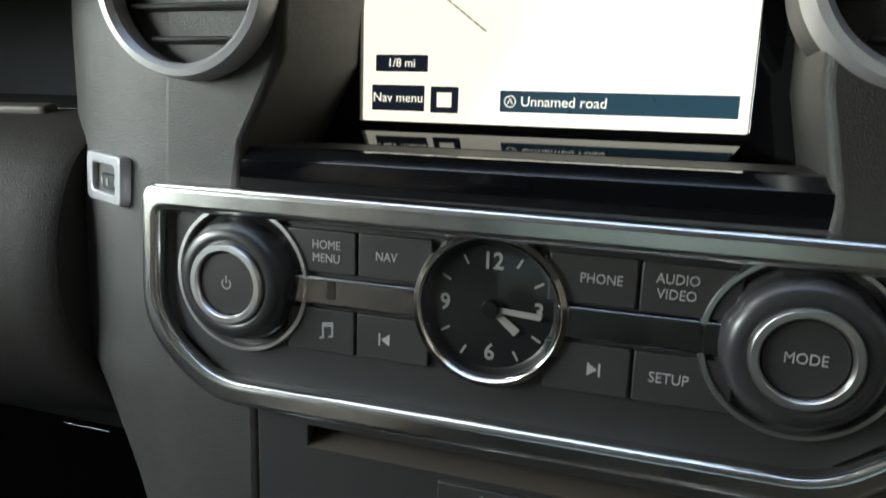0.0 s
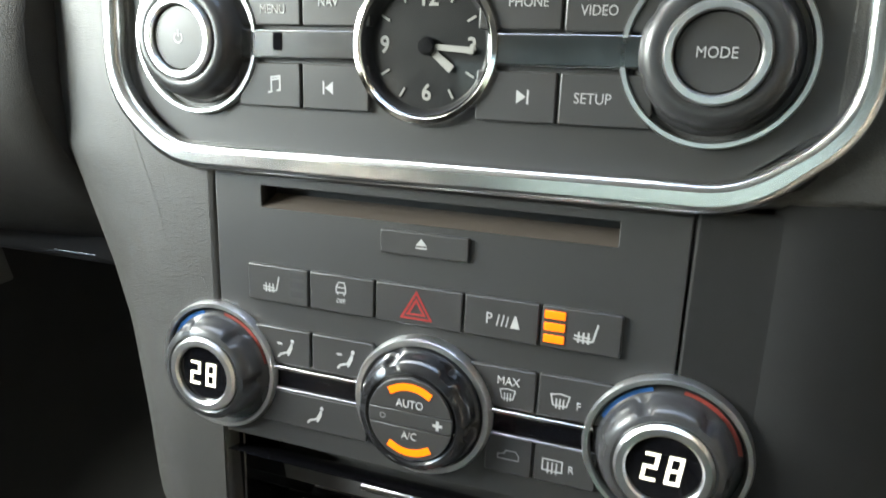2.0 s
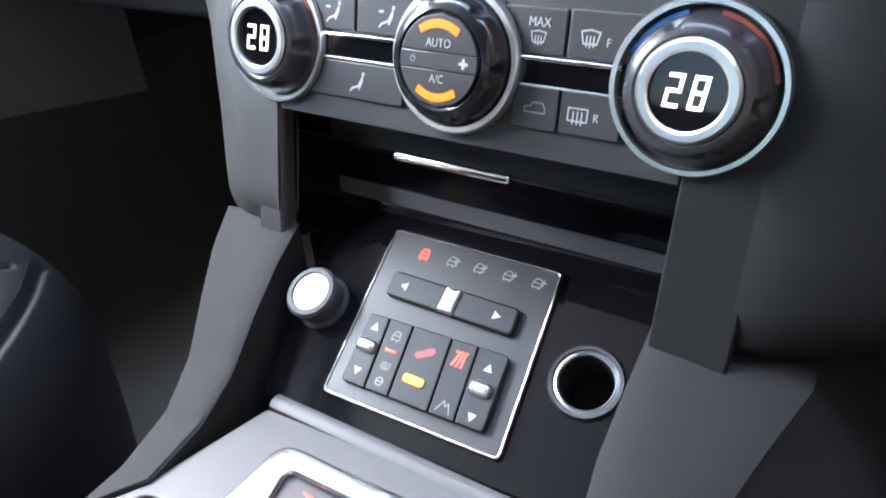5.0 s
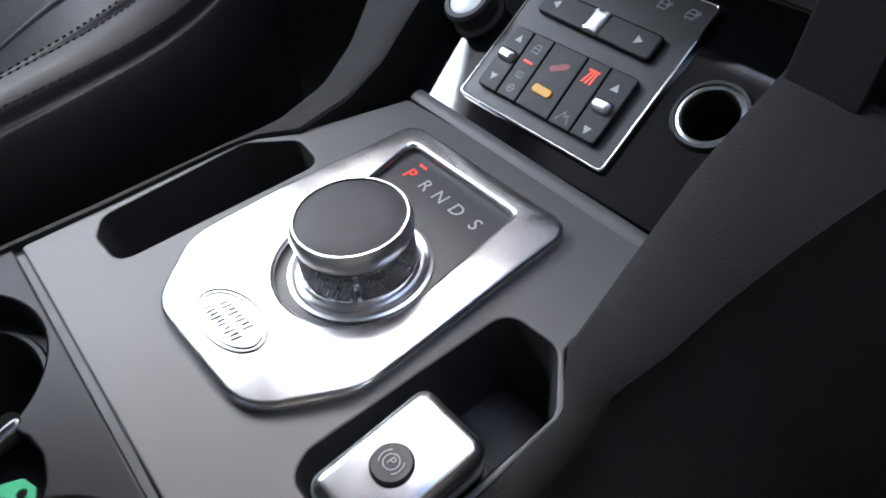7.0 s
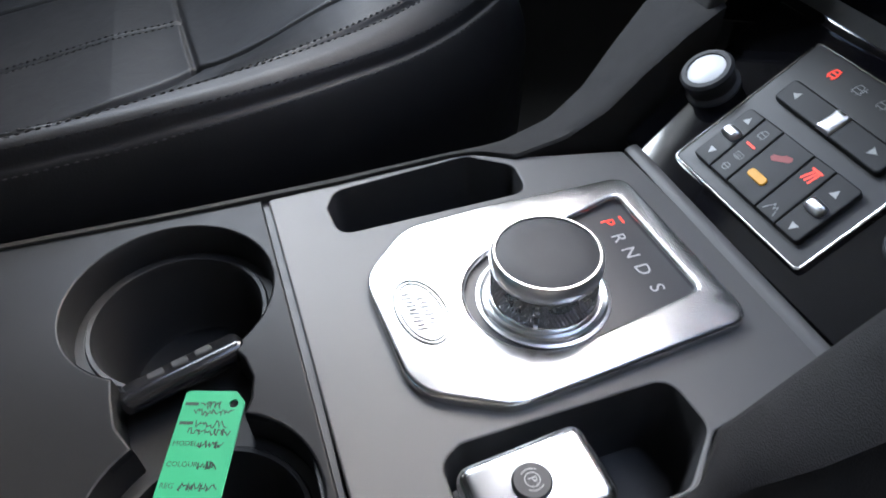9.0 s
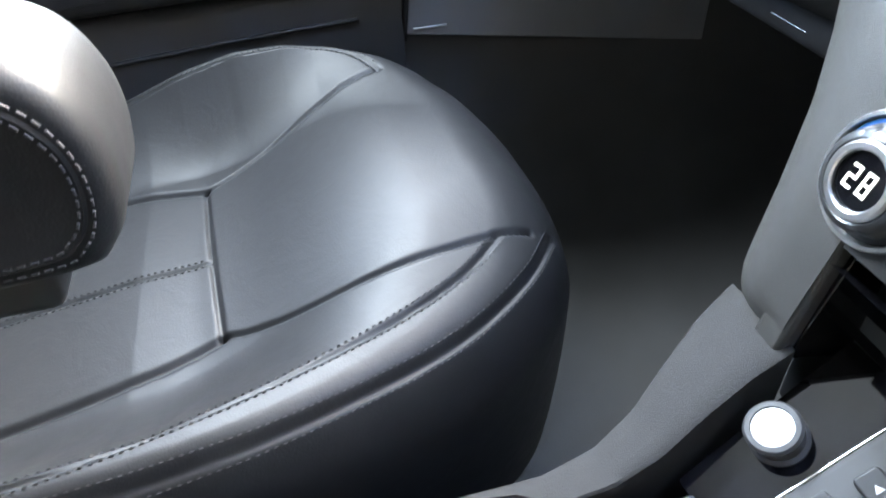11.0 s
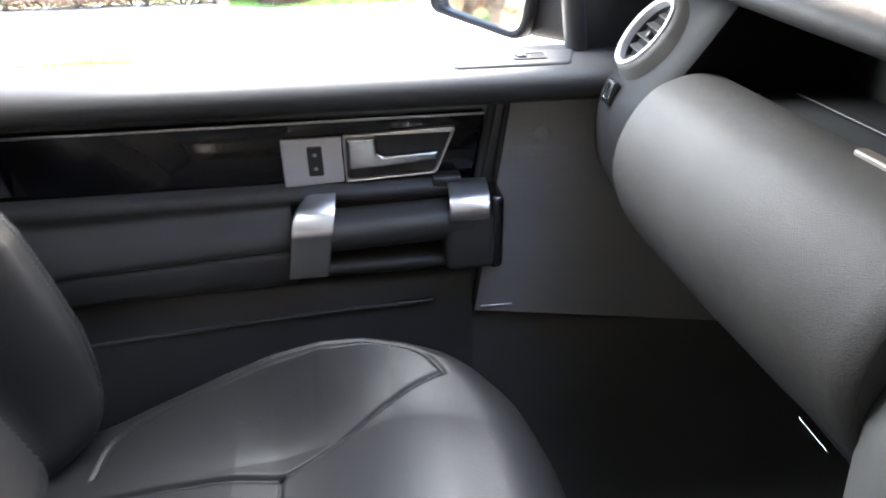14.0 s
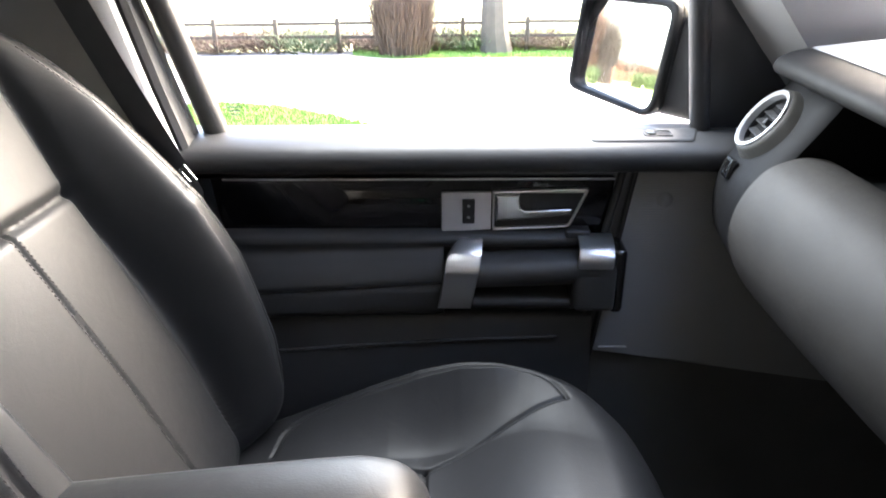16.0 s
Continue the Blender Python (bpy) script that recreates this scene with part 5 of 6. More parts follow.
# ---- lower stack: lacquer bowl, traction panel ----
bowl = smooth_profile([(-0.004, 0.4735), (0.001, 0.480), (0.000, 0.490), (-0.008, 0.508), (-0.019, 0.524), (-0.030, 0.533), (-0.040, 0.538)], 24)
part("ashtray_lid", loft([[(x, y, z) for y, z in bowl] for x in (-0.109, 0.116)], caps=False), PIANO, stack, "piano black ashtray lid", m="world")
part("lid_pull", plate([rect(-0.027, -0.0012, 0.041, 0.0028, 0.0018, 4)], 0.005, 0.0014, 0), CHROME, stack, "chrome pull strip", m=STK.inverted() @ Matrix.Translation((0, -0.038, 0.5340)) @ Matrix.Rotation(radians(70), 4, "X"))
part("recess_side", rbox(-0.1108, -0.289, -0.12, -0.1068, -0.205, -0.0120, 0.0008, 1), PIANO, stack, "piano black side of the recess")
part("foot", rbox(-0.128, -0.018, 0.40, -0.108, 0.06, 0.50, 0.004), DARK, stack, m="world")

terrain = thing("traction_control_panel", TER, "piano black panel with a chrome-edged switch pad", "control panel")
part("lacquer_panel", plate([rounded([(-0.090, -0.067), (0.112, -0.060), (0.108, 0.070), (-0.110, 0.064)], 0.003), circle(0.0167, 48, 0.0855, 0.0030)], 0.01, 0.0008, -0.010), PIANO, terrain, "piano black panel")
pad_out = rounded([(-0.0575, 0.0545), (0.0535, 0.0555), (0.0605, -0.0495), (-0.0510, -0.0525)], 0.004)
pad_in = rounded([(-0.0560, 0.0530), (0.0520, 0.0540), (0.0588, -0.0480), (-0.0494, -0.0509)], 0.003)
part("chrome_edge", plate([pad_out, pad_in], 0.0046, 0.0006, -0.001, res=3), CHROME, terrain, "thin chrome edge")
pad = part("switch_pad", plate([pad_in], 0.004, 0.0003, -0.001), SWITCH_PAD, terrain, "satin black switch pad")
rock = part("rocker_switch", plate([rounded([(-0.0418, 0.0275), (0.0405, 0.0275), (0.0412, 0.0115), (-0.0410, 0.0115)], 0.0035)], 0.006, 0.0015, 0.001, res=3), SWITCH_KEY, terrain, "long black rocker switch")
part("metal_insert", plate([rect(-0.0058, 0.0117, 0.0052, 0.0273, 0.001)], 0.0078, 0.0030, 0.001, res=5), RING, rock, "chrome centre piece")
for k, x in ((-1, -0.031), (1, 0.0295)):
    icon(rock, shapes([[(-0.0022 * k, 0.0026), (-0.0022 * k, -0.0026), (0.0024 * k, 0)]]), x, 0.0195, 0.0072)
cols_b, cols_t = [-0.0412, -0.0247, -0.0092, 0.0160, 0.0318, 0.0487], [-0.0435, -0.0296, -0.0138, 0.0112, 0.0272, 0.0458]
keys = []
for i in range(5):
    g = 0.0003
    loop = rounded([(cols_b[i] + g, -0.0432 + i * 0.0006), (cols_b[i + 1] - g, -0.0427 + i * 0.0006), (cols_t[i + 1] - g, -0.0012 + i * 0.0006), (cols_t[i] + g, -0.0017 + i * 0.0006)], [0.003 if i == 0 else 0.0005, 0.003 if i == 4 else 0.0005, 0.003 if i == 4 else 0.0005, 0.003 if i == 0 else 0.0005], 3)
    keys.append(part("key", plate([loop], 0.006, 0.0009, 0.001, res=3), SWITCH_KEY, terrain, "black switch key"))
zk = 0.0072
for key, cx in ((keys[0], -0.0352), (keys[4], 0.0380)):
    part("metal_insert", plate([rect(-0.0062, -0.0040, 0.0062, 0.0040, 0.0034, 5)], 0.0070, 0.0032, 0.0036, res=5), RING, key, "chrome toggle", m=at(cx, -0.0205))
    icon(key, shapes([[(-0.0026, -0.0022), (0.0026, -0.0022), (0, 0.0024)]]), cx - 0.0005, -0.0085, zk)
    icon(key, shapes([[(-0.0026, 0.0022), (0.0026, 0.0022), (0, -0.0024)]]), cx + 0.0015, -0.0355, zk)
icon(keys[1], ribbons(TRUCK_ICON, 0.0006), -0.0205, -0.0095, zk, PRINT_DIM, s=0.8)
icon(keys[1], plate([rect(-0.0036, -0.0007, 0.0036, 0.0007, 0.0003, 1)], 0.0008, 0.0002), -0.0196, -0.0185, zk - 0.0004, LED_RED, name="warning_lamp", label="lit red lamp")
icon(keys[1], ribbons(BOX_ICON, 0.0006), -0.0185, -0.0270, zk, PRINT_DIM, s=0.6)
icon(keys[1], ribbons([circle(0.0022, 12), [(-0.002, 0), (0.002, 0)]], 0.0006), -0.0178, -0.0362, zk, PRINT_DIM)
icon(keys[2], shapes([[(-0.0056, -0.0030), (-0.0052, -0.0008), (-0.0016, 0.0010), (0.0004, 0.0030), (0.0042, 0.0042), (0.0058, 0.0024), (0.0050, 0.0004), (-0.0028, -0.0042)]]), 0.0002, -0.0130, zk, RED_PRINT)
icon(keys[2], plate([rect(-0.0068, -0.0026, 0.0068, 0.0026, 0.0024, 4)], 0.0012, 0.0005), 0.0012, -0.0290, zk - 0.0004, LED_YELLOW, name="lamp_lens", label="amber lamp lens")
icon(keys[3], ribbons([[(-0.0035, -0.004), (-0.0015, 0.003)], [(-0.0008, -0.004), (0.0005, 0.003)], [(0.0020, -0.004), (0.0020, 0.003)], [(-0.0035, 0.0035), (0.0028, 0.0038)]], 0.0012), 0.0208, -0.0095, zk, LED_RED)
icon(keys[3], ribbons([[(-0.004, -0.003), (-0.001, 0.003), (0.0005, 0.0), (0.0018, 0.0022), (0.004, -0.003)]], 0.0006), 0.0235, -0.0355, zk, PRINT_DIM)
for i, (u, v) in enumerate(((-0.0305, 0.0435), (-0.0118, 0.0438), (0.0058, 0.0445), (0.0242, 0.0450), (0.0418, 0.0455))):
    icon(pad, ribbons(TRUCK_ICON, 0.0012 if i == 0 else 0.0006), u, v, 0.0034, LED_RED if i == 0 else PRINT_DIM, s=0.85, name="mode_symbol", label="lit red vehicle symbol" if i == 0 else "")
    if i:
        icon(pad, ribbons([[(0.0035, -0.003 + i * 0.0005), (0.0035, 0.0025)], [(0.0022, 0.001), (0.0050, 0.001)]], 0.0006), u, v, 0.0034, PRINT_DIM, name="mode_symbol")

lighter = thing("cigarette_lighter", TER @ at(-0.081, -0.0045, 0), "black cigarette lighter knob with a pale disc", "cigarette lighter")
part("knob", lathe([(0.0170, 0.0), (0.0172, 0.002), (0.0150, 0.004), (0.0148, 0.0100), (0.0162, 0.0125), (0.0165, 0.0160), (0.0150, 0.0178), (0.0122, 0.0180), (0.0118, 0.0165), (0, 0.0165)], 56), RUBBER, lighter)
part("disc", lathe([(0, 0.0178), (0.0105, 0.0176), (0.0118, 0.0168), (0.0118, 0.015), (0, 0.015)], 48), CHALK, lighter, "pale silver disc")

socket = thing("power_socket", TER @ at(0.0855, 0.0030, 0), "open accessory socket with a chrome collar", "power socket")
part("collar", lathe([(0.0140, -0.002), (0.0141, 0.0016), (0.0150, 0.0024), (0.0166, 0.0018), (0.0168, -0.001), (0.0140, -0.001)], 64), RING, socket, "chrome collar")
part("seat_ring", lathe([(0.0166, -0.001), (0.0168, 0.0028), (0.0185, 0.0030), (0.0195, 0.0010), (0.0195, -0.001)], 64), DARK, socket)
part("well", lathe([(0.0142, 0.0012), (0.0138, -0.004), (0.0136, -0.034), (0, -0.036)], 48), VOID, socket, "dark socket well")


# ---- gear selector ----
GX, GY = 0.0325, -0.229


def knurled(r, z0, z1, n=560, rows=20, cuts=80):
    """A band cut by two crossing sets of grooves."""
    secs = []
    for i in range(rows + 1):
        z = z0 + (z1 - z0) * i / rows
        loop = []
        for k in range(n):
            a = 2 * math.pi * k / n
            w = abs(math.sin(cuts * a / 2 + 700 * (z - z0))) * abs(math.sin(cuts * a / 2 - 700 * (z - z0)))
            rr = r + 0.0011 * (w - 0.5) if 0 < i < rows else r - 0.0008
            loop.append((rr * math.cos(a), rr * math.sin(a), z))
        secs.append(loop)
    return loft(secs, closed=True, caps=False)


def holed_plate(outer, hole, z0, z1, r, seg=5):
    """A thick plate with one hole and evenly rounded upper edges."""
    bm = bmesh.new()

    def shifted(loop, d):
        out, n = [], len(loop)
        for k in range(n):
            (ax, ay), (bx, by) = loop[k - 1], loop[(k + 1) % n]
            t = Vector((bx - ax, by - ay)).normalized()
            out.append((loop[k][0] - t.y * d, loop[k][1] + t.x * d))
        return out

    tops = []
    for loop in (outer, hole):
        area = sum(a[0] * b[1] - b[0] * a[1] for a, b in zip(loop, loop[1:] + loop[:1]))
        inward = (1 if area > 0 else -1) * (1 if loop is outer else -1)
        rows = [[bm.verts.new((*p, z0)) for p in loop]]
        for k in range(seg + 1):
            a = math.pi / 2 * k / seg
            rows.append([bm.verts.new((*p, z1 - r + r * math.sin(a))) for p in shifted(loop, inward * r * (1 - math.cos(a)))])
        for lo, hi in zip(rows, rows[1:]):
            for k in range(len(lo)):
                q = (k + 1) % len(lo)
                bm.faces.new((lo[k], lo[q], hi[q], hi[k]))
        tops += [bm.edges.get((rows[-1][k], rows[-1][(k + 1) % len(loop)])) for k in range(len(loop))]
    bmesh.ops.triangle_fill(bm, use_beauty=True, edges=tops)
    return bm


selector = thing("gear_selector", Matrix.Translation((0, 0, 0.4075)), "brushed aluminium plate with a rotary gear selector", "gear selector")
plate_out = rounded([(-0.0395, -0.1435), (0.0825, -0.1385), (0.0920, -0.268), (0.0700, -0.3085), (-0.0085, -0.3135), (-0.0395, -0.283), (-0.0420, -0.232)], [0.012, 0.014, 0.03, 0.03, 0.03, 0.03, 0.05], 8)
win = [(-0.0245, -0.1565), (0.0568, -0.1535)]
arc = [(GX - 0.0015 + 0.0378 * math.cos(radians(a)), GY - 0.001 + 0.0378 * math.sin(radians(a))) for a in range(10, -192, -6)]
window = rounded([arc[-1], win[0], win[1], arc[0]], 0.004, 4)[5:15] + arc
part("metal_plate", holed_plate(plate_out, window, -0.0005, 0.0065, 0.0026), ALU, selector, "brushed aluminium plate")
base = part("scale_plate", plate([[(-0.035, -0.148), (0.070, -0.146), (0.082, -0.262), (0.066, -0.275), (0.005, -0.278), (-0.01, -0.262)]], 0.003, 0.0003, -0.001), SCALE, selector, "dark grey gear scale")
for ch, x in zip("PRNDS", (-0.0075, 0.0060, 0.0186, 0.0322, 0.0465)):
    part("gear_letter", lettering(ch, 0.0112, 0.0002), LED_RED if ch == "P" else PRINT, base, "lit red letter" if ch == "P" else "", m=at(x, -0.1705, 0.0023), flat=True)
part("warning_lamp", plate([rect(-0.0105, -0.1622, -0.0045, -0.1608, 0.0003, 1)], 0.0004, 0.0001, 0.002), LED_RED, base, "lit red lamp")
knob = part("rotary_knob", knob_body([(0.0262, 0.0), (0.0262, 0.0200), (0.0255, 0.0205)], 1, 0, ()), GLOSS, selector, "knurled metal rotary knob", m=at(GX - 0.0005, GY + 0.001, 0.004, 0, 0.965))
part("foot_ring", lathe([(0.0262, 0.0010), (0.0300, 0.0020), (0.0306, 0.0000), (0.0332, 0.0012), (0.0340, -0.0006), (0.0357, -0.001), (0.0357, -0.005), (0.0262, -0.005)], 80), RING, knob, "stepped chrome ring")
part("knurled_band", knurled(0.0278, 0.0040, 0.0198), KNURL, knob, "cross-cut knurled band", flat=True)
part("base_collar", lathe([(0.0264, 0.001), (0.0282, 0.0014), (0.0284, 0.0036), (0.0280, 0.0042), (0.0262, 0.0042)], 80), CHROME, knob, "chrome collar")
part("rim", lathe([(0.0262, 0.0195), (0.0274, 0.0205), (0.0288, 0.0235), (0.0291, 0.0268), (0.0285, 0.0300), (0.0272, 0.0317), (0.0262, 0.0317), (0.0262, 0.0195)], 80), RING, knob, "polished chrome rim")
part("cap", lathe([(0, 0.0317), (0.015, 0.0316), (0.0250, 0.0312), (0.0263, 0.0305), (0.0263, 0.028), (0, 0.028)], 72), RUBBER, knob, "flat soft black cap")
part("pointer", rbox(-0.0014, -0.0286, 0.004, 0.0014, -0.0270, 0.0195, 0.0003, 1), CHROME, knob, m=Matrix.Rotation(radians(58), 4, "Z"))
def oval(a, b, n=64):
    return [(a * math.cos(2 * math.pi * k / n), b * math.sin(2 * math.pi * k / n)) for k in range(n)]


badge = part("oval_badge", plate([oval(0.0228, 0.0126), oval(0.0220, 0.0118)], 0.0012, 0.0003, 0.0060), SMOKED, selector, "raised oval badge", m=at(0.0248, -0.2908, 0, 6))
part("inner_ring", plate([oval(0.0204, 0.0104), oval(0.0199, 0.0099)], 0.0011, 0.0002, 0.0060), SMOKED, badge)
for x, y, w in [(-0.0120 + k * 0.0058, 0.0006, 0.0036) for k in range(4)] + [(-0.0150 + k * 0.0055, -0.0062, 0.0034) for k in range(5)]:
    slant = [(x, y), (x + w, y), (x + w + 0.0012, y + 0.0050), (x + 0.0012, y + 0.0050)]
    inner = [(p + (x + w / 2 + 0.0006 - p) * 0.42, q + (y + 0.0025 - q) * 0.30) for p, q in slant]
    part("badge_mark", plate([slant, inner], 0.0011, 0.0002, 0.0060), SATIN, badge)


# ---- pockets, parking brake, cup holders ----
def liner(loop, top_z, depth, shrink=0.93, floor=True):
    cx, cy = sum(p[0] for p in loop) / len(loop), sum(p[1] for p in loop) / len(loop)
    bm = bmesh.new()
    rows = []
    for z, k in ((top_z, 1.0), (top_z - 0.004, 0.985), (top_z - depth, shrink)):
        rows.append([bm.verts.new((cx + (x - cx) * k, cy + (y - cy) * k, z)) for x, y in loop])
    for a, b in zip(rows, rows[1:]):
        for k in range(len(a)):
            q = (k + 1) % len(a)
            bm.faces.new((a[k], a[q], b[q], b[k]))
    if floor:
        bm.faces.new(rows[-1])
    return bm


part("pocket_liner", liner(pocket_l, 0.4078, 0.045), RUBBER, console, "black rubber pocket liner", m="world")
part("pocket_liner", liner(pocket_r, 0.4078, 0.050), RUBBER, console, "black rubber pocket liner", m="world")
tray = part("cup_tray", liner(cup_opening(), 0.4078, 0.020, 0.98, False), SWITCH_KEY, console, "matt black cup holder surround", m="world")
part("tray_floor", plate([cup_opening(0.0004), circle(CUP_A[2] - 0.0062, 56, *CUP_A[:2]), circle(CUP_B[2] - 0.0062, 56, *CUP_B[:2])], 0.004, 0.0005, 0.3848), SWITCH_KEY, tray, m="world")
for cx, cy, r in (CUP_A, CUP_B):
    well_ring = lathe([(r - 0.0060, 0.3886), (r - 0.0070, 0.3902), (r - 0.0090, 0.3900), (r - 0.0102, 0.3875), (r - 0.012, 0.340), (r - 0.015, 0.335), (0, 0.335)], 72)
    part("cup_liner", well_ring, SWITCH_KEY, console, "black rubber cup holder well", m=at(cx, cy + 0.3, 0.0))
part("seam_gap", rbox(-0.101, -0.3575, 0.395, 0.149, -0.3475, 0.4055, 0.0005, 1), DARK, console, m=Matrix.Translation((0, 0.3, 0)))

brake = thing("parking_brake_switch", Matrix.Translation((0.132, -0.276, 0.40)) @ Matrix.Rotation(radians(3), 4, "Z"), "brushed metal parking brake lever with a round button", "parking brake")
lever = bmesh.new()
bmesh.ops.create_cube(lever, size=1)
for v in lever.verts:
    top = v.co.z > 0
    v.co = Vector((v.co.x * (0.0375 if top else 0.034), v.co.y * (0.0575 if top else 0.053), (0.0245 + (0.002 if v.co.y > 0 else -0.001)) if top else -0.012))
bmesh.ops.bevel(lever, geom=lever.edges[:], offset=0.0068, segments=6, profile=0.5, affect="EDGES")
part("lever", lever, ALU, brake, "brushed metal lever")
btn = part("button", lathe([(0, 0.0015), (0.0072, 0.0014), (0.0080, 0.0005), (0.0080, -0.004), (0, -0.004)], 48), DARK, brake, "round black button", m=at(0.0, -0.002, 0.0252))
part("legend", lettering("P", 0.0050, 0.0002), PRINT_DIM, btn, m=at(0, 0, 0.0018), flat=True)
part("legend", ribbons([[(0.0030 * math.cos(radians(a)), 0.0030 * math.sin(radians(a))) for a in range(0, 361, 24)]] + [[(s * 0.0046 * math.cos(radians(a)), 0.0046 * math.sin(radians(a))) for a in range(-40, 41, 16)] for s in (-1, 1)], 0.0005, 0.0018), PRINT_DIM, btn, flat=True)
part("boot", rbox(-0.0205, -0.031, -0.03, 0.0205, 0.031, 0.0045, 0.006), RUBBER, brake, "black rubber surround")

tag = thing("key_tag", Matrix.Translation((0.077, -0.4045, 0.4125)) @ Matrix.Rotation(radians(70), 4, "Z") @ Matrix.Rotation(radians(4), 4, "X") @ Matrix.Scale(0.9, 4), "green card key tag with dark handwriting", "key tag")
card = part("card", plate([rounded([(-0.0155, -0.040), (0.0155, -0.040), (0.0155, 0.036), (0.010, 0.042), (-0.0155, 0.042)], 0.003), circle(0.0022, 16, 0.010, 0.035)], 0.0012, 0.0003), GREEN, tag, "green card")
rng = random.Random(5)
for k in range(7):
    y = 0.0335 - k * 0.0104
    word = {2: "MODEL", 3: "COLOUR", 4: "REG"}.get(k)
    if word:
        part("print", lettering(word, 0.0036, 0.0001, "LEFT"), INK, card, "printed field name", m=at(-0.0142, y + 0.0006, 0.0013), flat=True)
    else:
        part("print", shapes([[(-0.0140, y), (-0.0072, y), (-0.0072, y + 0.0018), (-0.0140, y + 0.0018)]], 0.0014), INK, card, flat=True)
    for row in range(2 if k in (0, 1) else 1):
        x, line = (-0.0060 if row == 0 else -0.0085) + {"MODEL": 0.0042, "COLOUR": 0.0068, "REG": 0.001}.get(word, 0), []
        while x < 0.0135 - 0.004 * rng.random() - (0.006 if k == 0 and row == 0 else 0):
            line.append((x, y - 0.0040 * row + rng.uniform(-0.0018, 0.0024)))
            x += rng.uniform(-0.0002, 0.0013)
        part("writing", ribbons([line], 0.0006, 0.0014), INK, card, flat=True)
key = thing("car_key", Matrix.Translation((0.122, -0.396, 0.388)) @ Matrix.Rotation(radians(-40), 4, "Z") @ Matrix.Rotation(radians(60), 4, "X"), "silver key fob standing in the cup holder", "key")
part("fob", lathe([(0, 0.040), (0.006, 0.0395), (0.010, 0.036), (0.0115, 0.028), (0.0115, -0.02), (0, -0.02)], 40), SATIN_BRIGHT, key)


fob = thing("key_fob", Matrix.Translation((0.012, -0.409, 0.4000)) @ Matrix.Rotation(radians(17), 4, "Z") @ Matrix.Rotation(radians(-32), 4, "Y"), "black remote key fob lying in the cup holder", "key fob")
part("case", rbox(-0.012, -0.031, -0.0055, 0.012, 0.031, 0.0055, 0.0045, 4), GLOSS, fob, "gloss black case")
for y in (-0.012, 0.0, 0.012):
    part("fob_button", plate([rect(-0.005, y - 0.004, 0.005, y + 0.004, 0.002)], 0.0014, 0.0005, 0.0050), RUBBER, fob)
part("split_ring", tube([(0.007 * math.cos(a), 0.036 + 0.007 * math.sin(a), 0.0) for a in np.linspace(0, 2 * math.pi, 24, endpoint=False)], 0.0008, True), CHROME, fob, "steel split ring")


# ---- driver's knee panel beside the stack ----
knee = []
for u, n, low in ((0.146, -0.0045, -0.2870), (0.150, -0.0024, -0.2868), (0.170, -0.0030, -0.2815), (0.185, -0.0055, -0.276), (0.215, -0.014, -0.266), (0.25, -0.028, -0.258), (0.30, -0.055, -0.254), (0.38, -0.10, -0.252)):
    start = 0.0
    col = [(u, start + 0.06, n - 0.05), (u, start + 0.03, n - 0.02)] + [(u, v, n) for v in np.linspace(start, low + 0.03, 10)] + [(u, low + 0.014, n - 0.003), (u, low + 0.004, n - 0.012), (u, low, n - 0.03), (u, low + 0.004, n - 0.22)]
    knee.append(col)
# knee panel takes the same shade-darkened colour
part("knee_panel", loft(knee, caps=False), SHADED_FASCIA, stack, "grained knee panel, coloured darker for shade")


# ---- passenger end of the dashboard ----
VENT_DIR = Vector((-0.07, -0.80, 0.60)).normalized()
vent_u = Vector((0, 0, 1)).cross(VENT_DIR).normalized()
VENT = frame_of((-0.664, 0.028, 0.829), vent_u, VENT_DIR.cross(vent_u))
end_vent = air_vent(VENT @ at(0, 0, -0.004), "round air vent with a silver rim at the dashboard end", 0.040, 5, 50)
part("collar", lathe([(0.0425, 0.0030), (0.0442, 0.0022), (0.0465, -0.002), (0.0510, -0.010), (0.0560, -0.021), (0.0590, -0.036), (0.0425, -0.036)], 64), COLUMN, end_vent, "grained dark grey collar")
pod = [(0.20, 0.905), (0.10, 0.900), (0.085, 0.888), (0.068, 0.866), (0.044, 0.830), (0.012, 0.785), (-0.005, 0.755), (-0.010, 0.715), (0.0, 0.665), (0.035, 0.625), (0.10, 0.60), (0.20, 0.60)]
rows = []
for x, push in ((-0.750, 0.05), (-0.735, 0.022), (-0.70, 0.006), (-0.65, 0.0), (-0.61, 0.0), (-0.585, 0.004), (-0.578, 0.012)):
    rows.append([(x, y + push * (1 if z < 0.88 else 0.3), z) for y, z in smooth_profile(pod, 40)])
part("end_pod", loft(rows, closed=True), DASH_BLACK, dash, "grained end pod", m="world")
tw = thing("vent_thumbwheel", frame_of((-0.661, -0.003, 0.765), (1, -0.05, 0), (0, 0.25, 1)) @ at(0, 0, 0.001, 0, 0.8), "ribbed black thumbwheel in a silver surround", "vent control")
part("surround", plate([rect(-0.013, -0.016, 0.013, 0.016, 0.003), rect(-0.007, -0.010, 0.007, 0.010, 0.002)], 0.009, 0.001, -0.004), SMOKED, tw)
for k in range(4):
    part("rib", plate([rect(-0.006, -0.0016, 0.006, 0.0016, 0.0005, 1)], 0.004, 0.0008, -0.003), DARK, tw, m=at(0, -0.0066 + k * 0.0044, 0))
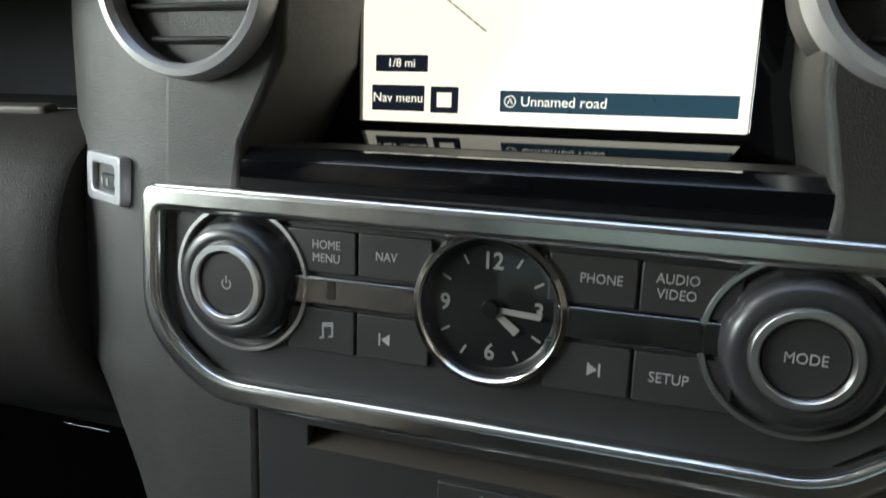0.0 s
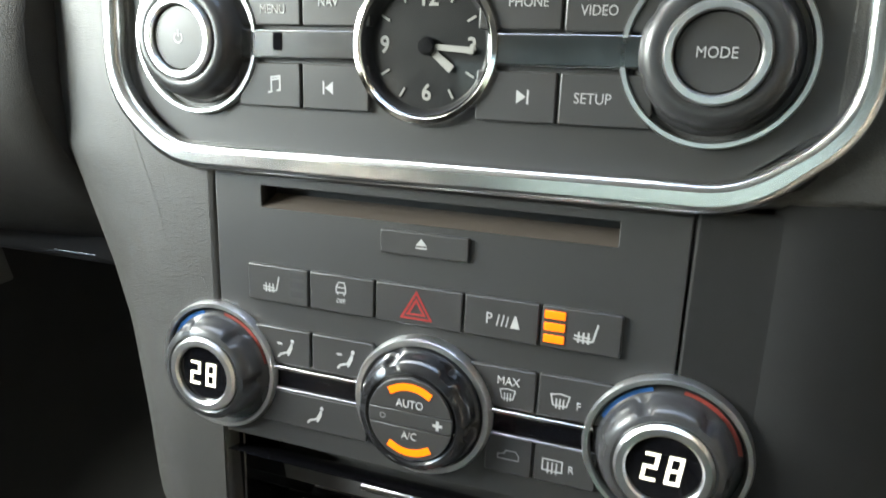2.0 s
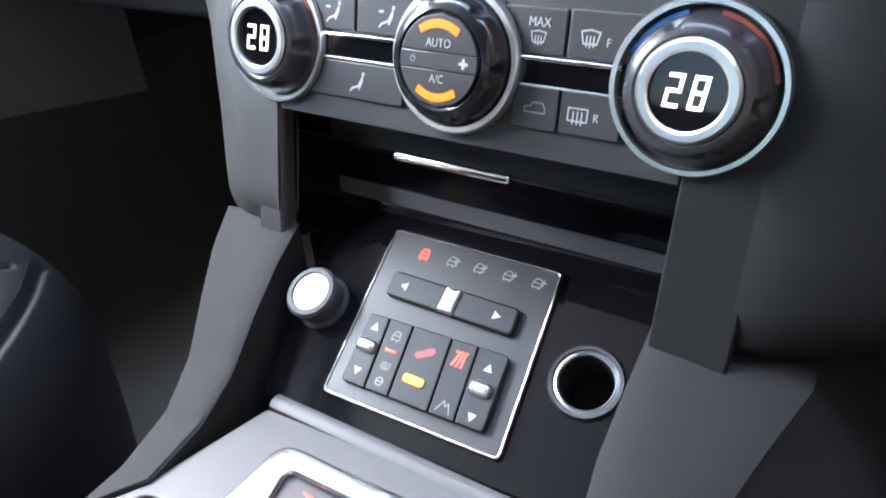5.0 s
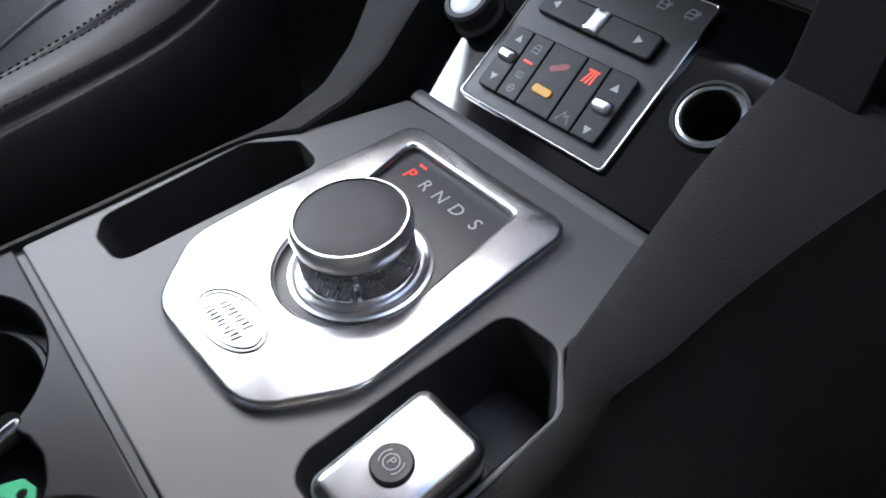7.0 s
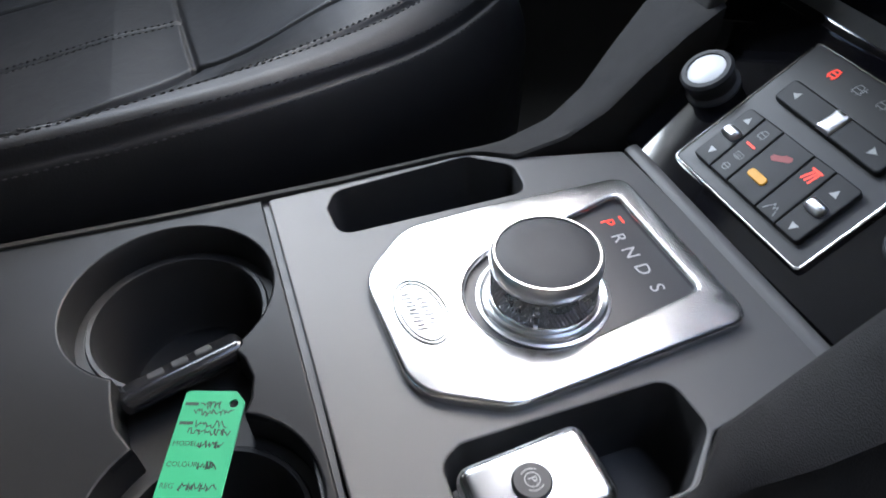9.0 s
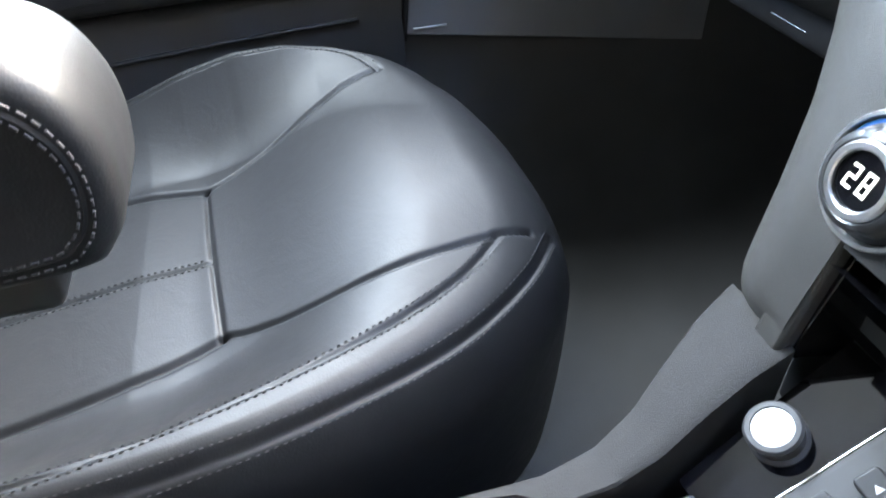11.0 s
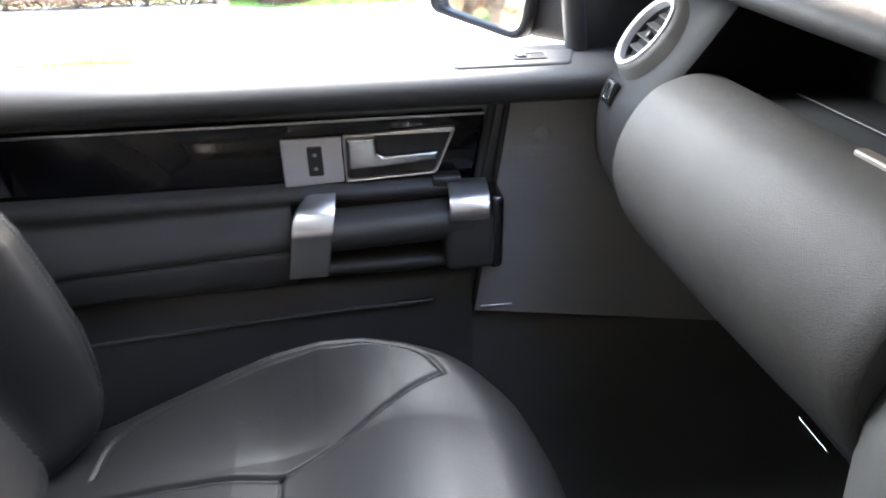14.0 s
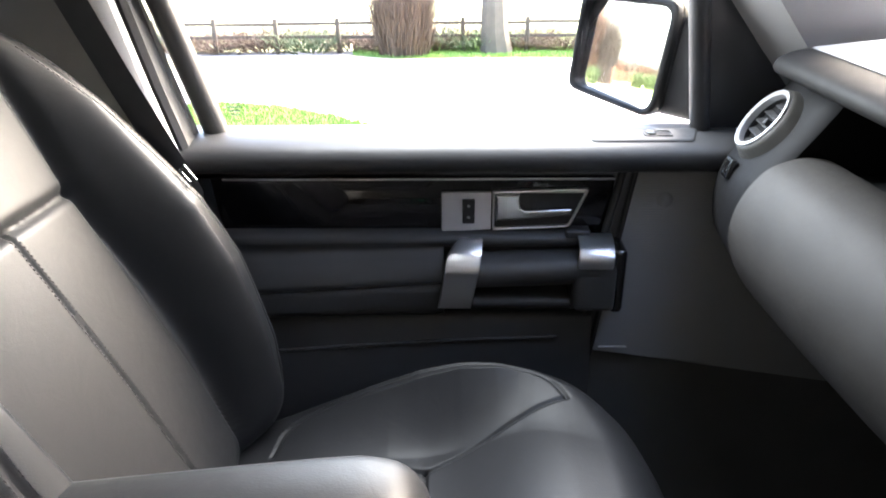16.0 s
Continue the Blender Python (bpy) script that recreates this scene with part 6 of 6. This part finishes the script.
part("release_button", plate([rect(-0.044, -0.006, 0.044, 0.006, 0.005, 4)], 0.006, 0.002, -0.002, res=3), LIP, dash, "pale glovebox release strip", m=Matrix.Translation((0.2, -0.3, -0.6)) @ frame_of((-0.318, 0.0740, 0.8065), (1, 0.12, 0), (0, 0.995, -0.03)))
part("lower_trim", tube([(-0.335, 0.068, 0.578), (-0.295, 0.068, 0.578)], 0.0005), SMOKED, dash, "thin metal edge below the glovebox", m="world")

# ---- door frame, window, pillars ----
FRAME = material("black_window_frame", (0.014, 0.014, 0.015), 0.45, grain=0.2)
wf = thing("window_frame", Matrix.Translation((-0.76, -0.35, 0.79)), "black passenger window frame with mirror triangle", "window frame")
part("front_bar", tube([(-0.765, -0.012, 0.78), (-0.745, -0.046, 0.97), (-0.735, -0.062, 1.10)], 0.014, res=4), FRAME, wf, m="world")
part("rear_bar", tube([(-0.765, -0.700, 0.78), (-0.748, -0.745, 0.97), (-0.722, -0.782, 1.13)], 0.017, res=4), FRAME, wf, m="world")
part("top_bar", tube([(-0.722, -0.782, 1.13), (-0.727, -0.40, 1.14), (-0.735, -0.062, 1.10), (-0.77, 0.15, 1.02), (-0.80, 0.38, 0.84)], 0.017, res=4), FRAME, wf, m="world")
part("rear_strip", loft([[(x, y - 0.007, z), (x + 0.006, y - 0.005, z), (x + 0.006, y + 0.005, z), (x, y + 0.007, z)] for x, y, z in ((-0.757, -0.728, 0.775), (-0.742, -0.772, 0.97), (-0.716, -0.810, 1.13))], closed=True), PILLAR, wf, "pale strip of the rear door frame", m="world")
tri_m = bmesh.new()
vs = [tri_m.verts.new(p) for p in ((-0.766, -0.012, 0.78), (-0.772, 0.30, 0.78), (-0.775, 0.20, 0.93), (-0.735, -0.085, 1.19))]
tri_m.faces.new(vs)
ext = bmesh.ops.extrude_face_region(tri_m, geom=tri_m.faces[:])
for v in ext["geom"]:
    if isinstance(v, bmesh.types.BMVert):
        v.co.x -= 0.02
part("mirror_triangle", tri_m, FRAME, wf, "black inner mirror cover", m="world")
pane = part("window_pane", loft([[(-0.775, -0.70, 0.78), (-0.775, -0.02, 0.78)], [(-0.742, -0.775, 1.13), (-0.742, -0.07, 1.11)]], caps=False), GLASS, wf, "clear side window", m="world")
pane.visible_shadow = False

part("pillar_trim", loft([[(x, y, z) for x, y in ((-0.714, yc - 0.040), (-0.692, yc - 0.034), (-0.687, yc - 0.020), (-0.687, yc - 0.004), (-0.693, yc + 0.006), (-0.706, yc + 0.008), (-0.714, yc + 0.004))] for z, yc in ((0.752, -0.738), (0.86, -0.766), (0.975, -0.792), (1.10, -0.818), (1.27, -0.85))], closed=True), PILLAR, None, "pale grey centre pillar trim", category="pillar", kind="structure")
part("door_seal", loft([[(x, y, z) for x, y in ((-0.7145, yc - 0.030), (-0.7145, yc + 0.004), (-0.709, yc + 0.012), (-0.714, yc + 0.020), (-0.736, yc + 0.024), (-0.742, yc - 0.026))] for z, yc in ((0.752, -0.738), (0.86, -0.766), (0.975, -0.792), (1.10, -0.818), (1.27, -0.85))], closed=True), RUBBER, None, "black rubber door seal along the centre pillar", category="seal", kind="structure")
part("pillar_base", loft([[(x, y, z) for x, y in ((-0.78, yc - 0.24), (-0.715, yc - 0.23), (-0.705, yc - 0.01), (-0.78, yc - 0.01))] for z, yc in ((0.05, -0.72), (0.50, -0.72), (0.76, -0.735), (1.0, -0.79), (1.26, -0.86))], closed=True), LINER, None, "grey lower centre pillar cover", category="pillar", kind="structure")
belt = thing("seat_belt", Matrix.Translation((-0.69, -0.75, 0.75)), "dark grey passenger seat belt with tongue", "seat belt")
WEB = material("grey_webbing", (0.045, 0.045, 0.048), 0.7, grain=0.6, grain_size=900)
part("webbing", loft([[(-0.66, -0.90, 1.14), (-0.65, -0.85, 1.14)], [(-0.655, -0.80, 0.90), (-0.645, -0.755, 0.90)], [(-0.66, -0.735, 0.74), (-0.65, -0.69, 0.74)], [(-0.68, -0.79, 0.40), (-0.67, -0.75, 0.40)], [(-0.69, -0.80, 0.04), (-0.68, -0.76, 0.04)]], caps=False), WEB, belt, m="world")
tongue = frame_of((-0.625, -0.695, 0.770), (0.2, 0.6, -0.75), (0, 0.75, 0.6))
part("tongue", plate([rect(-0.014, -0.006, 0.012, 0.006, 0.002), rect(-0.009, -0.003, 0.008, 0.003, 0.0015)], 0.003, 0.0008), SMOKED, belt, "metal tongue", m=Matrix.Translation((0.69, 0.75, -0.75)) @ tongue)

for w, z in ((0.013, 0.826), (0.019, 0.8205), (0.016, 0.815), (0.011, 0.8095)):
    part("etched_mark", shapes([[(-0.673 - w / 2, z), (-0.673 + w / 2, z), (-0.673 + w / 2, z + 0.0022), (-0.673 - w / 2, z + 0.0022)]], -0.0188), PRINT, wf, m=Matrix.Translation((0.76, 0.35, -0.79)) @ DOOR, flat=True)

for side in (-1, 1):
    part("window_rear", loft([[(side * 0.775, -0.90, 0.79), (side * 0.775, -2.40, 0.79)], [(side * 0.71, -0.95, 1.27), (side * 0.70, -2.40, 1.27)]], caps=False), TINT, None, "dark tinted rear side window", category="window", kind="structure")
# ---- unseen driver's side and tailgate: close the cabin, hold back light ----
part("window_tailgate", loft([[(-0.74, -2.43, 0.79), (0.74, -2.43, 0.79)], [(-0.68, -2.42, 1.27), (0.68, -2.42, 1.27)]], caps=False), TINT, None, "unseen tailgate window, tinted to hold back light", category="window", kind="structure")
part("window_driver", loft([[(0.765, -0.72, 0.78), (0.765, 0.40, 0.80)], [(0.70, -0.82, 1.27), (0.70, -0.12, 1.26)]], caps=False), TINT, None, "unseen driver window, tinted to hold back light", category="window", kind="structure")
# added wall, out of view: blocks the sky and warms reflections
part("wall_blocker", rbox(2.4, -14, -0.6, 2.7, 9, 4.5, 0.02), BLOCKER_WALL, None, "unseen warm brown wall added to block sky light", category="wall", kind="structure")
screen_pane = part("window_windscreen", loft([[(-0.72, -0.10, 1.26), (-0.30, -0.12, 1.285), (0.30, -0.12, 1.285), (0.72, -0.10, 1.26)], [(-0.80, 0.50, 0.86), (-0.30, 0.62, 0.88), (0.30, 0.62, 0.88), (0.80, 0.50, 0.86)]], caps=False), GLASS, None, "clear curved windscreen", category="window", kind="structure")
screen_pane.visible_shadow = False
part("wall_driver", rbox(0.74, -0.93, 0.02, 0.80, 0.60, 0.79, 0.01), SOFT, None, "dark driver door trim", category="door trim", kind="structure")
part("trim", loft([[(x, y, z) for x, y in ((0.70, yc - 0.04), (0.70, yc + 0.03), (0.76, yc + 0.03), (0.76, yc - 0.04))] for z, yc in ((0.05, -0.74), (0.78, -0.74), (1.27, -0.86))], closed=True), PILLAR, None, "pale grey centre pillar trim", category="pillar", kind="structure")

# ---- door mirror ----
mc = Vector((-0.950, -0.095, 0.853))
mt = Vector((0.77, 0.64, 0)).normalized()
MIR = frame_of(mc, mt, (-0.056, 0.067, 1))
MIRROR_BLACK = material("black_mirror_plastic", (0.0035, 0.0035, 0.0038), 0.55, grain=0.2, grain_size=1500, spec=0.12)
mirror = thing("door_mirror", MIR, "black door mirror with a large squarish glass", "door mirror")
m_loop = rounded([(-0.098, -0.062), (0.084, -0.085), (0.100, 0.095), (-0.088, 0.096)], [0.022, 0.030, 0.022, 0.024], 9)
m_hole = [(x * 0.88, y * 0.88) for x, y in m_loop]
part("housing_rim", plate([m_loop, m_hole], 0.022, 0.006, -0.014, res=3), MIRROR_BLACK, mirror, "black rim")
shell = [[(x * k, y * k, z) for x, y in m_loop] for z, k in ((-0.012, 1.0), (-0.04, 0.98), (-0.075, 0.88), (-0.10, 0.68), (-0.112, 0.4))]
part("housing", loft(shell, closed=True), MIRROR_BLACK, mirror, "black grained shell")
MIRROR = material("mirror_silver", (0.90, 0.90, 0.90), 0.02, metal=1.0, rough_var=0.0, blotch=0.0)
part("mirror_glass", plate([[(x * 0.89, y * 0.89) for x, y in m_loop]], 0.003, 0.0003, -0.010), MIRROR, mirror, "silvered mirror glass", m=Matrix.Rotation(radians(-2.0), 4, "X") @ Matrix.Rotation(radians(-2.6), 4, "Y"))
part("arm", rbox(0.05, -0.080, -0.075, 0.25, 0.075, -0.016, 0.020, 3), MIRROR_BLACK, mirror, "black mirror arm")

# ---- outside ----
sheet("road", [(-9, -60), (40, -60), (40, 60), (-9.2, 60), (-17, 25), (-18.5, 3), (-17.6, -1.5), (-16.8, -4.5), (-15.4, -7.0), (-14.5, -14), (-12, -60)], GRAVEL, 0.0, "pale sunlit concrete drive", "drive")
sheet("pavement", [(-19.2, -8.2), (-17.2, -6.2), (-19.0, -4.6), (-20.0, -3.0), (-21.2, -3.6), (-21.0, -8.5), (-21, -30), (-18, -30)], PATHWAY, 0.004, "grey tarmac path beside the drive", "path")
sheet("path", [(-6.6, -9), (-0.6, -9), (-2.2, -78), (-4.7, -78)], PATHWAY, 0.006, "grey tarmac lane behind the car", "path")
rng = random.Random(3)


def turf(name, loop, label):
    sheet(name, loop, GRASS, 0.010, label, "grass")


turf("lawn", [(-8.3, -3.4), (-8.35, -1.75), (-8.7, -1.5), (-9.5, -2.2), (-10.4, -3.2), (-10.8, -4.2), (-10.2, -6.0), (-8.6, -5.5)], "small bright green lawn patch in the drive")
turf("lawn_edge", [(-1.6, -45), (3.0, -45), (6, -80), (-2.1, -72)], "green verge beside the lane")
turf("lawn_verge", [(-21.6, 3.0), (-17.9, 3.4), (-18.7, 1.0), (-18.6, -2.2), (-19.6, -3.4), (-22.5, -3.8), (-30, -2.0), (-34, 4.7), (-30, 20), (-17, 20)], "green verge under the tree")


def grass_tufts(name, loop, n, h, seed, label):
    r = random.Random(seed)
    xs, ys = [p[0] for p in loop], [p[1] for p in loop]

    def inside(x, y):
        c = False
        for (ax, ay), (bx, by) in zip(loop, loop[1:] + loop[:1]):
            if (ay > y) != (by > y) and x < (bx - ax) * (y - ay) / (by - ay) + ax:
                c = not c
        return c

    v, f = [], []
    while len(f) < n:
        x, y = r.uniform(min(xs), max(xs)), r.uniform(min(ys), max(ys))
        if not inside(x, y):
            continue
        g, a, k = on_ground(x, y), r.uniform(0, 6.28), r.uniform(0.6, 1.3) * h
        dx, dy = math.cos(a) * 0.02, math.sin(a) * 0.02
        i = len(v)
        v += [(g.x - dx, g.y - dy, g.z), (g.x + dx, g.y + dy, g.z), (g.x + r.uniform(-0.04, 0.04), g.y + r.uniform(-0.04, 0.04), g.z + k)]
        f.append((i, i + 1, i + 2))
    me = bpy.data.meshes.new(name)
    me.from_pydata(v, [], f)
    part(name, me, GRASS, None, label, flat=True, category="grass", kind="stuff")


grass_tufts("grass", [(-8.3, -3.4), (-8.35, -1.75), (-8.7, -1.5), (-9.5, -2.2), (-10.4, -3.2), (-10.8, -4.2), (-10.2, -6.0), (-8.6, -5.5)], 9000, 0.06, 1, "short green grass blades on the lawn patch")
grass_tufts("verge_grass", [(-21.6, 3.0), (-17.9, 3.4), (-18.7, 1.0), (-18.6, -2.2), (-19.6, -3.4), (-22.5, -3.8), (-26, 3)], 12000, 0.08, 2, "rough grass blades on the verge")

WOOD = material("weathered_fence_wood", (0.068, 0.053, 0.041), 0.85, grain=0.8, grain_size=120, blotch=0.3)
BARK = material("grey_brown_bark", (0.085, 0.070, 0.055), 0.9, grain=1.0, grain_size=30, blotch=0.35, blotch_size=4)
TWIG = material("bare_russet_twigs", (0.095, 0.060, 0.041), 0.9, blotch=0.3)
IVY = material("dull_green_leaves", (0.06, 0.09, 0.035), 0.7, blotch=0.3)
fence = thing("field_fence", Matrix.Translation(on_ground(-20.3, -3)), "weathered post and rail field fence", "fence")
post_me = None
for k in range(-8, 12):
    y = -7.47 + k * 1.79
    g = on_ground(-20.3, y)
    if post_me is None:
        ob = part("post", rbox(-0.06, -0.06, -0.2, 0.06, 0.06, 0.98, 0.012, 1), WOOD, fence)
        post_me = ob.data
    else:
        ob = part("post", post_me, WOOD, fence)
    ob.matrix_parent_inverse = world_of(fence).inverted()
    ob.matrix_basis = Matrix.Translation(g) @ Matrix.Rotation(radians(rng.uniform(-2, 2)), 4, "X")
    for h in (0.82, 0.45):
        lift = g.z + h + rng.uniform(-0.015, 0.015)
        part("fence_rail", rbox(g.x - 0.085, y, lift - 0.045, g.x - 0.055, y + 1.79, lift + 0.045, 0.006, 1), WOOD, fence, m="world")


def twig_bush(name, x, y, radius, height, n, seed, mat, label, category, spread=1.0, thick=0.012, base=0.7):
    r = random.Random(seed)
    g = on_ground(x, y)
    t = thing(name, Matrix.Translation(g), label, category)
    v, f = [], []
    for _ in range(n):
        a, rr = r.uniform(0, 6.283), math.sqrt(r.random())
        p = Vector((math.cos(a) * rr * radius * base, math.sin(a) * rr * radius * base, r.uniform(0, 0.2)))
        lim = height * (1 - 0.35 * rr * rr) * r.uniform(0.75, 1.05)
        d = Vector((math.cos(a) * rr * spread * radius / height, math.sin(a) * rr * spread * radius / height, 1))
        for s in range(5):
            q = p + d * lim / 5 + Vector((r.uniform(-1, 1), r.uniform(-1, 1), 0)) * 0.05
            w = thick * (1 - s / 6)
            i = len(v)
            side = Vector((r.uniform(-1, 1), r.uniform(-1, 1), 0)).normalized() * w
            v += [p - side, p + side, q + side * 0.8, q - side * 0.8]
            f.append((i, i + 1, i + 2, i + 3))
            if s > 1:
                for _k in range(2):
                    e = q + Vector((r.uniform(-1, 1), r.uniform(-1, 1), r.uniform(0.1, 1))) * 0.22
                    i = len(v)
                    v += [q - side * 0.5, q + side * 0.5, e]
                    f.append((i, i + 1, i + 2))
            p = q
            d = (d + Vector((r.uniform(-0.15, 0.15), r.uniform(-0.15, 0.15), 0)))
    me = bpy.data.meshes.new(name)
    me.from_pydata([tuple(c) for c in v], [], f)
    part("branches", me, mat, t, flat=True)
    return t


twig_bush("bare_bush", -19.4, -1.95, 0.98, 2.2, 1900, 11, TWIG, "dense leafless russet bush by the fence", "bush", 0.35)
for k, (x, y, rad, h) in enumerate(tuple((-20.75 - 0.25 * (k % 2), -12.4 + 1.25 * k, 0.95, 0.40 + 0.09 * (k * 7 % 4)) for k in range(13))):
    twig_bush("hedge_scrub", x, y, rad, h, 260, 20 + k, IVY if k % 4 == 2 else TWIG, "low tangle of bare hedge stems along the fence", "hedge", 1.4, 0.024)

tree = thing("roadside_tree", Matrix.Translation(on_ground(-19.9, 0.62)), "bare tree with a leaning grey trunk", "tree")
tb = bmesh.new()


def limb(p, d, length, r0, depth, r):
    prev = None
    steps = 6
    for s in range(steps + 1):
        rad = r0 * (1 - 0.55 * s / steps)
        ringv = [tb.verts.new(p + Vector((math.cos(a) * rad, math.sin(a) * rad, 0))) for a in [2 * math.pi * k / 9 for k in range(9)]]
        if prev:
            for k in range(9):
                tb.faces.new((prev[k], prev[(k + 1) % 9], ringv[(k + 1) % 9], ringv[k]))
        prev = ringv
        p = p + d * length / steps
        d = (d + Vector((r.uniform(-0.08, 0.08), r.uniform(-0.08, 0.08), 0))).normalized()
        if depth and s > 2:
            limb(p.copy(), (d + Vector((r.uniform(-0.8, 0.8), r.uniform(-0.8, 0.8), 0.2))).normalized(), length * 0.6, rad * 0.55, depth - 1, r)


limb(Vector((0, 0, -0.1)), Vector((0.02, -0.10, 1)).normalized(), 4.5, 0.42, 3, random.Random(8))
for v in tb.verts:
    if v.co.z < 0.35:
        k = 1 + 0.35 * (0.35 - v.co.z)
        v.co.x *= k
        v.co.y *= k
part("trunk", tb, BARK, tree)
for k, (x, y, rad, h) in enumerate(((-7.5, -70.0, 0.9, 9.0), (-6.7, -74.0, 0.8, 8.6), (-8.6, -68.0, 1.0, 8.2))):
    twig_bush("bare_tree", x, y, rad, h, 420, 40 + k, TWIG, "tall leafless tree behind the car", "tree", 0.5, 0.045)
twig_bush("cone_tree", -5.3, -72.0, 0.95, 6.4, 700, 47, BARK, "slender cone-shaped bare tree behind the car", "tree", -0.55, 0.045, 1.0)
twig_bush("green_bush", -6.0, -66.0, 0.65, 1.5, 300, 48, IVY, "green bush beside the lane", "bush", 0.6, 0.06)
for k, (x, y, rad, h) in enumerate(((-1.9, -68.5, 0.6, 1.3), (-0.7, -68.0, 0.8, 1.2), (0.8, -68.0, 0.9, 1.4), (-7.2, -67.0, 0.8, 0.9))):
    twig_bush("hedge_scrub", x, y, rad, h, 300, 60 + k, IVY, "low green hedge beside the gate", "hedge", 0.6, 0.06)
for k in range(7):
    twig_bush("hedge_row", -6.5 + k * 1.6, -92.0, 1.2, 3.0 - 0.2 * k, 260, 80 + k, TWIG if k % 2 else BARK, "distant leafless hedge behind the gate", "hedge", 0.7, 0.08)
GATE_WOOD = material("red_brown_gate_wood", (0.20, 0.095, 0.055), 0.8, grain=0.6, grain_size=90, blotch=0.25)
gate_g = on_ground(-3.4, -70.0)
gate = thing("field_gate", Matrix.Translation(gate_g), "red-brown wooden gate across the lane", "gate")
for x in (-0.95, 0.95):
    part("gate_post", rbox(x - 0.09, -0.09, -0.1, x + 0.09, 0.09, 1.65, 0.02, 1), GATE_WOOD, gate)
for k in range(5):
    part("gate_bar", rbox(-0.86, -0.03, 0.18 + k * 0.26, 0.86, 0.03, 0.29 + k * 0.26, 0.01, 1), GATE_WOOD, gate)
